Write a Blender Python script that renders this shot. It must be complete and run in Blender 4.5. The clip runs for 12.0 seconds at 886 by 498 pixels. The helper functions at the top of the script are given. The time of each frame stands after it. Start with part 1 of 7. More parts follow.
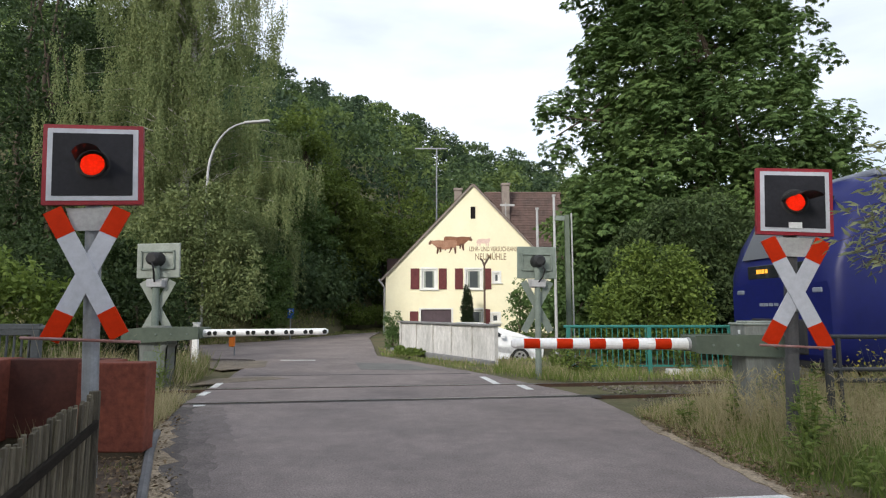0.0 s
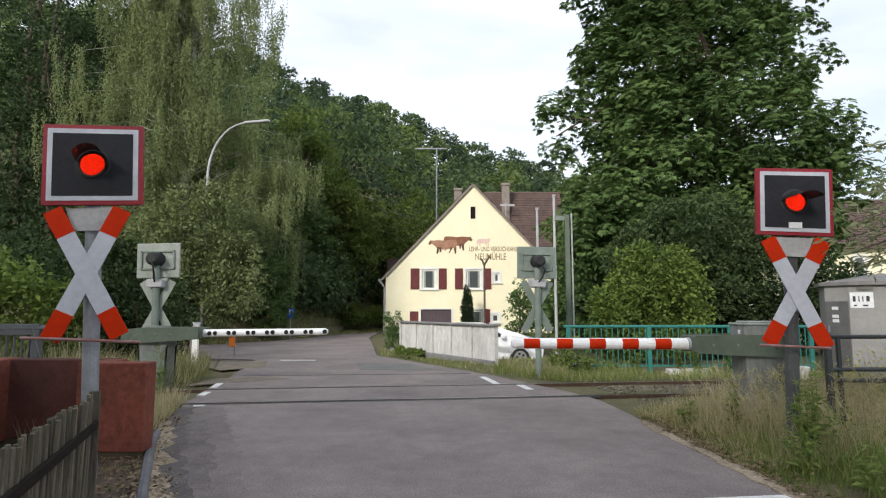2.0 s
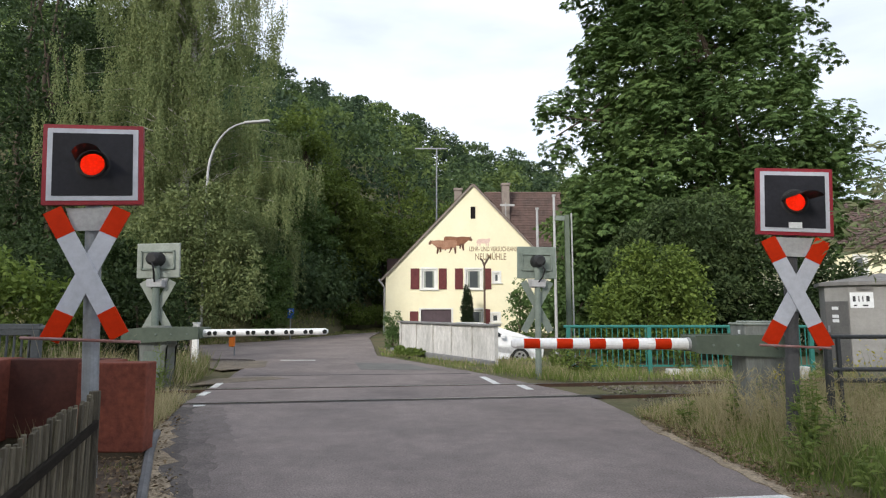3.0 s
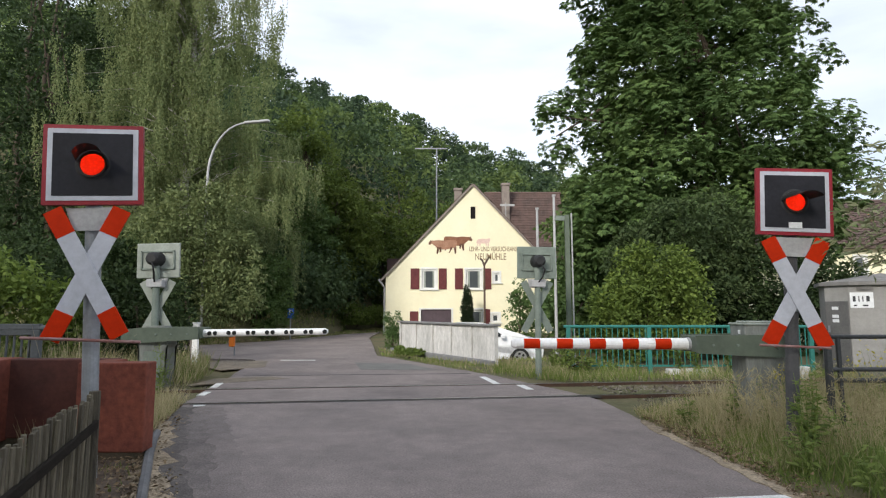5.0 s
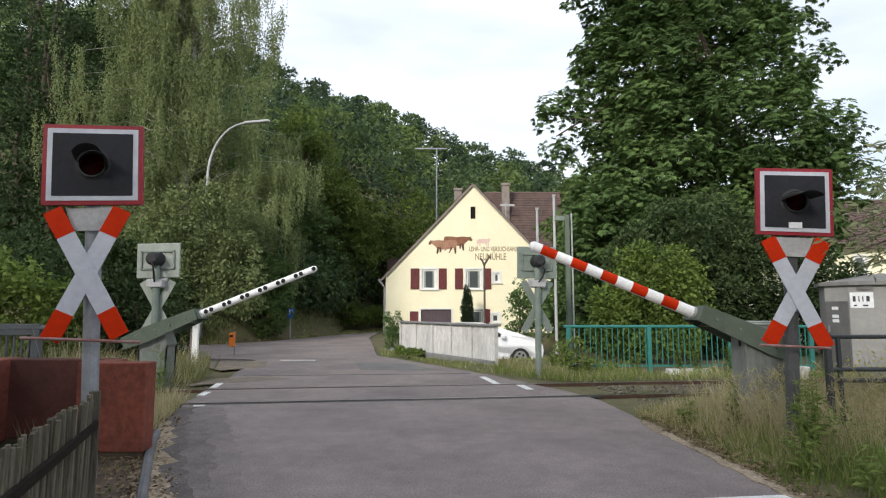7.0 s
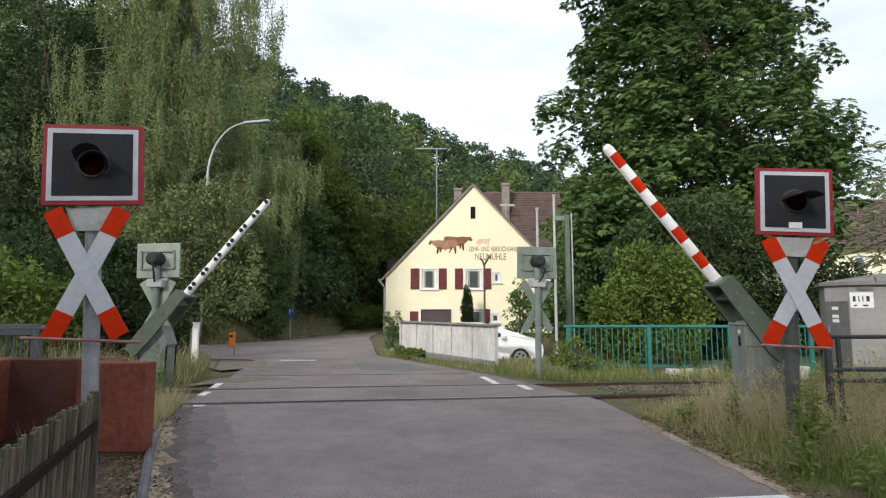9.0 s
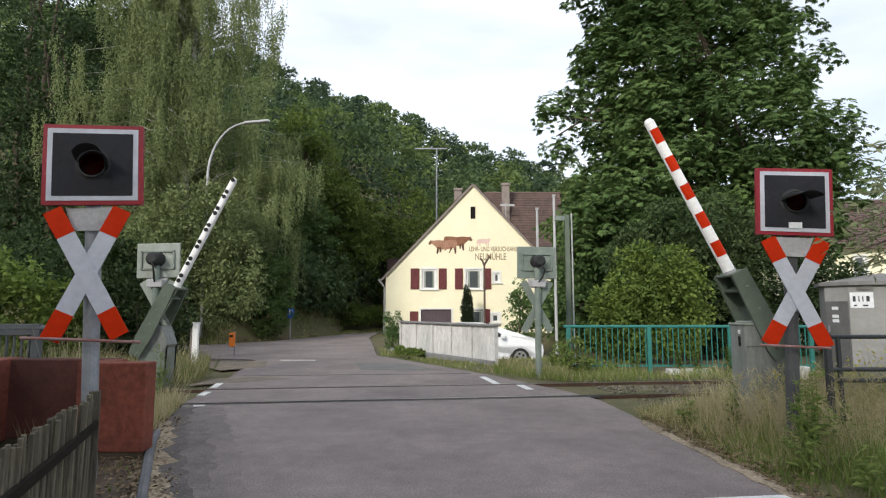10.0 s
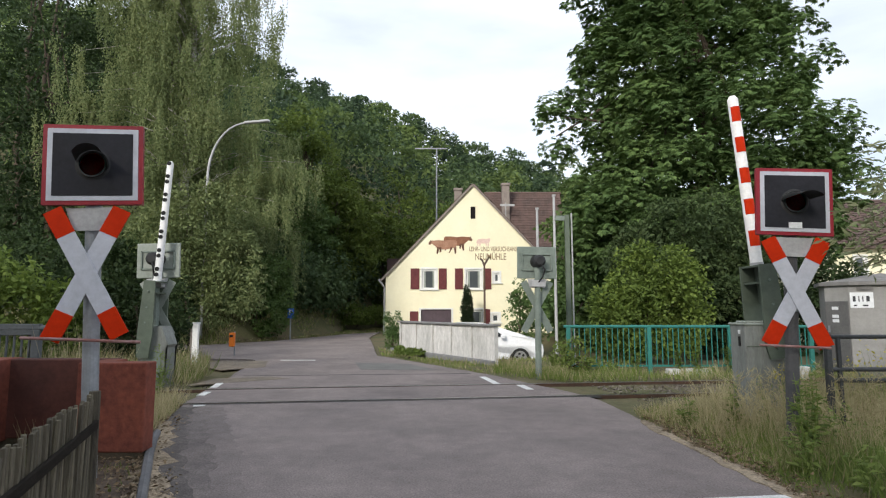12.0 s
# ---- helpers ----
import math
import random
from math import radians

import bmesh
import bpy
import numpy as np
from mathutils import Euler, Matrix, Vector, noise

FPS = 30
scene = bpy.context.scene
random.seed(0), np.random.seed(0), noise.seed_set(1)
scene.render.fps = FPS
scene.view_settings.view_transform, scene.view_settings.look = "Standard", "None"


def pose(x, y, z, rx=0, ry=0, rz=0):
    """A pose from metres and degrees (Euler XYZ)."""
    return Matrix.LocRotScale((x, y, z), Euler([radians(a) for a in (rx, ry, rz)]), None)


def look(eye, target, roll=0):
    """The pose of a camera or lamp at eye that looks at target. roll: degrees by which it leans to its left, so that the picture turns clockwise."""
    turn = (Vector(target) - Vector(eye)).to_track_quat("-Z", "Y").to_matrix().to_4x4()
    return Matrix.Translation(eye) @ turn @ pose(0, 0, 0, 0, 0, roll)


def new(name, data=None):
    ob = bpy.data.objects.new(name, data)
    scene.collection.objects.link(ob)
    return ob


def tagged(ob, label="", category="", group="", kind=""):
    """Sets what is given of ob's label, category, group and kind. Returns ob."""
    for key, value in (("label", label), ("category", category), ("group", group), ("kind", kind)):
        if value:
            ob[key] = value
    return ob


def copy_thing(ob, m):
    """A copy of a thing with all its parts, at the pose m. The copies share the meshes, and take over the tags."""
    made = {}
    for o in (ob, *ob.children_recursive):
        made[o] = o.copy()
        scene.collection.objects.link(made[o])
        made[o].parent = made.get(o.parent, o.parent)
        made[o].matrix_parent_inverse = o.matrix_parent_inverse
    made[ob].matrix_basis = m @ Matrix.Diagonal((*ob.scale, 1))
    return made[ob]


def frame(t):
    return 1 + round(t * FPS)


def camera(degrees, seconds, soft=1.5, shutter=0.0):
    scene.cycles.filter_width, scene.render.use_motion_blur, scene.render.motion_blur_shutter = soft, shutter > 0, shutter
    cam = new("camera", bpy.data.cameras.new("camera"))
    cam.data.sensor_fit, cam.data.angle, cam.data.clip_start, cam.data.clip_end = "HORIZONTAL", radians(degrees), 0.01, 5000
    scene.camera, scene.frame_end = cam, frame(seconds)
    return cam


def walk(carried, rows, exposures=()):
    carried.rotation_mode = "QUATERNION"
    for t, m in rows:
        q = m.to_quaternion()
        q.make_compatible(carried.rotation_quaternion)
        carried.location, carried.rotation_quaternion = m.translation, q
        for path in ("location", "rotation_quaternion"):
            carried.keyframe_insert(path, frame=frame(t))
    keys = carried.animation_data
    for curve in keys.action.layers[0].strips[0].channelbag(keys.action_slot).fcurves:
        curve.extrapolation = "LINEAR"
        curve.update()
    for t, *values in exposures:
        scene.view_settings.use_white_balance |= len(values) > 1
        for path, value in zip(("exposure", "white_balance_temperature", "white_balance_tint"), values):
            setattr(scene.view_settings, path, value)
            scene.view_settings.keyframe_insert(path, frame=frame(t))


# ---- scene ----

cam = camera(76.2, 12.0, soft=1.2)
EYE = pose(0, 0, 1.4, 96.05, 0, 0)
walk(cam, [(0.0, EYE), (12.0, EYE)])

# world: bright, thinly clouded evening sky and a broad soft sun behind the camera
SUN_EL, SUN_AZ = 24.0, 206.0
world = bpy.data.worlds.new("sky")
scene.world = world
world.use_nodes = True
wn, wl = world.node_tree.nodes, world.node_tree.links
wn.clear()
w_out, w_bg = wn.new("ShaderNodeOutputWorld"), wn.new("ShaderNodeBackground")
w_sky, w_mix, w_noise = wn.new("ShaderNodeTexSky"), wn.new("ShaderNodeMix"), wn.new("ShaderNodeTexNoise")
w_co, w_map, w_ramp = wn.new("ShaderNodeTexCoord"), wn.new("ShaderNodeMapping"), wn.new("ShaderNodeMapRange")
w_sky.sky_type, w_sky.sun_disc = "NISHITA", False
w_sky.sun_elevation, w_sky.sun_rotation = radians(SUN_EL), radians(SUN_AZ)
w_map.inputs["Scale"].default_value = (1.0, 1.0, 3.5)
w_noise.inputs["Scale"].default_value, w_noise.inputs["Detail"].default_value = 2.2, 6.0
w_ramp.inputs["From Min"].default_value, w_ramp.inputs["From Max"].default_value = 0.3, 0.62
w_ramp.inputs["To Min"].default_value, w_ramp.inputs["To Max"].default_value = 0.6, 1.0
w_mix.data_type = "RGBA"
w_mix.inputs["B"].default_value = (10.4, 11.2, 12.5, 1)
wl.new(w_co.outputs["Generated"], w_map.inputs["Vector"])
wl.new(w_map.outputs["Vector"], w_noise.inputs["Vector"])
wl.new(w_noise.outputs["Fac"], w_ramp.inputs["Value"])
wl.new(w_ramp.outputs["Result"], w_mix.inputs["Factor"])
wl.new(w_sky.outputs["Color"], w_mix.inputs["A"])
wl.new(w_mix.outputs["Result"], w_bg.inputs["Color"])
w_bg.inputs["Strength"].default_value = 0.104
wl.new(w_bg.outputs["Background"], w_out.inputs["Surface"])
sun = new("sun", bpy.data.lights.new("sun", "SUN"))
sun.data.energy, sun.data.angle, sun.data.color = 3.25, radians(14), (1.0, 0.95, 0.86)
sun_way = Vector((math.sin(radians(SUN_AZ)) * math.cos(radians(SUN_EL)), math.cos(radians(SUN_AZ)) * math.cos(radians(SUN_EL)), math.sin(radians(SUN_EL))))
sun.matrix_world = look(sun_way * 60, (0, 0, 0))
scene.view_settings.exposure = 0.08


# ---- materials ----
def mat(name, c1, c2=None, scale=2.0, rough=0.8, metal=0.0, bump=0.15, fine=40.0, speck=0.25, emit=None, power=0.0, pieces=0.0, stretch=(1, 1, 1), spec=0.3, mid=0.1):
    """Two-scale procedural surface: patches between c1 and c2, a fine grain, and relief."""
    m = bpy.data.materials.new(name)
    m.use_nodes = True
    n, l = m.node_tree.nodes, m.node_tree.links
    b = n["Principled BSDF"]
    c2 = c2 or tuple(c * 0.75 for c in c1)
    co, mp = n.new("ShaderNodeTexCoord"), n.new("ShaderNodeMapping")
    mp.inputs["Scale"].default_value = stretch
    l.new(co.outputs["Object"], mp.inputs["Vector"])
    n1, n2 = n.new("ShaderNodeTexNoise"), n.new("ShaderNodeTexNoise")
    n1.inputs["Scale"].default_value, n1.inputs["Detail"].default_value, n1.inputs["Roughness"].default_value = scale, 8, 0.65
    n2.inputs["Scale"].default_value, n2.inputs["Detail"].default_value = fine, 4
    for k in (n1, n2):
        l.new(mp.outputs["Vector"], k.inputs["Vector"])
    r = n.new("ShaderNodeMapRange")
    r.inputs["From Min"].default_value, r.inputs["From Max"].default_value = 0.35, 0.65
    l.new(n1.outputs["Fac"], r.inputs["Value"])
    mx = n.new("ShaderNodeMix")
    mx.data_type = "RGBA"
    mx.inputs["A"].default_value, mx.inputs["B"].default_value = (*c1, 1), (*c2, 1)
    l.new(r.outputs["Result"], mx.inputs["Factor"])
    n3 = n.new("ShaderNodeTexNoise")
    n3.inputs["Scale"].default_value, n3.inputs["Detail"].default_value, n3.inputs["Roughness"].default_value = scale * 7, 6, 0.7
    l.new(mp.outputs["Vector"], n3.inputs["Vector"])
    md = n.new("ShaderNodeMapRange")
    md.inputs["From Min"].default_value, md.inputs["From Max"].default_value = 0.3, 0.7
    md.inputs["To Min"].default_value, md.inputs["To Max"].default_value = 1 - mid, 1 + mid
    l.new(n3.outputs["Fac"], md.inputs["Value"])
    mid_col = n.new("ShaderNodeHueSaturation")
    l.new(mx.outputs["Result"], mid_col.inputs["Color"]), l.new(md.outputs["Result"], mid_col.inputs["Value"])
    g = n.new("ShaderNodeMapRange")
    g.inputs["To Min"].default_value, g.inputs["To Max"].default_value = 1 - speck, 1 + speck
    l.new(n2.outputs["Fac"], g.inputs["Value"])
    hs = n.new("ShaderNodeHueSaturation")
    l.new(mid_col.outputs["Color"], hs.inputs["Color"])
    if pieces:
        oi, geo, ad, pr = n.new("ShaderNodeObjectInfo"), n.new("ShaderNodeNewGeometry"), n.new("ShaderNodeMath"), n.new("ShaderNodeMapRange")
        ad.operation = "ADD"
        l.new(oi.outputs["Random"], ad.inputs[0]), l.new(geo.outputs["Random Per Island"], ad.inputs[1])
        pr.inputs["From Max"].default_value = 2.0
        pr.inputs["To Min"].default_value, pr.inputs["To Max"].default_value = 1 - pieces, 1 + pieces
        l.new(ad.outputs[0], pr.inputs["Value"])
        mu = n.new("ShaderNodeMath")
        mu.operation = "MULTIPLY"
        l.new(pr.outputs["Result"], mu.inputs[0]), l.new(g.outputs["Result"], mu.inputs[1])
        l.new(mu.outputs[0], hs.inputs["Value"])
    else:
        l.new(g.outputs["Result"], hs.inputs["Value"])
    l.new(hs.outputs["Color"], b.inputs["Base Color"])
    b.inputs["Metallic"].default_value, b.inputs["Specular IOR Level"].default_value = metal, spec
    rr = n.new("ShaderNodeMapRange")
    rr.inputs["To Min"].default_value, rr.inputs["To Max"].default_value = max(rough - 0.12, 0.05), min(rough + 0.12, 1.0)
    l.new(n1.outputs["Fac"], rr.inputs["Value"])
    l.new(rr.outputs["Result"], b.inputs["Roughness"])
    if bump:
        bp = n.new("ShaderNodeBump")
        bp.inputs["Strength"].default_value, bp.inputs["Distance"].default_value = bump, 0.02
        l.new(n2.outputs["Fac"], bp.inputs["Height"])
        l.new(bp.outputs["Normal"], b.inputs["Normal"])
    if emit:
        b.inputs["Emission Color"].default_value, b.inputs["Emission Strength"].default_value = (*emit, 1), power
    return m


def leaf_mat(name, cols, through_light=0.36, rough=0.65, single=0.55, patch=0.35):
    """Leaves: the colour differs from leaf to leaf and from patch to patch; some light passes through."""
    cols = [tuple((0.95 * v + 0.05 * c[1]) * k for v, k in zip(c, (1.05, 1.0, 0.94))) for c in cols]
    m = bpy.data.materials.new(name)
    m.use_nodes = True
    n, l = m.node_tree.nodes, m.node_tree.links
    b, out = n["Principled BSDF"], n["Material Output"]
    geo, ramp, noi, ad = n.new("ShaderNodeNewGeometry"), n.new("ShaderNodeValToRGB"), n.new("ShaderNodeTexNoise"), n.new("ShaderNodeMath")
    co = n.new("ShaderNodeTexCoord")
    noi.inputs["Scale"].default_value, noi.inputs["Detail"].default_value = patch, 3
    l.new(co.outputs["Object"], noi.inputs["Vector"])
    ad.operation = "MULTIPLY_ADD"
    ad.inputs[1].default_value = single
    l.new(geo.outputs["Random Per Island"], ad.inputs[0])
    sc = n.new("ShaderNodeMapRange")
    sc.inputs["From Min"].default_value, sc.inputs["From Max"].default_value = 0.3, 0.7
    sc.inputs["To Max"].default_value = 1 - single
    l.new(noi.outputs["Fac"], sc.inputs["Value"])
    l.new(sc.outputs["Result"], ad.inputs[2])
    l.new(ad.outputs[0], ramp.inputs["Fac"])
    ramp.color_ramp.elements[0].color, ramp.color_ramp.elements[1].color = (*cols[0], 1), (*cols[-1], 1)
    for k, c in enumerate(cols[1:-1]):
        ramp.color_ramp.elements.new((k + 1) / (len(cols) - 1)).color = (*c, 1)
    l.new(ramp.outputs["Color"], b.inputs["Base Color"])
    b.inputs["Roughness"].default_value, b.inputs["Specular IOR Level"].default_value = rough, 0.25
    t, mx = n.new("ShaderNodeBsdfTranslucent"), n.new("ShaderNodeMixShader")
    l.new(ramp.outputs["Color"], t.inputs["Color"])
    mx.inputs[0].default_value = through_light
    l.new(b.outputs["BSDF"], mx.inputs[1]), l.new(t.outputs["BSDF"], mx.inputs[2])
    l.new(mx.outputs["Shader"], out.inputs["Surface"])
    return m


def glass_mat(name, tint, rough=0.08, spec=0.7):
    m = bpy.data.materials.new(name)
    m.use_nodes = True
    b = m.node_tree.nodes["Principled BSDF"]
    b.inputs["Base Color"].default_value = (*tint, 1)
    b.inputs["Roughness"].default_value, b.inputs["Specular IOR Level"].default_value = rough, spec
    return m


def red_lens_mat():
    """Red moulded signal glass: lets the light of the lamp behind it through and scatters it."""
    m = bpy.data.materials.new("red_signal_glass")
    m.use_nodes = True
    n, l = m.node_tree.nodes, m.node_tree.links
    b, out = n["Principled BSDF"], n["Material Output"]
    b.inputs["Base Color"].default_value = (0.005, 0.003, 0.003, 1)
    b.inputs["Roughness"].default_value, b.inputs["Specular IOR Level"].default_value = 0.3, 0.2
    co, vo, mp = n.new("ShaderNodeTexCoord"), n.new("ShaderNodeTexVoronoi"), n.new("ShaderNodeMapRange")
    vo.inputs["Scale"].default_value = 45.0
    l.new(co.outputs["Object"], vo.inputs["Vector"])
    mp.inputs["From Max"].default_value, mp.inputs["To Min"].default_value, mp.inputs["To Max"].default_value = 0.7, 1.0, 0.8
    l.new(vo.outputs["Distance"], mp.inputs["Value"])
    hs = n.new("ShaderNodeHueSaturation")
    hs.inputs["Color"].default_value = (0.95, 0.025, 0.007, 1)
    l.new(mp.outputs["Result"], hs.inputs["Value"])
    t, mx = n.new("ShaderNodeBsdfTranslucent"), n.new("ShaderNodeMixShader")
    l.new(hs.outputs["Color"], t.inputs["Color"])
    mx.inputs[0].default_value = 0.7
    l.new(b.outputs["BSDF"], mx.inputs[1]), l.new(t.outputs["BSDF"], mx.inputs[2])
    l.new(mx.outputs["Shader"], out.inputs["Surface"])
    return m


M_GROUND = mat("soil_and_turf", (0.075, 0.085, 0.032), (0.13, 0.105, 0.06), 0.5, 0.95, bump=0.6, fine=12, speck=0.4)
M_ASPHALT = mat("worn_asphalt", (0.238, 0.199, 0.187), (0.170, 0.143, 0.136), 0.7, 0.85, bump=0.45, fine=60, speck=0.75, mid=0.13)
M_PATCH = mat("asphalt_patch", (0.17, 0.165, 0.155), (0.13, 0.125, 0.12), 2.5, 0.9, bump=0.25, fine=120, speck=0.3)
# three asphalt tones that carry the shade of the left lane edge
M_EDGE_L = mat("shaded_asphalt_pale", (0.205, 0.172, 0.162), (0.148, 0.125, 0.119), 0.9, 0.86, bump=0.45, fine=60, speck=0.72, mid=0.17)
M_EDGE = mat("shaded_asphalt_mid", (0.178, 0.15, 0.141), (0.125, 0.107, 0.102), 1.2, 0.88, bump=0.45, fine=60, speck=0.7, mid=0.2)
M_EDGE_D = mat("shaded_asphalt_dark", (0.125, 0.107, 0.1), (0.085, 0.075, 0.07), 1.6, 0.9, bump=0.45, fine=60, speck=0.7, mid=0.25)
M_TAR = mat("tar_joint", (0.03, 0.03, 0.032), (0.05, 0.05, 0.05), 3, 0.7)
M_GRAVEL = mat("dry_gravel", (0.38, 0.305, 0.215), (0.19, 0.15, 0.105), 3, 0.95, bump=0.8, fine=40, speck=0.7, mid=0.35)
M_DUST = mat("dusty_broken_asphalt", (0.22, 0.18, 0.135), (0.13, 0.112, 0.095), 2.0, 0.95, bump=0.6, fine=40, speck=0.5, mid=0.3)
M_BED = mat("ballast_bed", (0.17, 0.145, 0.115), (0.1, 0.085, 0.07), 5, 0.95, bump=1.0, fine=22, speck=0.6)
M_STONES = mat("ballast_stone", (0.24, 0.21, 0.18), (0.14, 0.12, 0.1), 4, 0.95, fine=30, pieces=0.4)
M_SOIL = mat("dark_brown_soil", (0.06, 0.043, 0.033), (0.105, 0.078, 0.056), 2.5, 0.95, bump=0.8, fine=30, speck=0.6, mid=0.35)
M_LINE = mat("road_paint", (0.72, 0.72, 0.7), (0.5, 0.5, 0.48), 5, 0.7, fine=70, speck=0.2)
M_RAIL = mat("rusty_rail", (0.1, 0.055, 0.035), (0.06, 0.04, 0.03), 6, 0.7, metal=0.4)
M_SHINE = mat("running_surface", (0.24, 0.23, 0.22), (0.17, 0.16, 0.16), 6, 0.35, metal=0.9)
M_SLEEPER = mat("old_sleeper", (0.09, 0.065, 0.045), (0.05, 0.04, 0.03), 4, 0.95, bump=0.5)
M_RED = mat("signal_red", (0.52, 0.028, 0.003), (0.43, 0.022, 0.003), 3, 0.6, speck=0.08, bump=0.03, spec=0.08)
M_BORDER = mat("border_red", (0.27, 0.016, 0.026), (0.21, 0.014, 0.026), 4, 0.5, speck=0.1, bump=0.03)
M_WHITE = mat("signal_white", (0.5, 0.51, 0.57), (0.43, 0.44, 0.49), 2.5, 0.5, speck=0.06, bump=0.03)
M_BLACK = mat("signal_black", (0.016, 0.016, 0.02), (0.024, 0.024, 0.03), 3, 0.6, speck=0.2, bump=0.05, spec=0.15)
M_DARK_STRIP = mat("dark_strip_wood", (0.016, 0.014, 0.012), (0.03, 0.026, 0.022), 5, 0.95, spec=0.05, stretch=(1, 6, 6))
M_VISOR = mat("visor_grey_black", (0.03, 0.03, 0.03), (0.045, 0.044, 0.042), 6, 0.6)
M_HOOD = mat("hood_black", (0.016, 0.016, 0.018), (0.028, 0.028, 0.028), 6, 0.6)
M_GALV = mat("galvanised_steel", (0.3, 0.31, 0.33), (0.22, 0.23, 0.25), 5, 0.55, metal=0.35, bump=0.05)
M_DARKPOST = mat("dark_post_paint", (0.06, 0.06, 0.064), (0.09, 0.088, 0.09), 4, 0.7)
M_PLATE = mat("grey_plate", (0.42, 0.42, 0.43), (0.33, 0.33, 0.33), 4, 0.6, speck=0.15, bump=0.05)
M_SAGE = mat("sage_grey_paint", (0.2, 0.235, 0.205), (0.145, 0.175, 0.15), 3, 0.6, speck=0.12, bump=0.06)
M_SAGE_L = mat("pale_sage_paint", (0.31, 0.335, 0.3), (0.235, 0.26, 0.225), 3, 0.6, speck=0.12, bump=0.06)
M_ARM = mat("barrier_green_grey", (0.115, 0.14, 0.105), (0.085, 0.105, 0.08), 2.5, 0.6, speck=0.15, bump=0.06)
M_HOUSING = mat("weathered_grey_housing", (0.23, 0.24, 0.225), (0.16, 0.17, 0.155), 2.0, 0.7, speck=0.2, bump=0.08, mid=0.2, stretch=(2, 2, 0.5))
M_BOOM = mat("boom_white", (0.86, 0.85, 0.84), (0.78, 0.77, 0.76), 3, 0.45, speck=0.06, bump=0.02)
M_DOT = mat("black_rubber", (0.012, 0.012, 0.012), (0.02, 0.02, 0.02), 5, 0.8)
M_SOOT = mat("sooted_black", (0.004, 0.004, 0.004), (0.006, 0.006, 0.006), 6, 0.95, bump=0, spec=0.02)
M_FILAMENT = mat("glowing_filament", (0.9, 0.8, 0.7), (0.9, 0.8, 0.7), 8, 0.5, bump=0, emit=(1.0, 0.86, 0.7), power=700.0)
M_LAMP_GLASS = red_lens_mat()
M_PLASTER = mat("cream_plaster", (0.86, 0.81, 0.6), (0.82, 0.76, 0.55), 0.7, 0.9, bump=0.1, fine=30, speck=0.05, mid=0.03)
M_TILE = mat("brown_roof_tile", (0.125, 0.08, 0.069), (0.085, 0.06, 0.054), 1.5, 0.85, fine=14, speck=0.3, pieces=0.25)
M_VERGE = mat("roof_edge_wood", (0.1, 0.07, 0.06), (0.14, 0.11, 0.1), 3, 0.8)
M_FRAME = mat("window_white", (0.76, 0.76, 0.74), (0.66, 0.66, 0.64), 3, 0.5, speck=0.06)
M_SHUTTER = mat("oxblood_shutter", (0.15, 0.038, 0.04), (0.11, 0.03, 0.032), 4, 0.7)
M_GATE = mat("brown_gate", (0.1, 0.07, 0.085), (0.075, 0.055, 0.065), 3, 0.6)
M_GLASS = glass_mat("window_glass", (0.07, 0.08, 0.085))
M_DARK = glass_mat("dark_opening", (0.014, 0.011, 0.011), 0.5, 0.1)
M_COW = mat("mural_brown", (0.4, 0.225, 0.15), (0.3, 0.155, 0.1), 3, 0.9, speck=0.3, fine=10)
M_COWD = mat("mural_dark_brown", (0.17, 0.085, 0.055), (0.12, 0.06, 0.04), 3, 0.9)
M_COWM = mat("mural_mid_brown", (0.27, 0.13, 0.075), (0.2, 0.09, 0.055), 2, 0.9, speck=0.3, fine=10)
M_PIG = mat("mural_pink", (0.66, 0.46, 0.41), (0.74, 0.58, 0.5), 2, 0.9)
M_LETTER = mat("mural_lettering", (0.25, 0.17, 0.1), (0.34, 0.25, 0.16), 4, 0.9)
M_BRICK = mat("chimney_render", (0.27, 0.23, 0.2), (0.21, 0.175, 0.16), 3, 0.9, bump=0.4)
M_CONC = mat("pale_concrete", (0.64, 0.62, 0.6), (0.47, 0.46, 0.44), 1.2, 0.9, bump=0.2, fine=25, speck=0.2, stretch=(2, 2, 0.6), mid=0.22)
M_COPE = mat("coping_concrete", (0.23, 0.23, 0.23), (0.17, 0.17, 0.17), 3, 0.9, bump=0.2)
M_TEAL = mat("teal_railing_paint", (0.035, 0.2, 0.17), (0.03, 0.15, 0.13), 3, 0.5, speck=0.12, bump=0.05)
M_CABINET = mat("cabinet_concrete", (0.3, 0.29, 0.275), (0.235, 0.228, 0.218), 1.5, 0.85, bump=0.1, speck=0.1)
M_CABROOF = mat("cabinet_roof", (0.22, 0.21, 0.2), (0.15, 0.145, 0.14), 3, 0.9, bump=0.25)
M_CABDOOR = mat("cabinet_door", (0.1, 0.097, 0.097), (0.13, 0.126, 0.122), 3, 0.6)
M_SIGN = mat("sign_white", (0.7, 0.71, 0.72), (0.62, 0.63, 0.64), 4, 0.5, speck=0.06)
M_INK = mat("sign_ink", (0.03, 0.03, 0.035), (0.05, 0.05, 0.055), 8, 0.7)
M_HAND = mat("handrail_steel", (0.045, 0.05, 0.055), (0.07, 0.072, 0.075), 5, 0.6, metal=0.3)
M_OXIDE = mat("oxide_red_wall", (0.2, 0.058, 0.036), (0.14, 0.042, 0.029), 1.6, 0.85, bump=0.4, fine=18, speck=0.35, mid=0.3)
# darker copy of the wall red, for the shade in the recess
M_OXIDE_D = mat("shaded_red_wall", (0.095, 0.034, 0.026), (0.06, 0.024, 0.02), 2.2, 0.9, bump=0.3, fine=18, speck=0.3)
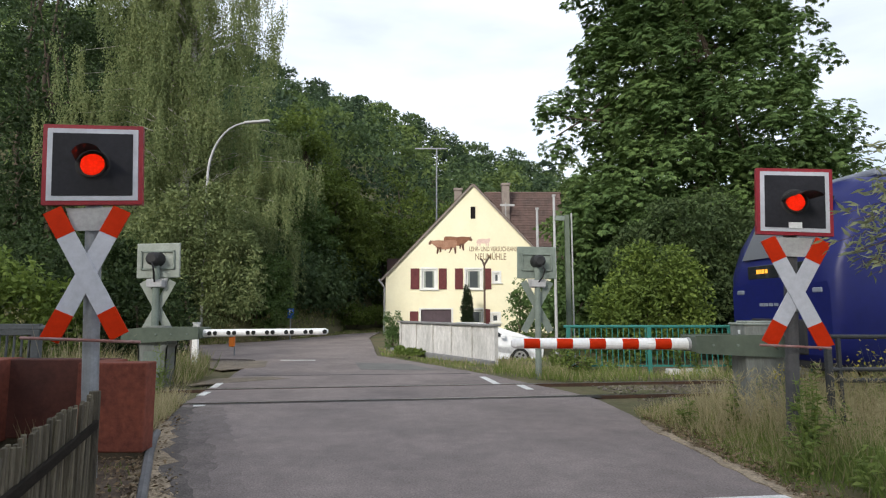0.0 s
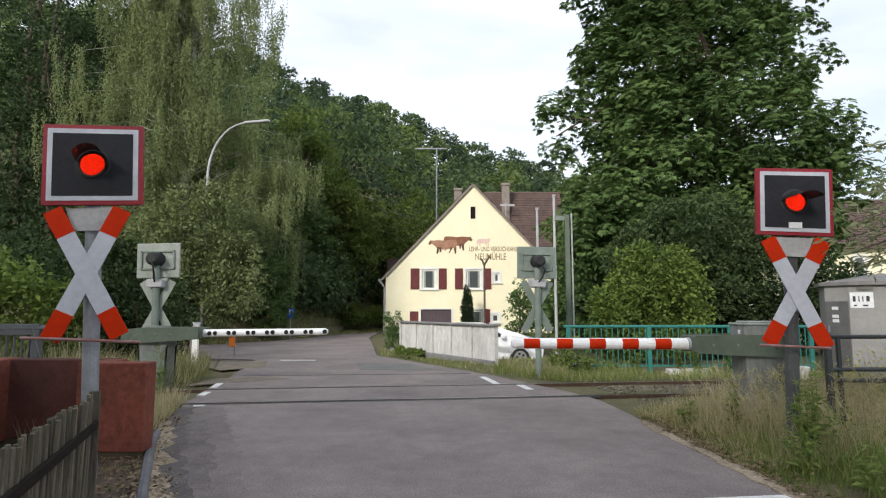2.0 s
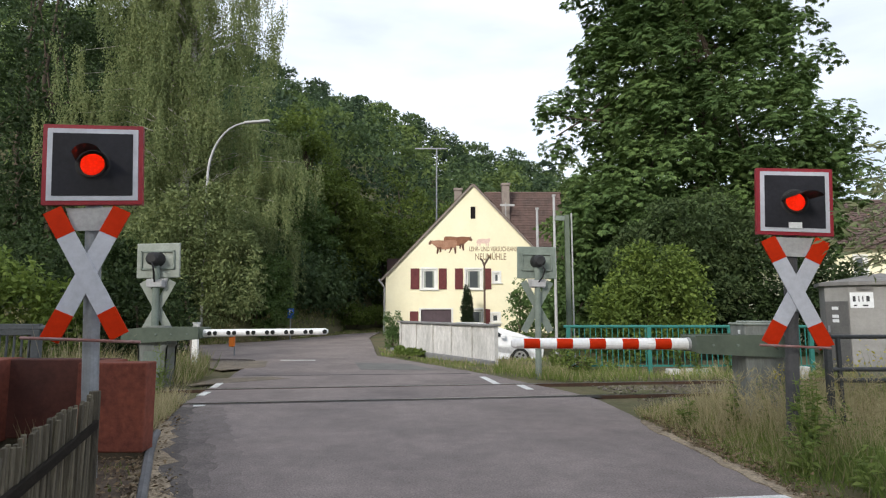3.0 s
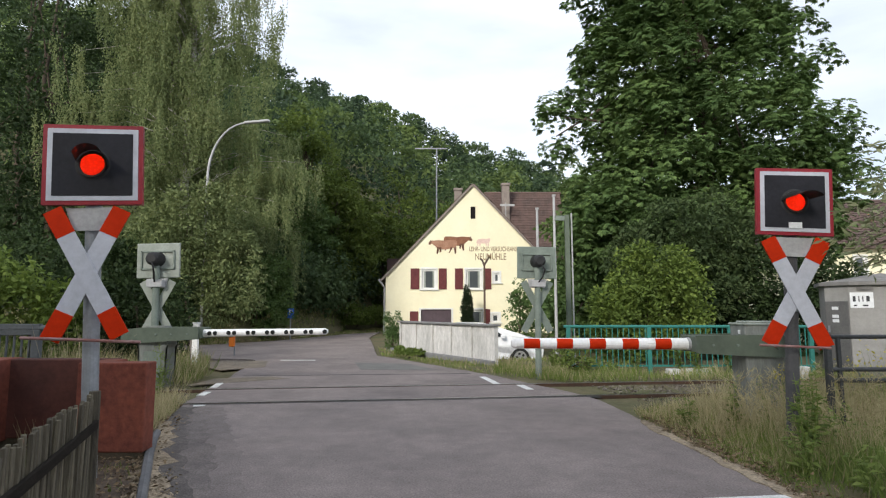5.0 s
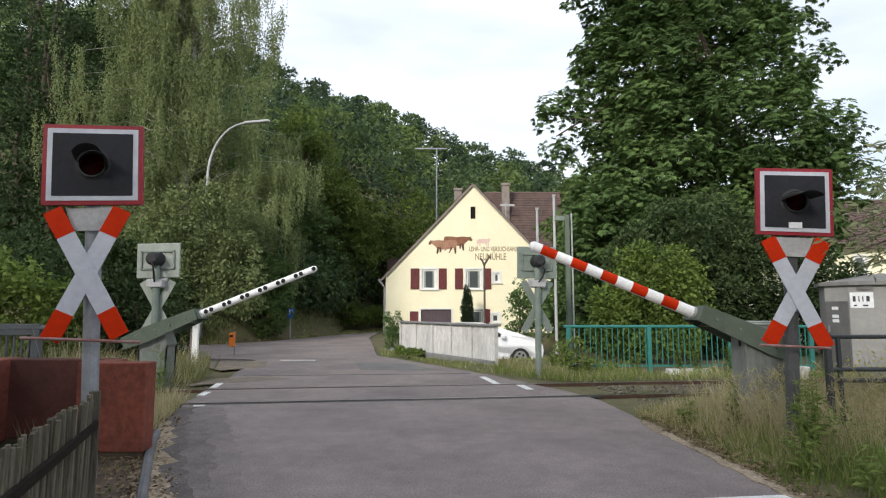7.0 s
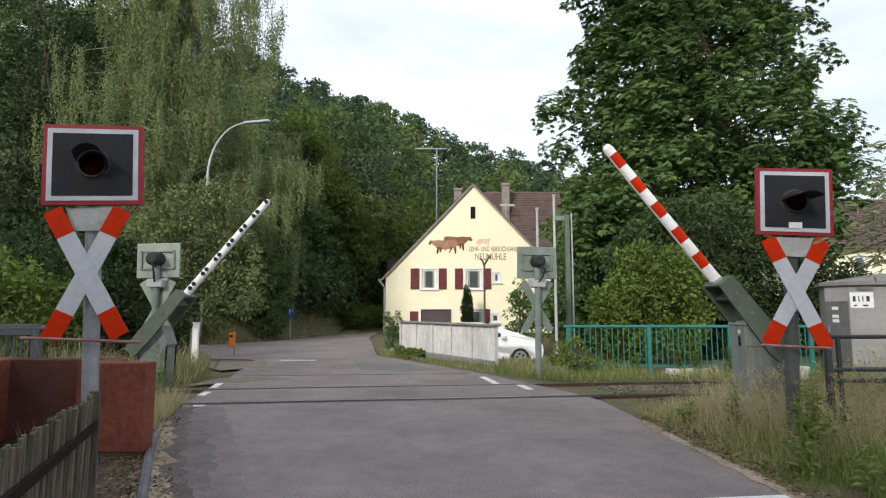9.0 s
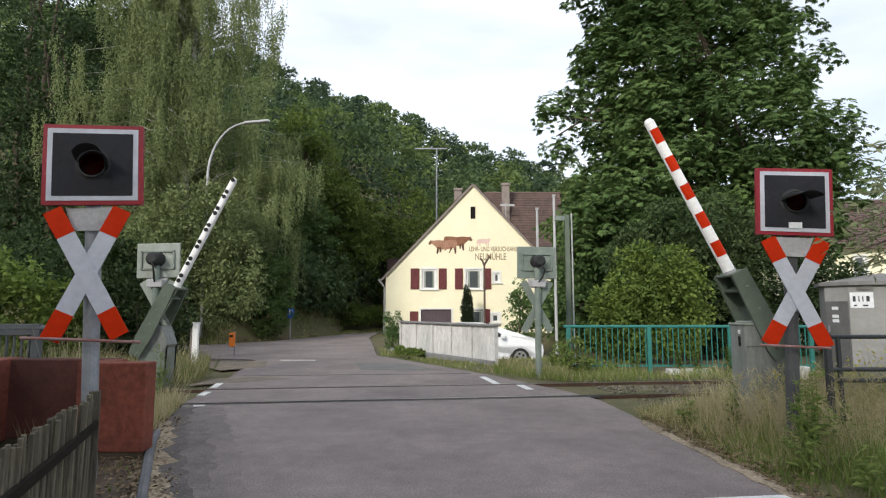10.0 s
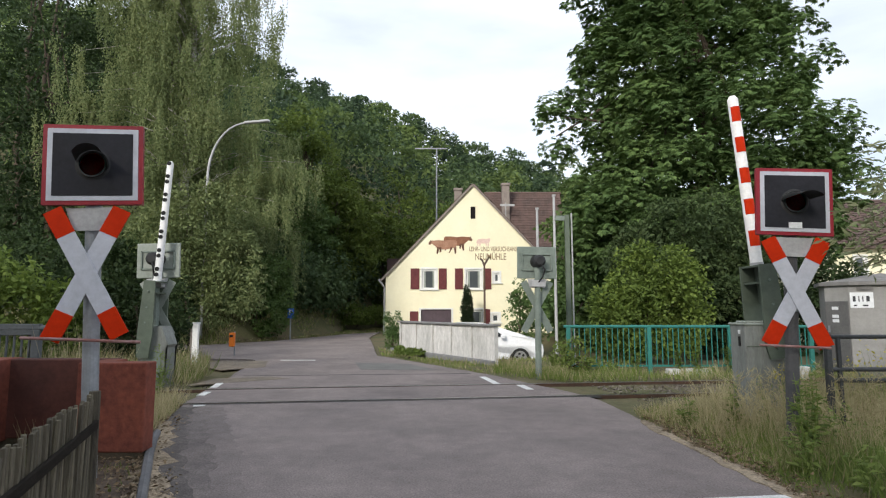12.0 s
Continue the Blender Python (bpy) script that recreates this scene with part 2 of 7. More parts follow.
M_MOSS = mat("mossy_base", (0.11, 0.08, 0.055), (0.06, 0.055, 0.035), 5, 0.95, bump=0.5)
M_WOODF = mat("weathered_pale", (0.155, 0.134, 0.094), (0.044, 0.038, 0.03), 3, 0.95, bump=0.5, fine=30, pieces=0.7, stretch=(5, 5, 0.6))
M_RAILG = mat("grey_zinc_rail", (0.12, 0.13, 0.135), (0.085, 0.095, 0.1), 3, 0.6, metal=0.2)
M_KERB = mat("grey_kerb", (0.16, 0.16, 0.165), (0.11, 0.11, 0.115), 3, 0.9, bump=0.3)
M_ORANGE = mat("orange_plastic", (0.72, 0.19, 0.02), (0.62, 0.15, 0.02), 4, 0.5, speck=0.06)
M_BLUE = mat("sign_blue", (0.04, 0.15, 0.6), (0.035, 0.12, 0.5), 4, 0.5, speck=0.06)
M_CARW = mat("white_car_paint", (0.75, 0.76, 0.78), (0.72, 0.73, 0.75), 2, 0.25, speck=0.02, bump=0)
M_CARG = glass_mat("car_glass", (0.02, 0.022, 0.025), 0.06)
M_TYRE = mat("tyre_rubber", (0.02, 0.02, 0.02), (0.03, 0.03, 0.03), 8, 0.85)
M_RIM = mat("alloy_rim", (0.45, 0.45, 0.46), (0.35, 0.35, 0.36), 8, 0.35, metal=0.8)
M_LENS = glass_mat("headlamp_glass", (0.5, 0.52, 0.55), 0.1)
M_BARK = mat("tree_bark", (0.1, 0.075, 0.055), (0.06, 0.048, 0.036), 3, 0.95, bump=0.7, fine=14, speck=0.4, stretch=(2, 2, 0.5))
M_BIRCHB = mat("birch_bark", (0.5, 0.48, 0.45), (0.16, 0.14, 0.12), 2.2, 0.9, bump=0.4, fine=9, speck=0.4, stretch=(0.6, 0.6, 2.5))
M_POLE = mat("old_wood_pole", (0.13, 0.09, 0.07), (0.09, 0.065, 0.05), 3, 0.9, stretch=(4, 4, 0.5))
M_TRAIN = mat("train_blue", (0.007, 0.011, 0.1), (0.006, 0.009, 0.08), 1.0, 0.4, speck=0.04, bump=0)
M_TRAIN_G = mat("train_roof_grey", (0.2, 0.22, 0.27), (0.16, 0.18, 0.22), 1.5, 0.5, speck=0.1)
M_TRAIN_K = mat("train_underframe", (0.02, 0.021, 0.024), (0.035, 0.034, 0.034), 3, 0.8)
M_LED = mat("amber_display", (0.3, 0.12, 0.01), (0.2, 0.08, 0.01), 4, 0.5, emit=(1.0, 0.45, 0.05), power=1.2)
L_CHEST = leaf_mat("chestnut_leaf", [(0.046, 0.092, 0.032), (0.096, 0.172, 0.053), (0.184, 0.286, 0.088)], through_light=0.3)
L_BIRCH = leaf_mat("birch_leaf", [(0.090, 0.130, 0.052), (0.162, 0.214, 0.086), (0.258, 0.305, 0.132)])
L_WOOD = leaf_mat("woodland_leaf", [(0.044, 0.088, 0.031), (0.094, 0.168, 0.050), (0.180, 0.282, 0.076)], single=0.28, patch=0.32)
# leaves darkened to carry shade, as in the hollow beside the chestnut
L_DARK = leaf_mat("shade_dark_leaf", [(0.014, 0.03, 0.011), (0.03, 0.056, 0.018), (0.058, 0.096, 0.03)])
L_HILL = leaf_mat("hill_canopy_leaf", [(0.034, 0.066, 0.033), (0.072, 0.124, 0.052), (0.140, 0.208, 0.078)], single=0.28, patch=0.3)
L_HILL_D = leaf_mat("dark_oak_leaf", [(0.020, 0.042, 0.024), (0.044, 0.080, 0.042), (0.088, 0.138, 0.068)], single=0.28, patch=0.3)
L_HILL_L = leaf_mat("light_crown_leaf", [(0.060, 0.102, 0.034), (0.118, 0.180, 0.056), (0.200, 0.275, 0.085)], single=0.28, patch=0.3)
L_BEECH = leaf_mat("hornbeam_leaf", [(0.048, 0.082, 0.015), (0.102, 0.156, 0.026), (0.178, 0.246, 0.044)])
L_BUSH = leaf_mat("shrub_leaf", [(0.064, 0.102, 0.022), (0.122, 0.190, 0.034), (0.215, 0.295, 0.056)])
L_GREYB = leaf_mat("grey_shrub_leaf", [(0.034, 0.062, 0.023), (0.062, 0.100, 0.036), (0.108, 0.152, 0.058)])
L_WILLOW = leaf_mat("willow_leaf", [(0.160, 0.196, 0.096), (0.280, 0.325, 0.180), (0.420, 0.465, 0.300)])
L_CYP = leaf_mat("cypress_leaf", [(0.014, 0.03, 0.014), (0.03, 0.052, 0.022), (0.045, 0.07, 0.03)])
L_DRY = leaf_mat("dry_grass", [(0.232, 0.208, 0.115), (0.395, 0.357, 0.205), (0.610, 0.560, 0.365)])
L_LITTER = leaf_mat("dead_leaf", [(0.07, 0.045, 0.025), (0.16, 0.11, 0.06), (0.3, 0.23, 0.14)], through_light=0.1)
L_GREEN = leaf_mat("green_grass", [(0.090, 0.142, 0.032), (0.165, 0.236, 0.052), (0.275, 0.335, 0.092)])
L_FLOWER = leaf_mat("yellow_flower", [(0.3, 0.28, 0.03), (0.45, 0.4, 0.04), (0.55, 0.5, 0.08)])


# ---- mesh tools ----
def part(name, bm, material, parent=None, label=""):
    """Links a bmesh as one mesh object under a thing or a part."""
    me = bpy.data.meshes.new(name)
    bm.normal_update()
    bm.to_mesh(me)
    bm.free()
    for m in material if isinstance(material, (list, tuple)) else (material,):
        me.materials.append(m)
    ob = new(name, me)
    ob.parent = parent
    return tagged(ob, label=label)


def thing(name, m, label, category, group="", kind=""):
    """An Empty at the base of a thing."""
    ob = new(name)
    ob.empty_display_size = 0.2
    ob.matrix_basis = m
    return tagged(ob, label, category, group, kind)


def box(bm, lo, hi, bev=0.0, m=None):
    lo, hi = Vector(lo), Vector(hi)
    r = bmesh.ops.create_cube(bm, size=1.0, matrix=Matrix.Translation((lo + hi) / 2) @ Matrix.Diagonal((*(hi - lo), 1)))
    vs = r["verts"]
    if bev:
        es = list({e for v in vs for e in v.link_edges})
        vs = list({v for f in bmesh.ops.bevel(bm, geom=es, offset=bev, segments=2, affect="EDGES", profile=0.5)["faces"] for v in f.verts} | {v for v in vs if v.is_valid})
    if m is not None:
        bmesh.ops.transform(bm, matrix=m, verts=vs)
    return vs


def cyl(bm, p, q, r1, r2=None, seg=14, caps=True):
    """A cylinder or cone from p to q."""
    p, q = Vector(p), Vector(q)
    d = q - p
    m = Matrix.Translation((p + q) / 2) @ d.to_track_quat("Z", "Y").to_matrix().to_4x4()
    return bmesh.ops.create_cone(bm, cap_ends=caps, segments=seg, radius1=r1, radius2=r1 if r2 is None else r2, depth=d.length, matrix=m)["verts"]


def tube(bm, pts, r1, r2=None, seg=8):
    """A tapering tube along points."""
    r2 = r1 if r2 is None else r2
    pts = [Vector(p) for p in pts]
    rings = []
    for k, p in enumerate(pts):
        d = (pts[min(k + 1, len(pts) - 1)] - pts[max(k - 1, 0)]).normalized()
        side = d.cross(Vector((0, 1, 0.01))).normalized()
        up = side.cross(d)
        r = r1 + (r2 - r1) * k / (len(pts) - 1)
        rings.append([bm.verts.new(p + (side * math.cos(a) + up * math.sin(a)) * r) for a in [2 * math.pi * j / seg for j in range(seg)]])
    for a, b in zip(rings, rings[1:]):
        for j in range(seg):
            bm.faces.new((a[j], a[(j + 1) % seg], b[(j + 1) % seg], b[j]))
    bm.faces.new(rings[0]), bm.faces.new(rings[-1][::-1])


def prism(bm, outline, z0, z1):
    """An outline in x, y raised from z0 to z1."""
    lo = [bm.verts.new((x, y, z0)) for x, y in outline]
    hi = [bm.verts.new((x, y, z1)) for x, y in outline]
    n = len(lo)
    top, bot = bm.faces.new(hi), bm.faces.new(lo[::-1])
    for k in range(n):
        bm.faces.new((lo[k], lo[(k + 1) % n], hi[(k + 1) % n], hi[k]))
    bmesh.ops.triangulate(bm, faces=[top, bot], ngon_method="EAR_CLIP")
    bmesh.ops.recalc_face_normals(bm, faces=bm.faces)


def slab_xz(bm, outline, y0, y1):
    """An outline in x, z, as thick as y0 to y1."""
    a = [bm.verts.new((x, y0, z)) for x, z in outline]
    b = [bm.verts.new((x, y1, z)) for x, z in outline]
    n = len(a)
    fs = [bm.faces.new(a), bm.faces.new(b[::-1])]
    for k in range(n):
        fs.append(bm.faces.new((a[k], b[k], b[(k + 1) % n], a[(k + 1) % n])))
    bmesh.ops.triangulate(bm, faces=fs[:2], ngon_method="EAR_CLIP")
    bmesh.ops.recalc_face_normals(bm, faces=bm.faces)


def B():
    return bmesh.new()


def quads(name, verts, material, parent=None, label=""):
    """One mesh from an array of separate quads, shape (n, 4, 3)."""
    n = len(verts)
    me = bpy.data.meshes.new(name)
    me.vertices.add(n * 4), me.loops.add(n * 4), me.polygons.add(n)
    me.vertices.foreach_set("co", np.ascontiguousarray(verts, dtype=np.float32).ravel())
    me.loops.foreach_set("vertex_index", np.arange(n * 4, dtype=np.int32))
    me.polygons.foreach_set("loop_start", np.arange(0, n * 4, 4, dtype=np.int32))
    me.update(calc_edges=True)
    me.materials.append(material)
    ob = new(name, me)
    ob.parent = parent
    return tagged(ob, label=label)


def unit(v):
    return v / np.maximum(np.linalg.norm(v, axis=-1, keepdims=True), 1e-9)


def kites(c, along, normal, length, width):
    """Leaf blades: a kite at each base point c, pointing along, lying across normal."""
    along = unit(along)
    side = unit(np.cross(normal, along))
    length, width = np.asarray(length).reshape(-1, 1), np.asarray(width).reshape(-1, 1)
    dip = unit(np.cross(along, side)) * length * 0.12
    mid = c + along * length * 0.45
    return np.stack([c, mid - side * width / 2 + dip, c + along * length, mid + side * width / 2 + dip], axis=1)


def crown_points(rng, balls, clumps, clump_r, per, flat=0.55):
    """Points and outward ways of foliage: clumps near the skins of the balls (x, y, z, rx, ry, rz)."""
    balls = np.array(balls, float)
    vol = balls[:, 3] * balls[:, 4] + balls[:, 4] * balls[:, 5]
    pick = rng.choice(len(balls), clumps, p=vol / vol.sum())
    d = unit(rng.normal(size=(clumps, 3)))
    rad = rng.uniform(0.25, 1.0, (clumps, 1)) ** 0.35
    cc = balls[pick, :3] + d * balls[pick, 3:] * rad
    cr = clump_r * rng.uniform(0.6, 1.35, (clumps, 1))
    k = np.repeat(np.arange(clumps), per)
    e = unit(rng.normal(size=(len(k), 3)) + np.array([0, 0, 0.35]) + d[k] * 0.4)
    p = cc[k] + e * cr[k] * rng.uniform(0.3, 1.0, (len(k), 1)) ** 0.5 * np.array([1, 1, flat])
    return p, e


def leafy(rng, p, e, size, ratio=0.55, form=0.7):
    """One kite a point, hanging outward."""
    n = len(p)
    along = unit(e + rng.normal(size=(n, 3)) * 0.6 + np.array([0, 0, -0.35]))
    normal = unit(e * form + np.array([0, 0, 0.55]) + rng.normal(size=(n, 3)) * 0.45)
    s = size * rng.uniform(0.6, 1.3, n)
    return kites(p, along, normal, s, s * ratio)


def palmate(rng, p, e, size):
    """Five long leaflets spread from each point, as a chestnut has them."""
    n = len(p)
    out = unit(e * np.array([1, 1, 0.3]) + rng.normal(size=(n, 3)) * 0.35)
    up = unit(np.array([0, 0, 1.0]) + e * 0.5 + rng.normal(size=(n, 3)) * 0.3)
    side = unit(np.cross(up, out))
    fwd = np.cross(side, up)
    s = size * rng.uniform(0.7, 1.25, n)
    res = []
    for a in (-1.15, -0.55, 0.0, 0.55, 1.15):
        way = fwd * math.cos(a) + side * math.sin(a) - up * 0.35
        res.append(kites(p, way, up, s * (1 - 0.18 * abs(a)), s * 0.36))
    return np.concatenate(res)


def limbs(bm, rng, base, top, r, tips, seg=7):
    """A trunk that bends a little, with limbs to the tips."""
    base, top = Vector(base), Vector(top)
    pts = [base.lerp(top, k / 6) + Vector((rng.uniform(-1, 1), rng.uniform(-1, 1), 0)) * 0.06 * (top - base).length * (0 < k < 6) * 0.4 for k in range(7)]
    tube(bm, pts, r, r * 0.25, 10)
    for tx in tips:
        tx = Vector(tx)
        f = rng.uniform(0.35, 0.9)
        s = base.lerp(top, f)
        mid = s.lerp(tx, 0.5) + Vector((0, 0, 0.12 * (tx - s).length))
        tube(bm, [s, s.lerp(mid, 0.6), mid, tx], r * (0.55 - 0.35 * f), r * 0.06, 6)


def tree(name, label, category, at, balls, clumps, clump_r, per, size, leaf, bark, trunk_r, seed, palm=False, group="", ratio=0.55, flat=0.55):
    """A tree or shrub: trunk with limbs, and a crown of leaves in clumps. Balls are relative to at."""
    rng = np.random.default_rng(seed)
    t = thing(name, pose(*at), label, category, group)
    b = np.array(balls, float)
    tips = [tuple(b[k % len(b), :3] + unit(rng.normal(size=3)) * b[k % len(b), 3:] * 0.8) for k in range(max(6, len(b) * 2))]
    bm = B()
    hi = b[:, 2].max()
    limbs(bm, rng, (0, 0, -0.2), (b[:, 0].mean() * 0.5, b[:, 1].mean() * 0.5, hi), trunk_r, tips)
    part("trunk", bm, bark, t)
    p, e = crown_points(rng, balls, clumps, clump_r, per, flat)
    p[:, 2] = np.maximum(p[:, 2], 0.05)
    q = palmate(rng, p, e, size) if palm else leafy(rng, p, e, size, ratio)
    quads("crown", q, leaf, t)
    return t


# ---- the ground, the hill and the road ----
def smooth(a, b, x):
    k = np.clip((x - a) / (b - a), 0, 1)
    return k * k * (3 - 2 * k)


def ground_z(x, y):
    """Height of the ground: level valley floor, a bank beyond the far road, and the wooded hill."""
    x, y = np.asarray(x, float), np.asarray(y, float)
    foot = np.interp(x, [-200, -45, -16, -9.3, -6.4, -5.4, 2, 20, 60, 200], [10, 17, 21.5, 23.5, 31, 40, 52, 64, 80, 90])
    crest = np.interp(x, [-300, -120, -55, -29, -7, 12, 32, 60, 130, 400], [88, 86, 65.5, 51.5, 43.2, 36.5, 31, 25, 16, 14])
    back = 165.0
    k = np.clip((y - foot) / (back - foot), 0, 1.6)
    rise = np.where(k < 1, k ** 1.1, 1 - 0.12 * (k - 1))
    bank = 0.9 * smooth(0, 3.0, y - foot)
    yard = 0.5 * smooth(-1.2, 0.6, x) * smooth(16.2, 18.6, y) * (1 - smooth(30, 33.5, y)) * (1 - smooth(7, 10, x))
    return -0.05 - yard + np.where(y > foot, bank + (crest - 0.9) * rise, 0) * (y > foot)


def build_ground():
    g = np.sinh(np.linspace(-4.6, 4.6, 190)) * 22
    h = np.sinh(np.linspace(-3.2, 4.9, 210)) * 16 + 20
    X, Y = np.meshgrid(g, h)
    Z = ground_z(X, Y) + 0.012 * np.sin(X * 2.3 + Y) * np.cos(Y * 1.7)
    n, m = X.shape
    me = bpy.data.meshes.new("ground")
    idx = np.arange(n * m).reshape(n, m)
    f = np.stack([idx[:-1, :-1], idx[:-1, 1:], idx[1:, 1:], idx[1:, :-1]], -1).reshape(-1, 4)
    me.from_pydata(np.stack([X, Y, Z], -1).reshape(-1, 3).tolist(), [], f.tolist())
    me.materials.append(M_GROUND)
    ob = new("ground", me)
    for p in me.polygons:
        p.use_smooth = True
    tagged(ob, "brown soil and thin dry turf of a valley floor", "ground", kind="structure")


ROAD_LEFT = [(-1.2, -12), (-1.5, 2), (-2.12, 4.3), (-2.55, 5.0), (-2.86, 5.6), (-3.18, 6.3), (-3.52, 7.3), (-3.82, 8.5), (-4.1, 9.9), (-4.35, 11.5), (-4.7, 13.4), (-4.6, 14.6), (-5.3, 16.0), (-7.5, 16.4), (-16, 14), (-45, 9)]
ROAD_FAR = [(-45, 14), (-16, 19.5), (-9.3, 22.3), (-7.2, 25.6), (-5.8, 30.5), (-4.9, 37), (-4.4, 52)]
ROAD_RIGHT = [(-3.85, 52), (-3.85, 33), (-3.6, 28), (-2.7, 22), (-2.0, 17.3), (-0.6, 15), (0.95, 12.4), (2.1, 9.9), (2.42, 8.9), (2.5, 7.3), (2.52, 6.1), (2.62, 4.4), (2.7, -12)]


def build_road():
    rnd = random.Random(3)
    pts = []
    ring = ROAD_LEFT + ROAD_FAR + ROAD_RIGHT
    for a, b in zip(ring, ring[1:] + ring[:1]):
        k = max(1, min(14, int(math.dist(a, b) / 0.35)))
        for j in range(k):
            w = 0.035 if 0 < j else 0
            pts.append((a[0] + (b[0] - a[0]) * j / k + rnd.uniform(-w, w), a[1] + (b[1] - a[1]) * j / k + rnd.uniform(-w, w)))
    bm = B()
    prism(bm, pts, -0.09, 0.0)
    tagged(part("road", bm, M_ASPHALT), "worn grey asphalt lane over the level crossing", "road", kind="structure")
    # lighter repair, tar joints
    def lay(name, outline, material, label, z=0.004):
        bm = B()
        prism(bm, outline, -0.01, z)
        return tagged(part(name, bm, material), label, "road", kind="structure")
    lay("road_patch", [(-1.9, 13.3), (-0.1, 13.2), (-0.9, 14.7), (-2.3, 15.0)], M_PATCH, "paler repaired patch in the asphalt")
    lay("road_patch", [(-4.7, 10.6), (-3.1, 11.6), (-3.6, 11.95), (-4.6, 11.6)], M_DUST, "gravelly broken asphalt edge")
    lay("road_patch", [(-5.1, 13.2), (-4.3, 13.9), (-4.7, 15.4), (-6.0, 15.6), (-6.3, 14.4)], M_DUST, "dusty gravel island at the junction", 0.005)
    # shade along the lane edge, put into the colour of three stepped bands
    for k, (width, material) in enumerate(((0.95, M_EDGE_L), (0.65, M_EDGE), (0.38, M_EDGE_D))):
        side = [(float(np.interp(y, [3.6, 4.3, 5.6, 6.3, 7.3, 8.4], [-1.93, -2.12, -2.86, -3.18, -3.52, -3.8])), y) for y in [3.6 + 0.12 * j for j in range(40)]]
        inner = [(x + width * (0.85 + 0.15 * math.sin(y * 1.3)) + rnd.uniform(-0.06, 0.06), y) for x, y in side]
        lay("road_patch", [(x + 0.02, y) for x, y in side] + inner[::-1], material, "asphalt band along the lane edge with shade in its colour", 0.0015 * (k + 1))
    lay("road_joint", [(-4.2, 12.05), (0.6, 12.5), (0.6, 12.56), (-4.2, 12.1)], M_TAR, "dark tar joint across the lane", 0.003)
    bm = B()
    prism(bm, [(-3.5, 3.2), (-1.95, 3.2), (-2.3, 4.4), (-2.9, 5.5), (-3.0, 6.0), (-3.6, 6.0)], -0.1, -0.02)
    tagged(part("soil_strip", bm, M_SOIL), "dark brown soil between the fence and the kerb", "soil", kind="structure")
    def stripe(a, b, w, name="road_marking", label="white painted edge dash"):
        a, b = Vector((*a, 0)), Vector((*b, 0))
        n = (b - a).normalized().cross(Vector((0, 0, 1))) * w / 2
        lay(name, [tuple((v)[:2]) for v in (a - n, b - n, b + n, a + n)], M_LINE, label, 0.006)
    stripe((-4.1, 10.3), (-4.22, 10.9), 0.12)
    stripe((-3.93, 9.35), (-3.98, 9.75), 0.12)
    stripe((-3.62, 8.38), (-3.47, 8.42), 0.09)
    stripe((0.82, 11.9), (1.02, 10.75), 0.13)
    stripe((1.42, 10.65), (1.52, 10.05), 0.13)
    stripe((-4.45, 15.7), (-3.5, 15.7), 0.1, label="white painted line at the junction")
    stripe((0.35, 4.05), (2.62, 4.32), 0.24, "stop_line", "white painted stop line before the crossing")


build_ground()
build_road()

# railway: the track runs a little askew to the view
TRACK = pose(0, 9.81, 0, 0, 0, 7.5)


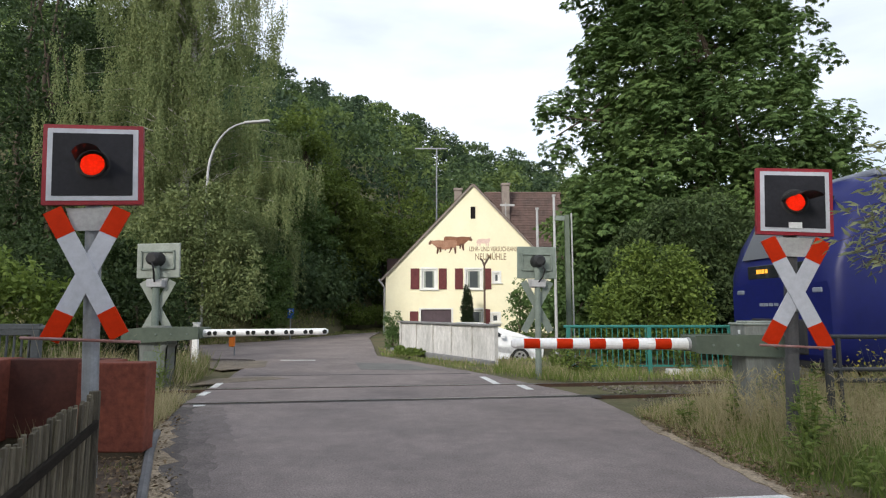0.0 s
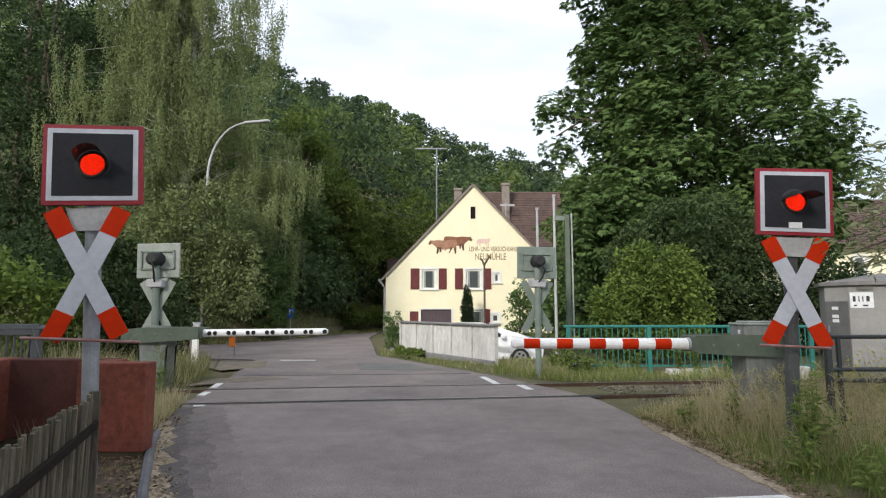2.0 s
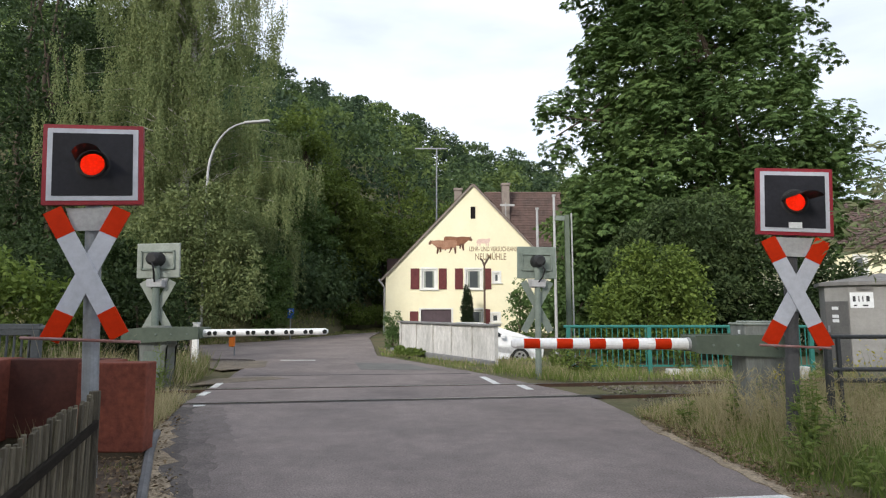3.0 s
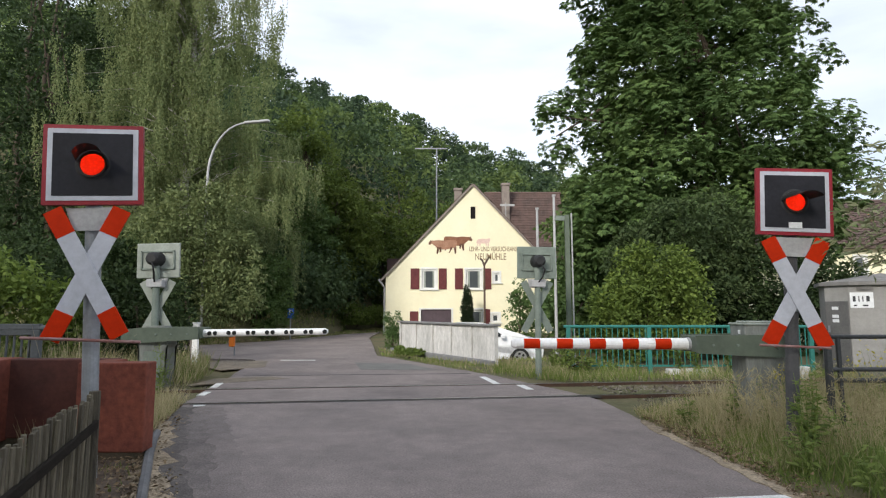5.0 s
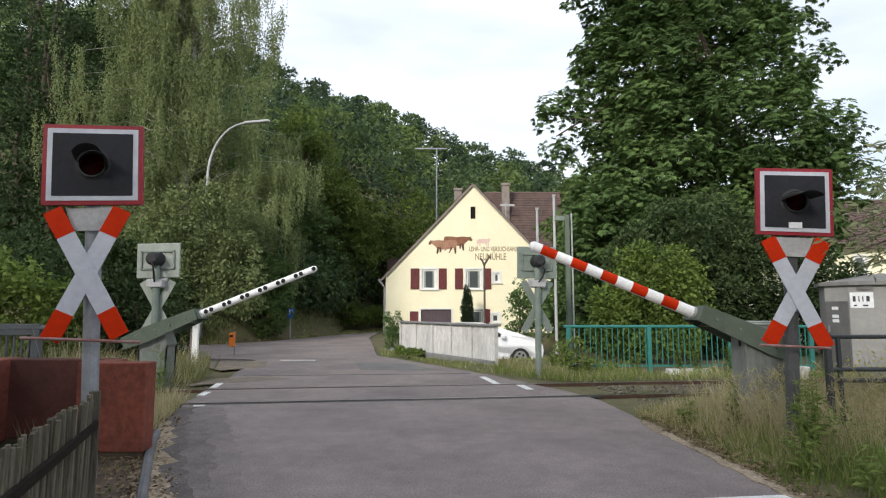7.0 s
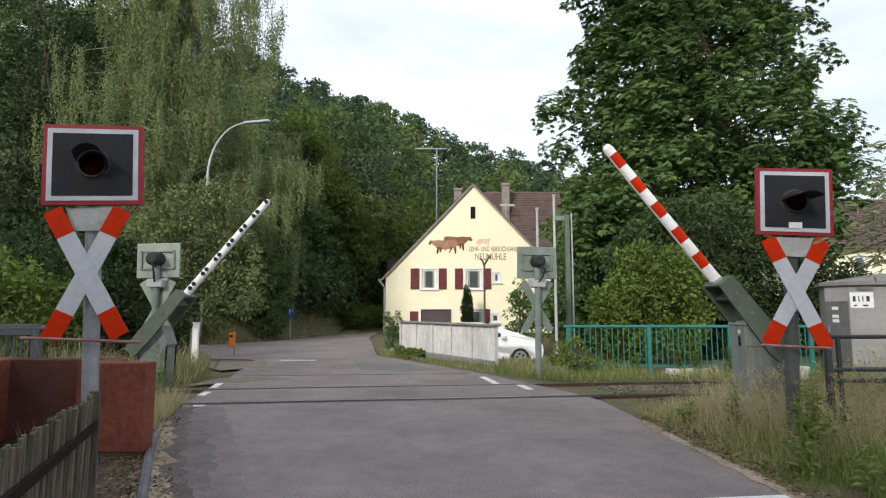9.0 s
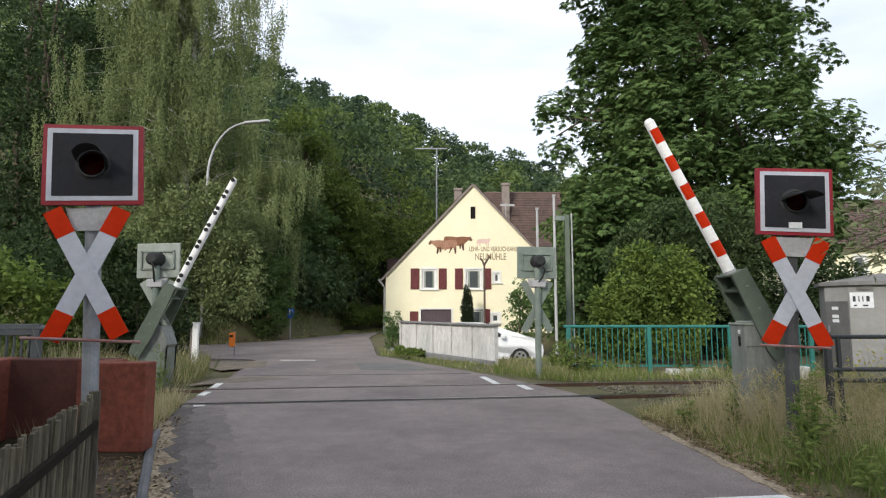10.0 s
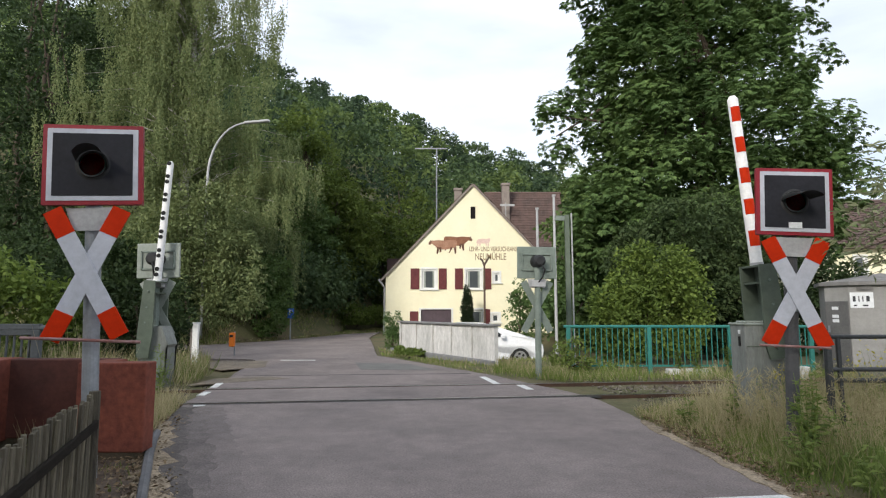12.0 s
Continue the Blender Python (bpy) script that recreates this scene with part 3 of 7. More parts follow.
def build_track():
    for off in (-0.755, 0.755):
        r = thing("rail", TRACK @ pose(0, off, 0), "rusty brown steel rail laid across the asphalt", "rail", "rails of the track")
        bm = B()
        box(bm, (-130, -0.035, -0.1), (240, 0.035, 0.004), 0.008)
        box(bm, (-130, -0.07, -0.14), (240, 0.07, -0.115))
        part("web_and_foot", bm, M_RAIL, r)
        bm = B()
        box(bm, (-130, -0.026, 0.004), (240, 0.026, 0.011))
        part("running_surface", bm, M_SHINE, r, "worn shiny running surface")
        bm = B()
        s = 1 if off < 0 else -1
        lo, hi = sorted((-s * 0.037, -s * 0.11))
        box(bm, (-3.85, lo, -0.02), (2.45, hi, 0.003))
        part("tar_joint", bm, M_TAR, r, "dark tarred joint beside the rail")
    for x0, x1 in ((2.45, 80), (-60, -3.9)):
        bm = B()
        box(bm, (x0, -1.75, -0.2), (x1, 1.75, -0.062), 0.03)
        bed = part("ballast_bed", bm, M_BED)
        bed.matrix_basis = TRACK
        tagged(bed, "grey-brown gravel bed of the railway track", "ballast", kind="structure")
    rng = np.random.default_rng(8)
    s = thing("sleeper", TRACK @ pose(4, 0, 0), "dark weathered wooden railway sleeper", "sleeper", "sleepers of the track")
    bm = B()
    box(bm, (-0.13, -1.25, -0.16), (0.13, 1.25, -0.05), 0.015)
    part("beam", bm, M_SLEEPER, s)
    for k in range(1, 60):
        copy_thing(s, TRACK @ pose(4 + 0.62 * k, 0, 0))
    for k in range(1, 30):
        copy_thing(s, TRACK @ pose(-4.4 - 0.62 * k, 0, 0))
    n = 15000
    x = np.concatenate([rng.uniform(2.9, 24, n * 2 // 3), rng.uniform(-16, -4.2, n // 3)])
    y = rng.normal(0, 0.95, n)
    ok = (np.abs(np.abs(y) - 0.755) > 0.09) & (np.abs(y) < 2.0)
    x, y = x[ok], y[ok]
    c = np.stack([x, y, -0.055 - 0.01 * np.maximum(np.abs(y) - 1.2, 0)], -1)
    d = unit(rng.normal(size=(len(c), 3)))
    s1 = rng.uniform(0.02, 0.045, (len(c), 1))
    u = unit(np.cross(d, unit(rng.normal(size=(len(c), 3)))))
    w = np.cross(d, u)
    tip = [c + d * s1, c + u * s1 * 1.2, c - d * s1, c - u * s1 * 1.2, c + w * s1, c - w * s1]
    fs = [np.stack([tip[4], tip[a], tip[4] * 0.5 + tip[(a + 1) % 4] * 0.5, tip[(a + 1) % 4]], 1) for a in range(4)]
    ob = quads("ballast", np.concatenate(fs), M_STONES)
    ob.matrix_basis = TRACK
    tagged(ob, "grey-brown track ballast stones", "ballast", kind="stuff")


build_track()


# ---- the flashing-light signals with crossbucks ----
LAMP_NEAR, LAMP_FULL = 0.025, 108.0


def holed_slab(bm, x0, x1, z0, z1, y0, y1, cx, cz, r):
    """A rectangular plate in x, z between y0 and y1, with a round hole through it."""
    n = 32
    ways = sorted([2 * math.pi * k / n for k in range(n)] + [math.atan2(z - cz, x - cx) % (2 * math.pi) for x in (x0, x1) for z in (z0, z1)])
    rim, hole = [], []
    for a in ways:
        c, q = math.cos(a), math.sin(a)
        k = min(((x1 if c > 0 else x0) - cx) / c if abs(c) > 1e-6 else 9, ((z1 if q > 0 else z0) - cz) / q if abs(q) > 1e-6 else 9)
        rim.append([bm.verts.new((cx + c * k, y, cz + q * k)) for y in (y0, y1)])
        hole.append([bm.verts.new((cx + c * r, y, cz + q * r)) for y in (y0, y1)])
    m = len(ways)
    for k in range(m):
        j = (k + 1) % m
        bm.faces.new((rim[k][0], rim[j][0], hole[j][0], hole[k][0]))
        bm.faces.new((rim[k][1], hole[k][1], hole[j][1], rim[j][1]))
        bm.faces.new((rim[k][0], rim[k][1], rim[j][1], rim[j][0]))
        bm.faces.new((hole[k][0], hole[j][0], hole[j][1], hole[k][1]))
    bmesh.ops.recalc_face_normals(bm, faces=bm.faces)


def turned(bm, outline, cx, cz, seg=28):
    """A body turned about the y axis through cx, cz from an outline of (radius, y)."""
    rings = [[bm.verts.new((cx + r * math.cos(a), y, cz + r * math.sin(a))) for a in [2 * math.pi * k / seg for k in range(seg)]] for r, y in outline]
    for a, b in zip(rings, rings[1:]):
        for k in range(seg):
            bm.faces.new((a[k], a[(k + 1) % seg], b[(k + 1) % seg], b[k])).smooth = True
    bm.faces.new(rings[-1])


def signal_lamp(panel, lx, lz):
    """Lamp of a signal: a closed black housing, the red glass in front and a burner that slides and turns in it."""
    bm = B()
    turned(bm, [(0.1, -0.018), (0.1, 0.3), (0.024, 0.302), (0.024, 0.32), (0.06, 0.322), (0.06, 0.42)], lx, lz)
    part("lamp_lining", bm, M_SOOT, panel)
    bm = B()
    turned(bm, [(0.099, -0.018), (0.13, 0.0), (0.13, 0.44)], lx, lz)
    part("lamp_housing", bm, M_HOOD, panel, "closed black lamp housing")
    bm = B()
    turned(bm, [(0.0995, -0.016), (0.09, -0.021), (0.065, -0.029), (0.03, -0.034), (0.004, -0.035)], lx, lz)
    part("lens", bm, M_LAMP_GLASS, panel, "round red signal glass")
    bm = B()
    cyl(bm, (0, 0.0015, 0), (0, 0.03, 0), 0.016, 0.008, 12)
    burner = part("burner", bm, M_HOOD, panel, "lamp burner in the housing")
    bm = B()
    cyl(bm, (0, 0, 0), (0, 0.0012, 0), 0.012, seg=12)
    part("filament", bm, M_FILAMENT, burner, "white-hot filament")
    burner.matrix_basis = pose(lx, LAMP_NEAR - 0.03, lz)
    return burner


def crossing_signal(at, rx, ry, rz, w, hgt, panel_z, cross_z, lower, rod, plate, visor, post_mat, panel_dx=0.0, panel_roll=0.0, panel_turn=0.0):
    """A red signal lamp on a framed black panel above a crossbuck, on one post."""
    t = thing("crossing_signal", pose(*at, rx, ry, rz), "red flashing light on black panel above red and white crossbuck", "crossing signal", "crossing signals")
    bm = B()
    tube(bm, [(0, 0.12, -0.3), (0, 0.12, 1.0), (0, 0.12, panel_z - hgt / 2 + 0.17)], 0.064, 0.064, 16)
    part("post", bm, post_mat, t)
    for z in (cross_z - 0.2, cross_z + 0.16):
        bm = B()
        box(bm, (-0.085, 0.035, z), (0.085, 0.2, z + 0.04), 0.006)
        part("clamp", bm, M_GALV, t)
    z0, z1 = panel_z - hgt / 2, panel_z + hgt / 2
    x0, x1 = panel_dx - w / 2, panel_dx + w / 2
    bm = B()
    lx, lz = panel_dx, panel_z - 0.005
    holed_slab(bm, x0, x1, z0, z1, 0.0, 0.05, lx, lz, 0.131)
    p = part("panel", bm, M_BORDER, t, "signal panel with red edge")
    bm = B()
    e = 0.036
    holed_slab(bm, x0 + e, x1 - e, z0 + e, z1 - e, -0.006, 0.02, lx, lz, 0.131)
    part("white_border", bm, M_WHITE, p)
    bm = B()
    e = 0.078
    holed_slab(bm, x0 + e, x1 - e, z0 + e, z1 - e, -0.011, 0.02, lx, lz, 0.131)
    part("black_face", bm, M_BLACK, p)
    # lamp: dark bezel round the glass, and the long hood over it
    bm = B()
    n = 28
    ring = [[bm.verts.new((lx + r * math.cos(a), y, lz + r * math.sin(a))) for a in [2 * math.pi * k / n for k in range(n)]] for r, y in ((0.14, -0.012), (0.118, -0.02), (0.115, -0.04), (0.1, -0.04), (0.0985, -0.017))]
    for a, b in zip(ring, ring[1:]):
        for k in range(n):
            bm.faces.new((a[k], a[(k + 1) % n], b[(k + 1) % n], b[k]))
    part("lamp_bezel", bm, M_HOOD, p)
    bm = B()
    n = 22
    rows = []
    for j in range(7):
        k01 = j / 6
        full = math.radians((160 - 50 * k01) if plate else (190 - 70 * k01))
        rows.append([])
        for k in range(n + 1):
            a = math.pi / 2 + (0.1 - 0.2 * k01 if plate else -0.25 + 0.4 * k01) - full / 2 + full * k / n
            r = (0.14 if plate else 0.128) - 0.01 * k01
            rows[-1].append(bm.verts.new((lx + r * math.cos(a) + visor * k01, -0.02 - (0.36 if plate else 0.27) * k01, lz + r * math.sin(a) * (0.72 if plate else 1.0) - (0.055 if plate else 0.01) * k01)))
    fs = [bm.faces.new((rows[j][k], rows[j][k + 1], rows[j + 1][k + 1], rows[j + 1][k])) for j in range(6) for k in range(n)]
    bmesh.ops.solidify(bm, geom=fs, thickness=0.006)
    part("lamp_hood", bm, M_VISOR, p)
    burner = signal_lamp(p, lx, lz)
    p.matrix_basis = pose(lx, 0, lz, 0, panel_roll, panel_turn) @ pose(-lx, 0, -lz)
    if plate:
        bm = B()
        box(bm, (lx - 0.065, -0.017, z0 + 0.07), (lx + 0.065, -0.008, z0 + 0.135), 0.002)
        part("small_plate", bm, M_SIGN, p, "small blank white plate")
    bm = B()
    slab_xz(bm, [(-0.19, z0 - 0.02), (0.19, z0 - 0.02), (0.13, z0 - 0.2), (0.1, z0 - 0.22), (-0.1, z0 - 0.22), (-0.13, z0 - 0.2)], 0.03, 0.045)
    part("bracket_plate", bm, M_PLATE, t, "grey sheet steel bracket")
    # crossbuck: two crossing boards, white with red ends
    half, bw, ang = 0.608, 0.15, math.radians(63.5)
    c, s = math.cos(ang), math.sin(ang)
    for k, sgn in enumerate((1, -1)):
        y0 = -0.004 - 0.014 * k
        def pt(l, v):
            return (sgn * (l * c) - v * s * sgn, cross_z + l * s + v * c)
        bm = B()
        slab_xz(bm, [pt(-half, -bw / 2), pt(half, -bw / 2), pt(half, bw / 2), pt(-half, bw / 2)], y0, y0 + 0.012)
        arm = part("crossbuck_board", bm, M_WHITE, t, "white crossbuck board with red ends")
        for a, b in ((-half, -half * 0.6), (half * 0.6, half)):
            bm = B()
            slab_xz(bm, [pt(a - 0.001 * (a < 0), -bw / 2 - 0.001), pt(b + 0.001 * (b > 0), -bw / 2 - 0.001), pt(b + 0.001 * (b > 0), bw / 2 + 0.001), pt(a - 0.001 * (a < 0), bw / 2 + 0.001)], y0 - 0.003, y0 + 0.014)
            part("red_end", bm, M_RED, arm, "red reflective end")
    bm = B()
    cyl(bm, (rod[0], -0.035, lower + rod[2]), (rod[1], -0.035, lower + rod[3]), 0.013, seg=8)
    part("guard_rod", bm, mat("rod_red_brown", (0.2, 0.07, 0.06), (0.3, 0.2, 0.19), 6, 0.6), t, "thin red-brown guard rod")
    return burner


BURNER_A = crossing_signal((-2.925, 4.75, -0.05), -1.6, -2.9, 10, 0.782, 0.71, 2.7, 1.755, 1.195, (-0.47, 0.44, 0.045, -0.045), False, 0.04, M_GALV, 0.034, 0.0, 3.5)
BURNER_B = crossing_signal((3.545, 5.8, -0.05), -1.6, 3.1, -8, 0.745, 0.715, 2.575, 1.625, 1.07, (-0.37, 0.3, -0.005, 0.005), True, 0.0, M_DARKPOST)


def far_signal(at, ry, rz, pale):
    """A crossing signal seen from behind: grey panel back, lamp housing, backs of the boards."""
    m = M_SAGE_L if pale else M_SAGE
    t = thing("crossing_signal", pose(*at, 0, ry, rz), "pale grey back of a crossing signal with crossbuck" if pale else "grey-green back of a crossing signal with crossbuck", "crossing signal", "crossing signals")
    bm = B()
    tube(bm, [(0, -0.06, -0.3), (0, -0.06, 1.2), (0, -0.06, 2.3)], 0.066, 0.066, 14)
    part("post", bm, M_SAGE, t)
    bm = B()
    box(bm, (-0.42, 0, 2.04), (0.42, 0.05, 2.72), 0.015)
    p = part("panel", bm, m, t, "plain back of the signal panel")
    bm = B()
    for lo, hi in (((-0.33, -0.03, 2.2), (0.33, 0, 2.23)), ((-0.33, -0.03, 2.54), (0.33, 0, 2.57)), ((-0.33, -0.03, 2.2), (-0.3, 0, 2.57)), ((0.3, -0.03, 2.2), (0.33, 0, 2.57))):
        box(bm, lo, hi, 0.004)
    part("stiffener", bm, M_SAGE, p)
    bm = B()
    cyl(bm, (0, -0.24, 2.4), (0, 0, 2.4), 0.125, 0.145, 20)
    cyl(bm, (0, -0.28, 2.4), (0, -0.24, 2.4), 0.08, 0.125, 20)
    part("lamp_housing", bm, M_HOOD, p, "black lamp housing")
    bm = B()
    tube(bm, [(0.02, -0.28, 2.33), (0.08, -0.34, 2.2), (0.05, -0.25, 2.05), (0, -0.12, 1.95)], 0.018, 0.018, 8)
    part("cable", bm, M_DOT, p)
    bm = B()
    slab_xz(bm, [(-0.21, 2.03), (0.21, 2.03), (0.16, 1.84), (-0.16, 1.84)], -0.02, -0.005)
    box(bm, (-0.15, -0.15, 1.86), (0.15, -0.01, 2.0), 0.01)
    part("bracket_plate", bm, M_PLATE, t)
    half, bw, ang, cz = 0.6, 0.15, math.radians(61), 1.45
    c, s = math.cos(ang), math.sin(ang)
    for j, sgn in enumerate((1, -1)):
        def pt(l, v):
            return (sgn * (l * c) - v * s * sgn, cz + l * s + v * c)
        bm = B()
        slab_xz(bm, [pt(-half, -bw / 2), pt(half, -bw / 2), pt(half, bw / 2), pt(-half, bw / 2)], 0.012 * j, 0.012 * j + 0.01)
        part("crossbuck_board", bm, m, t, "bare grey back of a crossbuck board")
    return t


far_signal((-5.5, 11.0, -0.04), -1.5, 0, True)
far_signal((1.98, 12.0, 0.0), 0.4, 6, False)


# ---- the half barriers ----
def barrier(at, rz, toward, near):
    """A barrier machine with its pivoting boom. toward: -1 the boom points to -x, 1 to +x. The boom turns about y through the pivot."""
    t = thing("barrier", pose(*at, 0, 0, rz), "grey-green half barrier with a red and white boom" if near else "grey-green half barrier with a white boom seen from behind", "barrier", "half barriers")
    s = toward
    if near:
        bm = B()
        box(bm, (-0.38, -0.2, -0.2), (0.12, 0.16, 1.245), 0.018)
        body = part("machine_box", bm, M_HOUSING, t)
        bm = B()
        box(bm, (-0.395, -0.215, 1.235), (0.135, 0.175, 1.265), 0.012)
        box(bm, (-0.33, -0.15, 1.262), (0.07, 0.11, 1.29), 0.013)
        part("lid", bm, M_SAGE_L, body, "pale weathered lid")
        for z in (0.12, 0.98):
            bm = B()
            box(bm, (-0.36, -0.212, z), (0.1, -0.199, z + 0.012), 0.002)
            part("door_seam", bm, M_ARM, body)
        bm = B()
        box(bm, (-0.392, -0.1, 1.13), (-0.379, -0.06, 1.18), 0.002)
        part("lock_plate", bm, M_SIGN, body)
        bm = B()
        box(bm, (-0.4, -0.1, 0.98), (-0.379, -0.07, 1.1), 0.006)
        part("lock_handle", bm, M_DOT, body)
    else:
        bm = B()
        slab_xz(bm, [(x + 0.12, z) for x, z in ((-0.24, -0.2), (0.24, -0.2), (0.24, 0.72), (0.28, 0.78), (0.14, 1.12), (-0.14, 1.12), (-0.28, 0.78), (-0.24, 0.72))], -0.2, 0.18)
        body = part("machine_box", bm, M_HOUSING, t)
        bm = B()
        box(bm, (-0.04, -0.212, 0.1), (0.28, -0.199, 0.66), 0.004)
        part("door", bm, M_SAGE, body)
    # boom: two side plates with a web between them, open on the upper side
    piv = (0.0, 0.0, 1.0 if near else 0.97)
    l_arm = 1.0
    tail = 0.16 if near else 0.42
    bm = B()
    for y0, y1 in ((-0.255, -0.225), (0.185, 0.215)) if near else ((-0.31, -0.27), (0.22, 0.26)):
        slab_xz(bm, [(-s * tail, -0.12), (-s * tail, 0.1), (0, 0.13), (s * l_arm, 0.11), (s * l_arm, -0.1), (0, -0.15)], y0, y1)
    def web(a, b, z0, z1, bev):
        lo, hi = sorted((s * a, s * b))
        box(bm, (lo, -0.223, z0), (hi, 0.183, z1), bev)
    web(l_arm - 0.03, l_arm - 0.005, -0.09, 0.1, 0.004)
    web(l_arm - 0.24, l_arm - 0.215, -0.09, 0.1, 0.004)
    web(0.5 if near else 0.3, l_arm - 0.03, 0.075, 0.098, 0.004)
    cyl(bm, (0, -0.28, 0), (0, 0.24, 0), 0.05, seg=16)
    boom = part("boom", bm, M_ARM, t, "pivoting grey-green boom arm of two steel plates")
    for x in (0.22, 0.5, 0.8):
        bm = B()
        cyl(bm, (s * x, -0.33 if not near else -0.268, 0.0), (s * x, -0.3 if not near else -0.25, 0.0), 0.016, seg=8)
        part("bolt", bm, M_SAGE, boom)
    boom.matrix_basis = pose(*piv)
    l0, l1, r0, r1 = l_arm - 0.02, 3.18 if near else 3.285, 0.074 if near else 0.072, 0.065 if near else 0.06
    bm = B()
    cyl(bm, (s * l0, -0.035, 0), (s * l1, -0.035, 0), r0, r1, 18)
    cyl(bm, (s * l1, -0.035, 0), (s * (l1 + 0.045), -0.035, 0), r1, r1 * 0.6, 18)
    pole = part("boom_pole", bm, M_BOOM, boom, "white glass-fibre boom pole")
    if near:
        seg = 0.204
        for k in range(5):
            a = l0 + 0.26 + seg * 2 * k
            b = a + seg * 0.98
            ra, rb = (r0 + (r1 - r0) * (v - l0) / (l1 - l0) + 0.002 for v in (a, b))
            bm = B()
            n = 12
            arc = [math.radians(-64 + 128 * j / n) for j in range(n + 1)]
            va, vb = ([bm.verts.new((s * x, -0.035 - q * math.cos(w), q * math.sin(w))) for w in arc] for x, q in ((a, ra), (b, rb)))
            fs = [bm.faces.new((va[j], va[j + 1], vb[j + 1], vb[j])) for j in range(n)]
            bmesh.ops.recalc_face_normals(bm, faces=fs)
            part("red_stripe", bm, M_RED, boom, "red reflective band")
        bm = B()
        cyl(bm, (s * (l0 + 0.0), -0.035, 0), (s * (l0 + 0.05), -0.035, 0), r0 + 0.006, seg=18)
        part("boom_clamp", bm, M_PLATE, boom)
    else:
        for k in range(16):
            v = l0 + 0.14 + (k // 2) * 0.36 + (k % 2) * 0.105
            if v > l1:
                break
            r = r0 + (r1 - r0) * (v - l0) / (l1 - l0)
            bm = B()
            cyl(bm, (s * v, -0.035 - r - 0.002, 0.0), (s * v, -0.035 - r + 0.01, 0.0), 0.041, seg=12)
            part("reflector_bolt", bm, M_DOT, boom, "round black fixing")
    return boom


BOOM_A = barrier((4.08, 7.2, -0.04), 0, -1, True)
BOOM_B = barrier((-5.5, 10.8, -0.04), 0, 1, False)


# ---- the gabled house ----
def wall_with_holes(name, outline, holes, y0, y1, material, parent):
    """A wall in x, z between y0 and y1, cut by rectangular openings (x0, z0, x1, z1) that go through it. The outline is a gable: width, eaves, apex."""
    (xa, xb, za, ze, xp, zp) = outline
    xs = sorted({xa, xb, xp, *[h[0] for h in holes], *[h[2] for h in holes]})
    zs_ = sorted({za, ze, *[h[1] for h in holes], *[h[3] for h in holes]})

    def top(x):
        return ze + (zp - ze) * ((x - xa) / (xp - xa) if x <= xp else (xb - x) / (xb - xp))
    bm = B()
    for x0, x1 in zip(xs, xs[1:]):
        cuts = [h for h in holes if h[0] <= x0 and h[2] >= x1]
        spans, z = [], za
        for h in sorted(cuts, key=lambda h: h[1]):
            spans.append((z, h[1], z, h[1]))
            z = h[3]
        spans.append((z, top(x0), z, top(x1)))
        for a0, b0, a1, b1 in spans:
            if b0 - a0 < 1e-4 and b1 - a1 < 1e-4:
                continue
            v = [bm.verts.new(p) for p in ((x0, y0, a0), (x1, y0, a1), (x1, y0, b1), (x0, y0, b0), (x0, y1, a0), (x1, y1, a1), (x1, y1, b1), (x0, y1, b0))]
            for f in ((0, 1, 2, 3), (7, 6, 5, 4), (0, 4, 5, 1), (3, 2, 6, 7), (0, 3, 7, 4), (1, 5, 6, 2)):
                bm.faces.new([v[k] for k in f])
    bmesh.ops.remove_doubles(bm, verts=bm.verts, dist=1e-4)
    return part(name, bm, material, parent)


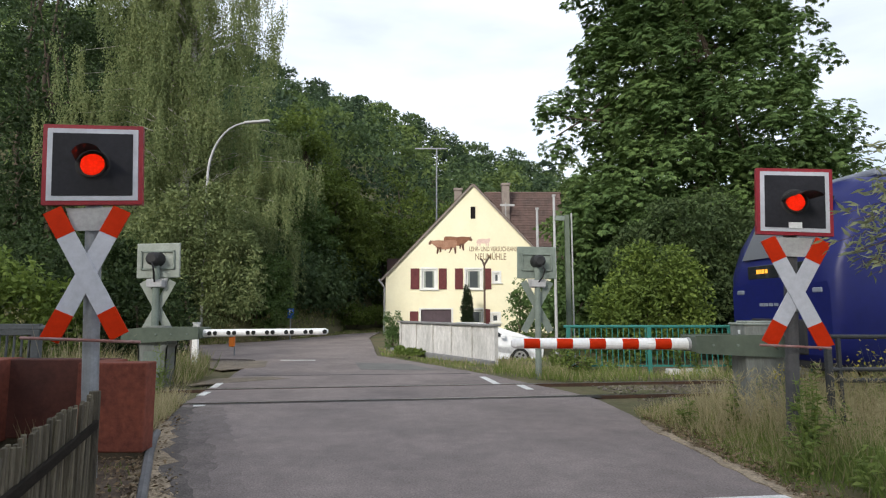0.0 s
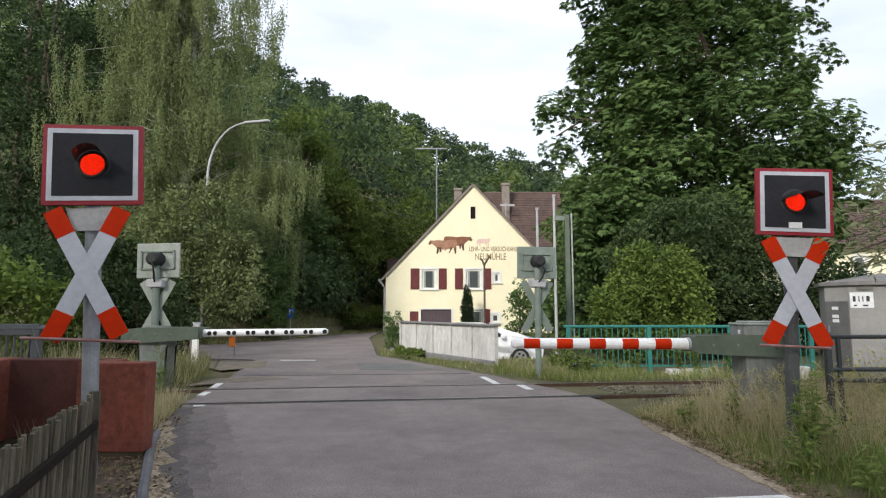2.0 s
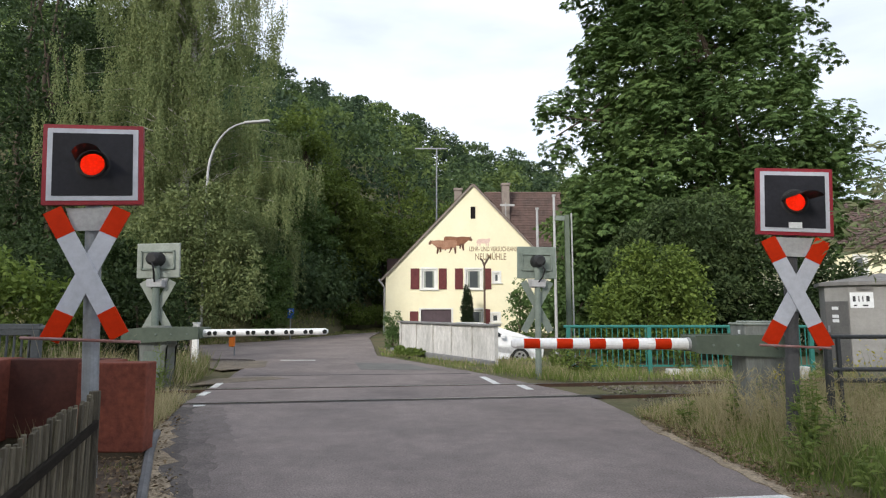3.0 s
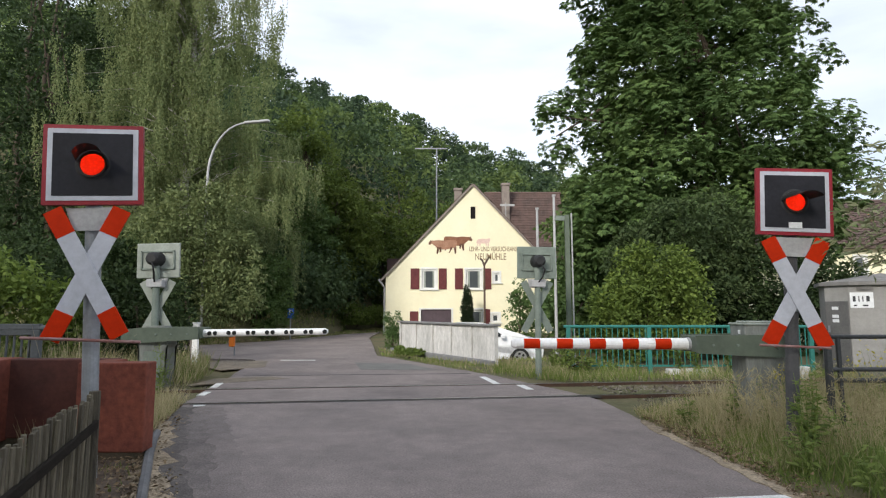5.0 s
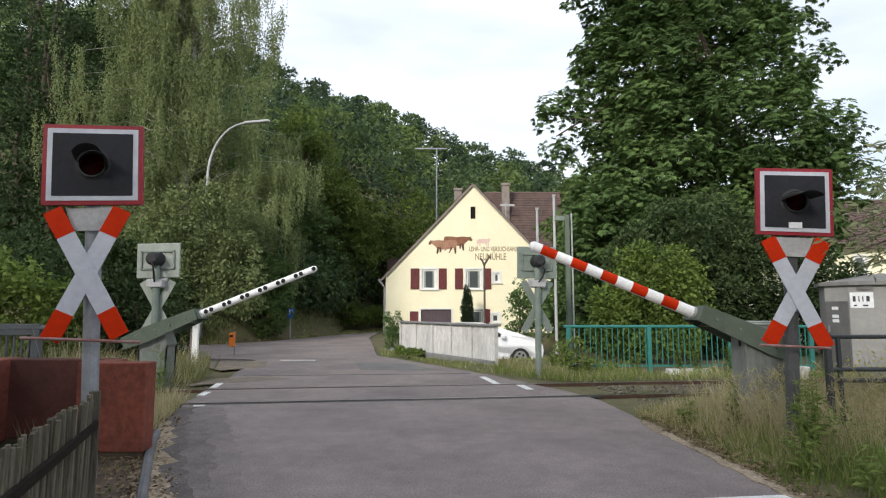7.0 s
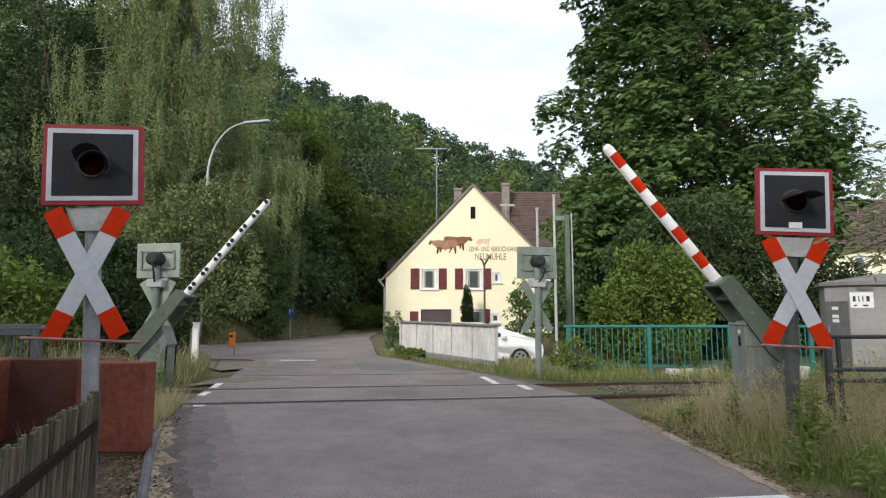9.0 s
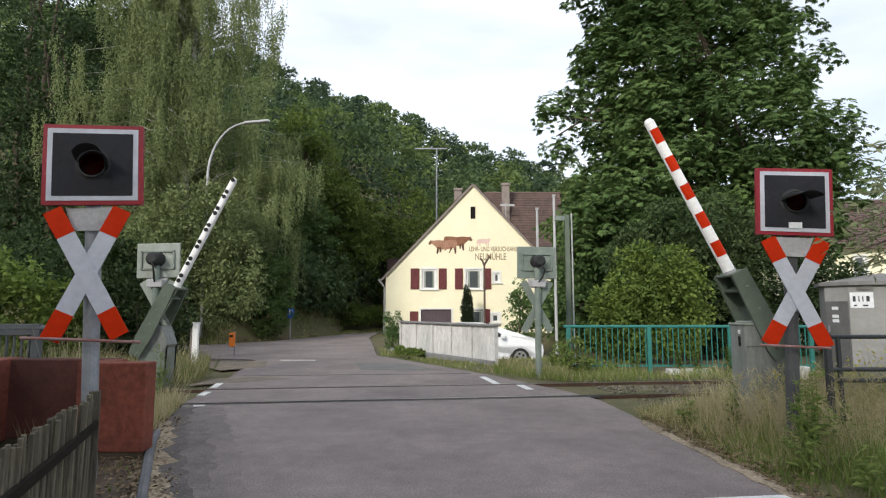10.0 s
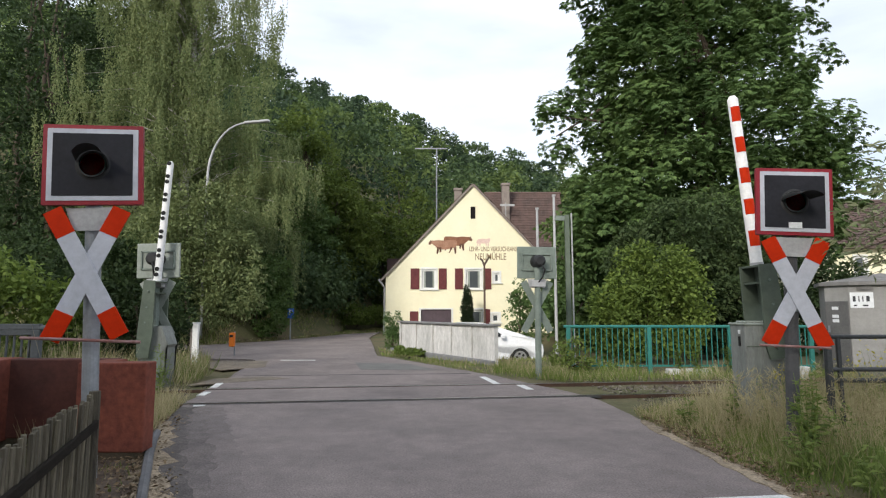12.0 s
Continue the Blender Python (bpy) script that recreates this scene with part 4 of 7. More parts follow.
def window(parent, x0, z0, x1, z1, y, mullion=True, shutters=(), sill=True):
    """A window set into the wall whose face is at y."""
    bm = B()
    f = 0.1
    for lo, hi in (((x0 - 0.06, y - 0.025, z1 - 0.04), (x1 + 0.06, y + 0.1, z1 + 0.08)), ((x0 - 0.06, y - 0.025, z0), (x0 + 0.05, y + 0.1, z1 - 0.04)), ((x1 - 0.05, y - 0.025, z0), (x1 + 0.06, y + 0.1, z1 - 0.04))):
        box(bm, lo, hi, 0.008)
    w = part("window", bm, M_FRAME, parent, "white framed window")
    bm = B()
    for lo, hi in (((x0 + 0.05, y + 0.06, z0), (x1 - 0.05, y + 0.12, z0 + f)), ((x0 + 0.05, y + 0.06, z1 - f - 0.04), (x1 - 0.05, y + 0.12, z1 - 0.04)), ((x0 + 0.05, y + 0.06, z0 + f), (x0 + f + 0.05, y + 0.12, z1 - f - 0.04)), ((x1 - f - 0.05, y + 0.06, z0 + f), (x1 - 0.05, y + 0.12, z1 - f - 0.04))):
        box(bm, lo, hi, 0.006)
    part("casement", bm, M_FRAME, w)
    bm = B()
    box(bm, (x0 + 0.1, y + 0.085, z0 + 0.05), (x1 - 0.1, y + 0.095, z1 - 0.1))
    part("pane", bm, M_GLASS, w)
    if mullion and x1 - x0 > 0.7:
        for a, b in ((x0 + 0.1, x0 + 0.1 + (x1 - x0) * 0.16), (x1 - 0.1 - (x1 - x0) * 0.16, x1 - 0.1)):
            bm = B()
            n = 6
            va = [[bm.verts.new((a + (b - a) * k / n, y + 0.079 + 0.004 * (k % 2), z)) for k in range(n + 1)] for z in (z0 + 0.08, z1 - 0.12)]
            for k in range(n):
                bm.faces.new((va[0][k], va[0][k + 1], va[1][k + 1], va[1][k]))
            part("curtain", bm, M_SAGE_L, w, "pale net curtain")
    if sill:
        bm = B()
        box(bm, (x0 - 0.12, y - 0.12, z0 - 0.07), (x1 + 0.12, y + 0.02, z0 - 0.002), 0.01)
        part("window_sill", bm, M_FRAME, w)
    for a, b in shutters:
        bm = B()
        box(bm, (a, y - 0.05, z0 + 0.0), (b, y - 0.005, z1 + 0.02), 0.006)
        n = int((z1 - z0) / 0.09)
        for k in range(1, n):
            z = z0 + (z1 - z0) * k / n
            box(bm, (a + 0.05, y - 0.062, z - 0.02), (b - 0.05, y - 0.045, z + 0.02))
        part("shutter", bm, M_SHUTTER, w, "oxblood red louvred shutter")


def tiles_on(parent, p0, ex, es, n_along, n_up, hidden=lambda i, j: False):
    """Rows of roof tiles as one joined layer on a slope: p0 the lower corner, ex along the eaves, es up the slope."""
    p0, ex, es = Vector(p0), Vector(ex), Vector(es)
    nn = ex.cross(es).normalized()
    if nn.z < 0:
        nn = -nn
    out = []
    for j in range(n_up):
        for i in range(n_along):
            if hidden(i, j):
                continue
            a = p0 + ex * (i / n_along) + es * (j / n_up)
            u, v = ex * (0.94 / n_along), es * (1.12 / n_up)
            out.append([a + nn * 0.055, a + u + nn * 0.055, a + u + v + nn * 0.02, a + v + nn * 0.02])
            out.append([a + nn * 0.03, a + u + nn * 0.03, a + u + nn * 0.055, a + nn * 0.055])
    ob = quads("roof_tiles", np.array(out), M_TILE, parent)
    tagged(ob, kind="stuff")


def farmhouse():
    t = thing("house", pose(0, 34.0, -0.05), "cream gabled farmhouse with oxblood shutters and painted cattle", "house")
    xa, xb, ze, xp, zp, dep = -3.45, 7.05, 3.42, 1.83, 9.0, 8.0
    holes = [(-1.3, 2.62, -0.38, 3.85), (1.34, 2.62, 2.36, 3.85), (3.0, 3.02, 3.45, 3.65), (1.68, 6.9, 1.98, 7.66), (-1.32, -0.1, 0.5, 1.42), (1.5, 0.0, 2.42, 1.42), (2.86, 0.65, 3.4, 1.2)]
    wall_with_holes("wall", (xa, xb, -0.1, ze, xp, zp), holes, 0, 0.36, M_PLASTER, t)
    bm = B()
    box(bm, (xa, 0.36, -0.1), (xa + 0.36, dep, ze - 0.02))
    part("wall", bm, M_PLASTER, t)
    bm = B()
    box(bm, (xb - 0.36, 0.36, -0.1), (xb, dep, ze - 0.02))
    part("wall", bm, M_PLASTER, t)
    bm = B()
    box(bm, (xa + 0.36, dep - 0.3, -0.1), (xb - 0.36, dep, ze))
    part("wall", bm, M_PLASTER, t)
    # dark rooms behind the openings
    bm = B()
    box(bm, (xa + 0.4, 2.0, 0), (xb - 0.4, 2.1, 8.0 - 3.6))
    part("inner_wall", bm, M_GATE, t)
    for s, xe in ((1, xa), (-1, xb)):
        run = abs(xp - xe)
        up = Vector((s * run, 0, zp - ze))
        low = Vector((xe, 0, ze)) - up * (0.3 / run)
        bm = B()
        n = Vector((-s * (zp - ze), 0, run)).normalized()
        a, b = low, Vector((xp, 0, zp))
        vs = []
        for y in (-0.12, dep + 0.2):
            for p, o in ((a, 0.02), (b, 0.02), (b, 0.09), (a, 0.09)):
                v = p + n * o
                vs.append(bm.verts.new((v.x, y, v.z)))
        for f in ((0, 1, 2, 3), (7, 6, 5, 4), (0, 4, 5, 1), (1, 5, 6, 2), (2, 6, 7, 3), (3, 7, 4, 0)):
            bm.faces.new([vs[k] for k in f])
        bmesh.ops.recalc_face_normals(bm, faces=bm.faces)
        part("roof", bm, M_VERGE, t, "brown tiled roof slope")
        bm = B()
        ends = [p + n * q for p, q in ((a, -0.05), (b, -0.05), (b, 0.06), (a, 0.06))]
        slab_xz(bm, [(v.x, v.z) for v in ends], -0.15, -0.125)
        part("bargeboard", bm, M_BRICK, t, "weathered grey-brown bargeboard")
        o = n * 0.06
        tiles_on(t, low + o + Vector((0, -0.14, 0)), (0, dep + 0.3, 0), (b - low), 30, 26)
    bm = B()
    tube(bm, [(xa - 0.36, -0.15, ze - 0.25), (xa - 0.36, dep, ze - 0.25)], 0.07, 0.07, 8)
    tube(bm, [(xa - 0.36, -0.1, ze - 0.28), (xa - 0.15, -0.08, ze - 0.55), (xa - 0.06, -0.06, ze - 0.7), (xa - 0.06, -0.06, 0)], 0.05, 0.05, 8)
    part("gutter", bm, M_PLATE, t, "pale gutter and downpipe")
    window(t, -1.3, 2.62, -0.38, 3.85, 0.0, shutters=((-1.95, -1.42), (-0.26, 0.22)))
    window(t, 1.34, 2.62, 2.36, 3.85, 0.0, shutters=((0.72, 1.2), (2.46, 2.9)))
    window(t, 3.0, 3.02, 3.45, 3.65, 0.0)
    window(t, 2.86, 0.65, 3.4, 1.2, 0.0)
    window(t, 1.5, 0.0, 2.42, 1.42, 0.0, shutters=((2.52, 2.82),))
    bm = B()
    for lo, hi in (((1.62, -0.02, 6.84), (2.04, 0.1, 6.9)), ((1.62, -0.02, 7.66), (2.04, 0.1, 7.72)), ((1.62, -0.02, 6.9), (1.68, 0.1, 7.66)), ((1.98, -0.02, 6.9), (2.04, 0.1, 7.66))):
        box(bm, lo, hi)
    w = part("window", bm, M_PLASTER, t, "narrow attic window")
    bm = B()
    box(bm, (1.68, 0.15, 6.9), (1.98, 0.17, 7.66))
    part("pane", bm, M_DARK, w)
    # brown gate with its frame and one shutter beside it
    bm = B()
    for k in range(9):
        x = -1.3 + 1.78 * k / 9
        box(bm, (x, 0.1, -0.1), (x + 1.78 / 9 - 0.012, 0.16, 1.4), 0.004)
    g = part("gate", bm, M_GATE, t, "closed brown boarded gate")
    bm = B()
    box(bm, (-1.42, -0.03, 1.42), (0.6, 0.08, 1.5))
    box(bm, (-1.42, -0.03, -0.1), (-1.32, 0.08, 1.42))
    box(bm, (0.5, -0.03, -0.1), (0.6, 0.08, 1.42))
    part("gate_frame", bm, M_FRAME, g)
    bm = B()
    box(bm, (-1.98, -0.05, -0.1), (-1.48, -0.004, 1.3), 0.006)
    part("shutter", bm, M_SHUTTER, t)
    # painted cattle and pig on the gable
    def beast(name, dx, dz, s, flip, body, label):
        at = lambda x, z: (dx + (x if not flip else 1.7 - x) * s, dz + z * s)
        y0 = -0.008 - 0.006 * (not flip)
        out = [(0.02, 0.56), (0.0, 0.64), (0.08, 0.74), (0.2, 0.8), (0.32, 0.79), (0.55, 0.82), (0.9, 0.79), (1.3, 0.83), (1.58, 0.82), (1.67, 0.74), (1.68, 0.5), (1.6, 0.36), (1.4, 0.34), (1.15, 0.27), (0.85, 0.26), (0.6, 0.3), (0.46, 0.38), (0.34, 0.5), (0.2, 0.6), (0.1, 0.55)]
        bm = B()
        slab_xz(bm, [at(x, z) for x, z in out], y0, 0.0)
        p = part(name, bm, body, t, label)
        # head and horn tip darker, then four thin legs, each with its own bend
        bm = B()
        slab_xz(bm, [at(x, z) for x, z in ((0.0, 0.56), (-0.01, 0.64), (0.07, 0.75), (0.1, 0.84), (0.14, 0.76), (0.19, 0.74), (0.13, 0.62), (0.06, 0.54))], y0 - 0.004, 0.0)
        part("painted_head", bm, M_COWD, p)
        for x, k, e in ((0.56, -0.03, 0.0), (0.68, 0.04, 0.1), (1.36, -0.14, 0.06), (1.56, 0.04, 0.0)):
            bm = B()
            slab_xz(bm, [at(*q) for q in ((x - 0.07, 0.4), (x + 0.08, 0.4), (x + 0.035 + k * 0.5, 0.2), (x + 0.03 + k, e), (x - 0.05 + k, e), (x - 0.03 + k * 0.5, 0.2))], y0 - 0.003, 0.0)
            part("painted_leg", bm, M_COWD, p)
    beast("painted_cow", -0.87, 4.76, 1.02, False, M_COW, "painted light brown cow")
    beast("painted_cow", 0.02, 4.97, 1.03, True, M_COWM, "painted dark brown cow")
    bm = B()
    slab_xz(bm, [(2.02, 5.44), (2.05, 5.58), (2.14, 5.64), (2.4, 5.68), (2.66, 5.66), (2.76, 5.72), (2.84, 5.7), (2.86, 5.58), (2.82, 5.46), (2.7, 5.4), (2.3, 5.39), (2.1, 5.38)], -0.01, 0)
    for x in (2.1, 2.24, 2.62, 2.74):
        box(bm, (x - 0.035, -0.009, 5.24), (x + 0.035, 0, 5.43))
    part("painted_pig", bm, M_PIG, t, "faded painted pink pig")
    def words(s, x0, x1, z, size):
        cu = bpy.data.curves.new("wording", "FONT")
        cu.body, cu.size, cu.extrude, cu.offset = s, size, 0.004, 0.006
        o = new("wording_curve", cu)
        bpy.context.view_layer.update()
        me = bpy.data.meshes.new_from_object(o.evaluated_get(bpy.context.evaluated_depsgraph_get()))
        bpy.data.objects.remove(o)
        me.transform(Matrix.Scale((x1 - x0) / max(v.co.x for v in me.vertices), 4, (1, 0, 0)))
        me.transform(pose(x0, -0.008, z, 90, 0, 0))
        me.materials.clear()
        me.materials.append(M_LETTER)
        w = new("wording", me)
        w.parent = t
        tagged(w, label="dark painted capital lettering")
    words("LEHR- UND VERSUCHSANSTALT", 1.58, 5.05, 4.92, 0.4)
    words("NEUMÜHLE", 1.92, 3.82, 4.4, 0.56)
    # rear wing with its long roof, and the chimneys
    bm = B()
    box(bm, (2.6, 8.02, -0.1), (8.4, 14.0, 4.6))
    part("rear_wing", bm, M_PLASTER, t, "cream rear wing")
    bm = B()
    vs = [bm.verts.new(p) for p in ((2.6, 3.4, 4.6), (8.45, 3.4, 4.6), (8.45, 6.3, 9.7), (2.6, 6.3, 9.7), (2.6, 14.3, 4.6), (8.45, 14.3, 4.6))]
    for f in ((0, 1, 2, 3), (5, 4, 3, 2), (4, 0, 3), (1, 5, 2), (0, 4, 5, 1)):
        bm.faces.new([vs[k] for k in f])
    bmesh.ops.recalc_face_normals(bm, faces=bm.faces)
    part("roof", bm, M_VERGE, t, "long brown tiled roof of the rear wing")
    tiles_on(t, (3.0, 3.36, 4.63), (5.45, 0, 0), (0, 2.9, 5.1), 22, 26)
    bm = B()
    box(bm, (8.45, 3.2, 4.3), (8.6, 3.4, 4.9))
    tube(bm, [(3.0, 6.3, 9.76), (8.5, 6.3, 9.76)], 0.12, 0.12, 8)
    part("ridge_tile", bm, M_TILE, t)
    for (x, y, z0, z1, w) in ((4.4, 5.2, 7.4, 10.25, 0.26), (1.05, 5.0, 7.0, 9.85, 0.26)):
        bm = B()
        box(bm, (x - w, y - w, z0), (x + w, y + w, z1), 0.02)
        box(bm, (x - w - 0.06, y - w - 0.06, z1 - 0.18), (x + w + 0.06, y + w + 0.06, z1 - 0.04), 0.02)
        part("chimney", bm, M_BRICK, t, "rendered chimney")
    bm = B()
    cyl(bm, (4.3, 4.2, 7.2), (4.3, 4.2, 8.7), 0.03, seg=6)
    box(bm, (3.9, 4.17, 8.45), (4.9, 4.2, 8.6))
    part("aerial", bm, M_PLATE, t)
    bm = B()
    box(bm, (-4.05, 6.6, 3.2), (-2.8, 7.6, 5.05), 0.03)
    part("dormer", bm, M_TILE, t, "small brown tiled dormer")


farmhouse()


def far_house():
    t = thing("house", pose(22.6, 32, -0.05), "cream house with a steep brown tiled roof behind shrubs", "house")
    wall_with_holes("wall", (-1.2, 9, 0, 4.85, 4, 4.852), [(0.75, 2.9, 1.5, 4.45)], 0, 0.35, M_PLASTER, t)
    for lo, hi in (((-1.2, 0.35, 0), (-0.85, 8, 4.85)), ((8.65, 0.35, 0), (9, 8, 4.85)), ((-0.85, 7.65, 0), (8.65, 8, 4.85))):
        bm = B()
        box(bm, lo, hi)
        part("wall", bm, M_PLASTER, t)
    bm = B()
    box(bm, (-1.6, -0.5, 4.85), (9.4, 8.5, 5.0))
    vs = [bm.verts.new(p) for p in ((-1.6, -0.5, 5.0), (9.4, -0.5, 5.0), (9.4, 8.5, 5.0), (-1.6, 8.5, 5.0), (-0.3, 4, 8.5), (8.3, 4, 8.5))]
    for f in ((0, 1, 5, 4), (2, 3, 4, 5), (3, 0, 4), (1, 2, 5)):
        bm.faces.new([vs[k] for k in f])
    part("roof", bm, M_VERGE, t, "brown tiled roof")
    tiles_on(t, (-1.5, -0.52, 5.02), (10.6, 0, 0), (0, 4.4, 3.42), 30, 20, lambda i, j: i < j * 0.18 or i > 29 - j * 0.18)
    window(t, 0.75, 2.9, 1.5, 4.45, 0.0)
    bm = B()
    box(bm, (-0.8, 3, 0), (8.6, 3.1, 4.2))
    part("inner_wall", bm, M_GATE, t)


far_house()


# ---- concrete wall, car, teal railing ----
def concrete_wall():
    a, b = Vector((1.37, 15.0, 0)), Vector((-1.42, 19.6, 0))
    d = b - a
    ang = math.degrees(math.atan2(d.y, d.x))
    t = thing("concrete_wall", pose(a.x, a.y, -0.05, 0, 0, ang), "low wall of pale stained concrete panels with a dark coping", "wall")
    n, L = 5, d.length
    for k in range(n):
        bm = B()
        box(bm, (L * k / n + 0.075, -0.03, 0.05), (L * (k + 1) / n - 0.075, 0.03, 0.985), 0.006)
        part("panel", bm, M_CONC, t)
    for k in range(n + 1):
        bm = B()
        box(bm, (L * k / n - 0.045, -0.065, -0.1), (L * k / n + 0.045, 0.065, 0.988), 0.008)
        part("post", bm, M_CONC, t)
    bm = B()
    box(bm, (-0.1, -0.13, 0.99), (L + 0.1, 0.13, 1.045), 0.01)
    part("coping", bm, M_COPE, t, "dark concrete coping")
    bm = B()
    box(bm, (-0.2, 0.15, -0.1), (L + 0.6, 0.3, 0.12), 0.02)
    part("kerb", bm, M_COPE, t)


concrete_wall()


def car(m):
    t = thing("car", m, "white hatchback parked behind the concrete wall", "car")
    prof = [(-2.0, 0.35), (-2.02, 0.75), (-1.9, 1.0), (-1.55, 1.36), (-1.0, 1.47), (-0.1, 1.46), (0.45, 1.28), (0.95, 1.03), (1.5, 0.98), (1.86, 0.88), (2.0, 0.7), (2.03, 0.52), (1.98, 0.3), (1.62, 0.25), (1.58, 0.5), (1.42, 0.64), (1.22, 0.68), (1.0, 0.62), (0.86, 0.45), (0.84, 0.24), (-0.84, 0.24), (-0.88, 0.48), (-1.03, 0.63), (-1.25, 0.68), (-1.46, 0.62), (-1.6, 0.45), (-1.62, 0.28)]
    bm = B()
    rings = []
    for y, sx, dz in ((-0.84, 0.985, 0.0), (-0.8, 1.0, 0.0), (0.8, 1.0, 0), (0.84, 0.985, 0)):
        rings.append([bm.verts.new((x * sx, y * (1 - 0.16 * max(0, z - 0.95) / 0.5), z)) for x, z in prof])
    n = len(prof)
    for a, b in zip(rings, rings[1:]):
        for k in range(n):
            bm.faces.new((a[k], b[k], b[(k + 1) % n], a[(k + 1) % n]))
    caps = [bm.faces.new(rings[0][::-1]), bm.faces.new(rings[-1])]
    bmesh.ops.triangulate(bm, faces=caps, ngon_method="EAR_CLIP")
    bmesh.ops.recalc_face_normals(bm, faces=bm.faces)
    body = part("body", bm, M_CARW, t)
    for s in (-1, 1):
        for out in ([(-1.45, 1.0), (-1.25, 1.34), (-0.75, 1.4), (-0.72, 1.0)], [(-0.64, 1.0), (-0.66, 1.4), (-0.12, 1.39), (0.36, 1.22), (0.72, 1.0)]):
            bm = B()
            pts = [bm.verts.new((x, s * (0.848 - 0.135 * (z - 0.95) / 0.5), z)) for x, z in out]
            f = bm.faces.new(pts if s < 0 else pts[::-1])
            bmesh.ops.solidify(bm, geom=[f], thickness=0.01)
            part("side_window", bm, M_CARG, body, "dark side window")
        bm = B()
        box(bm, (0.55, s * 0.98 - 0.09, 0.95), (0.7, s * 0.98 + 0.09, 1.08), 0.03)
        part("mirror", bm, M_CARW, t)
        bm = B()
        box(bm, (1.72, s * 0.66 - 0.17, 0.62), (2.0, s * 0.66 + 0.17, 0.76), 0.04)
        part("headlight", bm, M_LENS, t)
    bm = B()
    vs = [bm.verts.new(p) for p in ((0.47, -0.66, 1.285), (0.93, -0.74, 1.0), (0.93, 0.74, 1.0), (0.47, 0.66, 1.285))]
    f = bm.faces.new(vs)
    bmesh.ops.solidify(bm, geom=[f], thickness=-0.02)
    part("windscreen", bm, M_CARG, body, "dark windscreen")
    for x in (-1.24, 1.22):
        for s in (-1, 1):
            bm = B()
            cyl(bm, (x, s * 0.66, 0.31), (x, s * 0.85, 0.31), 0.31, seg=24)
            w = part("wheel", bm, M_TYRE, t)
            bm = B()
            cyl(bm, (x, s * 0.84, 0.31), (x, s * 0.862, 0.31), 0.215, seg=24)
            part("rim", bm, M_RIM, w)
            bm = B()
            for k in range(5):
                a = 2 * math.pi * k / 5
                cyl(bm, (x + 0.12 * math.cos(a + 0.6), s * 0.863, 0.31 + 0.12 * math.sin(a + 0.6)), (x + 0.12 * math.cos(a + 0.6), s * 0.866, 0.31 + 0.12 * math.sin(a + 0.6)), 0.045, seg=8)
            part("rim_gap", bm, M_TYRE, w)


car(pose(1.5, 20.6, -0.56, 0, 0, -4))


def railing(name, m, length, posts, height, material, label, bars=0.125, low=0.1):
    t = thing(name, m, label, "railing")
    for k in range(posts + 1):
        bm = B()
        x = length * k / posts
        box(bm, (x - 0.045, -0.035, -0.15), (x + 0.045, 0.035, height - 0.02), 0.006)
        part("post", bm, material, t)
    bm = B()
    tube(bm, [(-0.1, 0, height), (length + 0.1, 0, height)], 0.034, 0.034, 10)
    part("top_rail", bm, material, t)
    bm = B()
    box(bm, (0, -0.02, low), (length, 0.02, low + 0.04))
    part("bottom_rail", bm, material, t)
    n = int(length / bars)
    bm = B()
    box(bm, (-0.009, -0.009, low + 0.04), (0.009, 0.009, height - 0.03))
    first = part("bar", bm, material, t)
    for k in range(1, n):
        x = length * k / n
        o = first if k == 1 else new("bar", first.data)
        o.parent = t
        o.location = (x, 0, 0)
    return t


railing("railing", pose(2.85, 13.0, 0.0), 5.52, 3, 1.0, M_TEAL, "teal painted steel railing overgrown with weeds")
bm = B()
box(bm, (5.0, 12.7, -0.12), (5.95, 12.95, 0.07), 0.03)
tagged(part("kerb_block", bm, M_CONC), "pale concrete block at the foot of the railing", "concrete block")


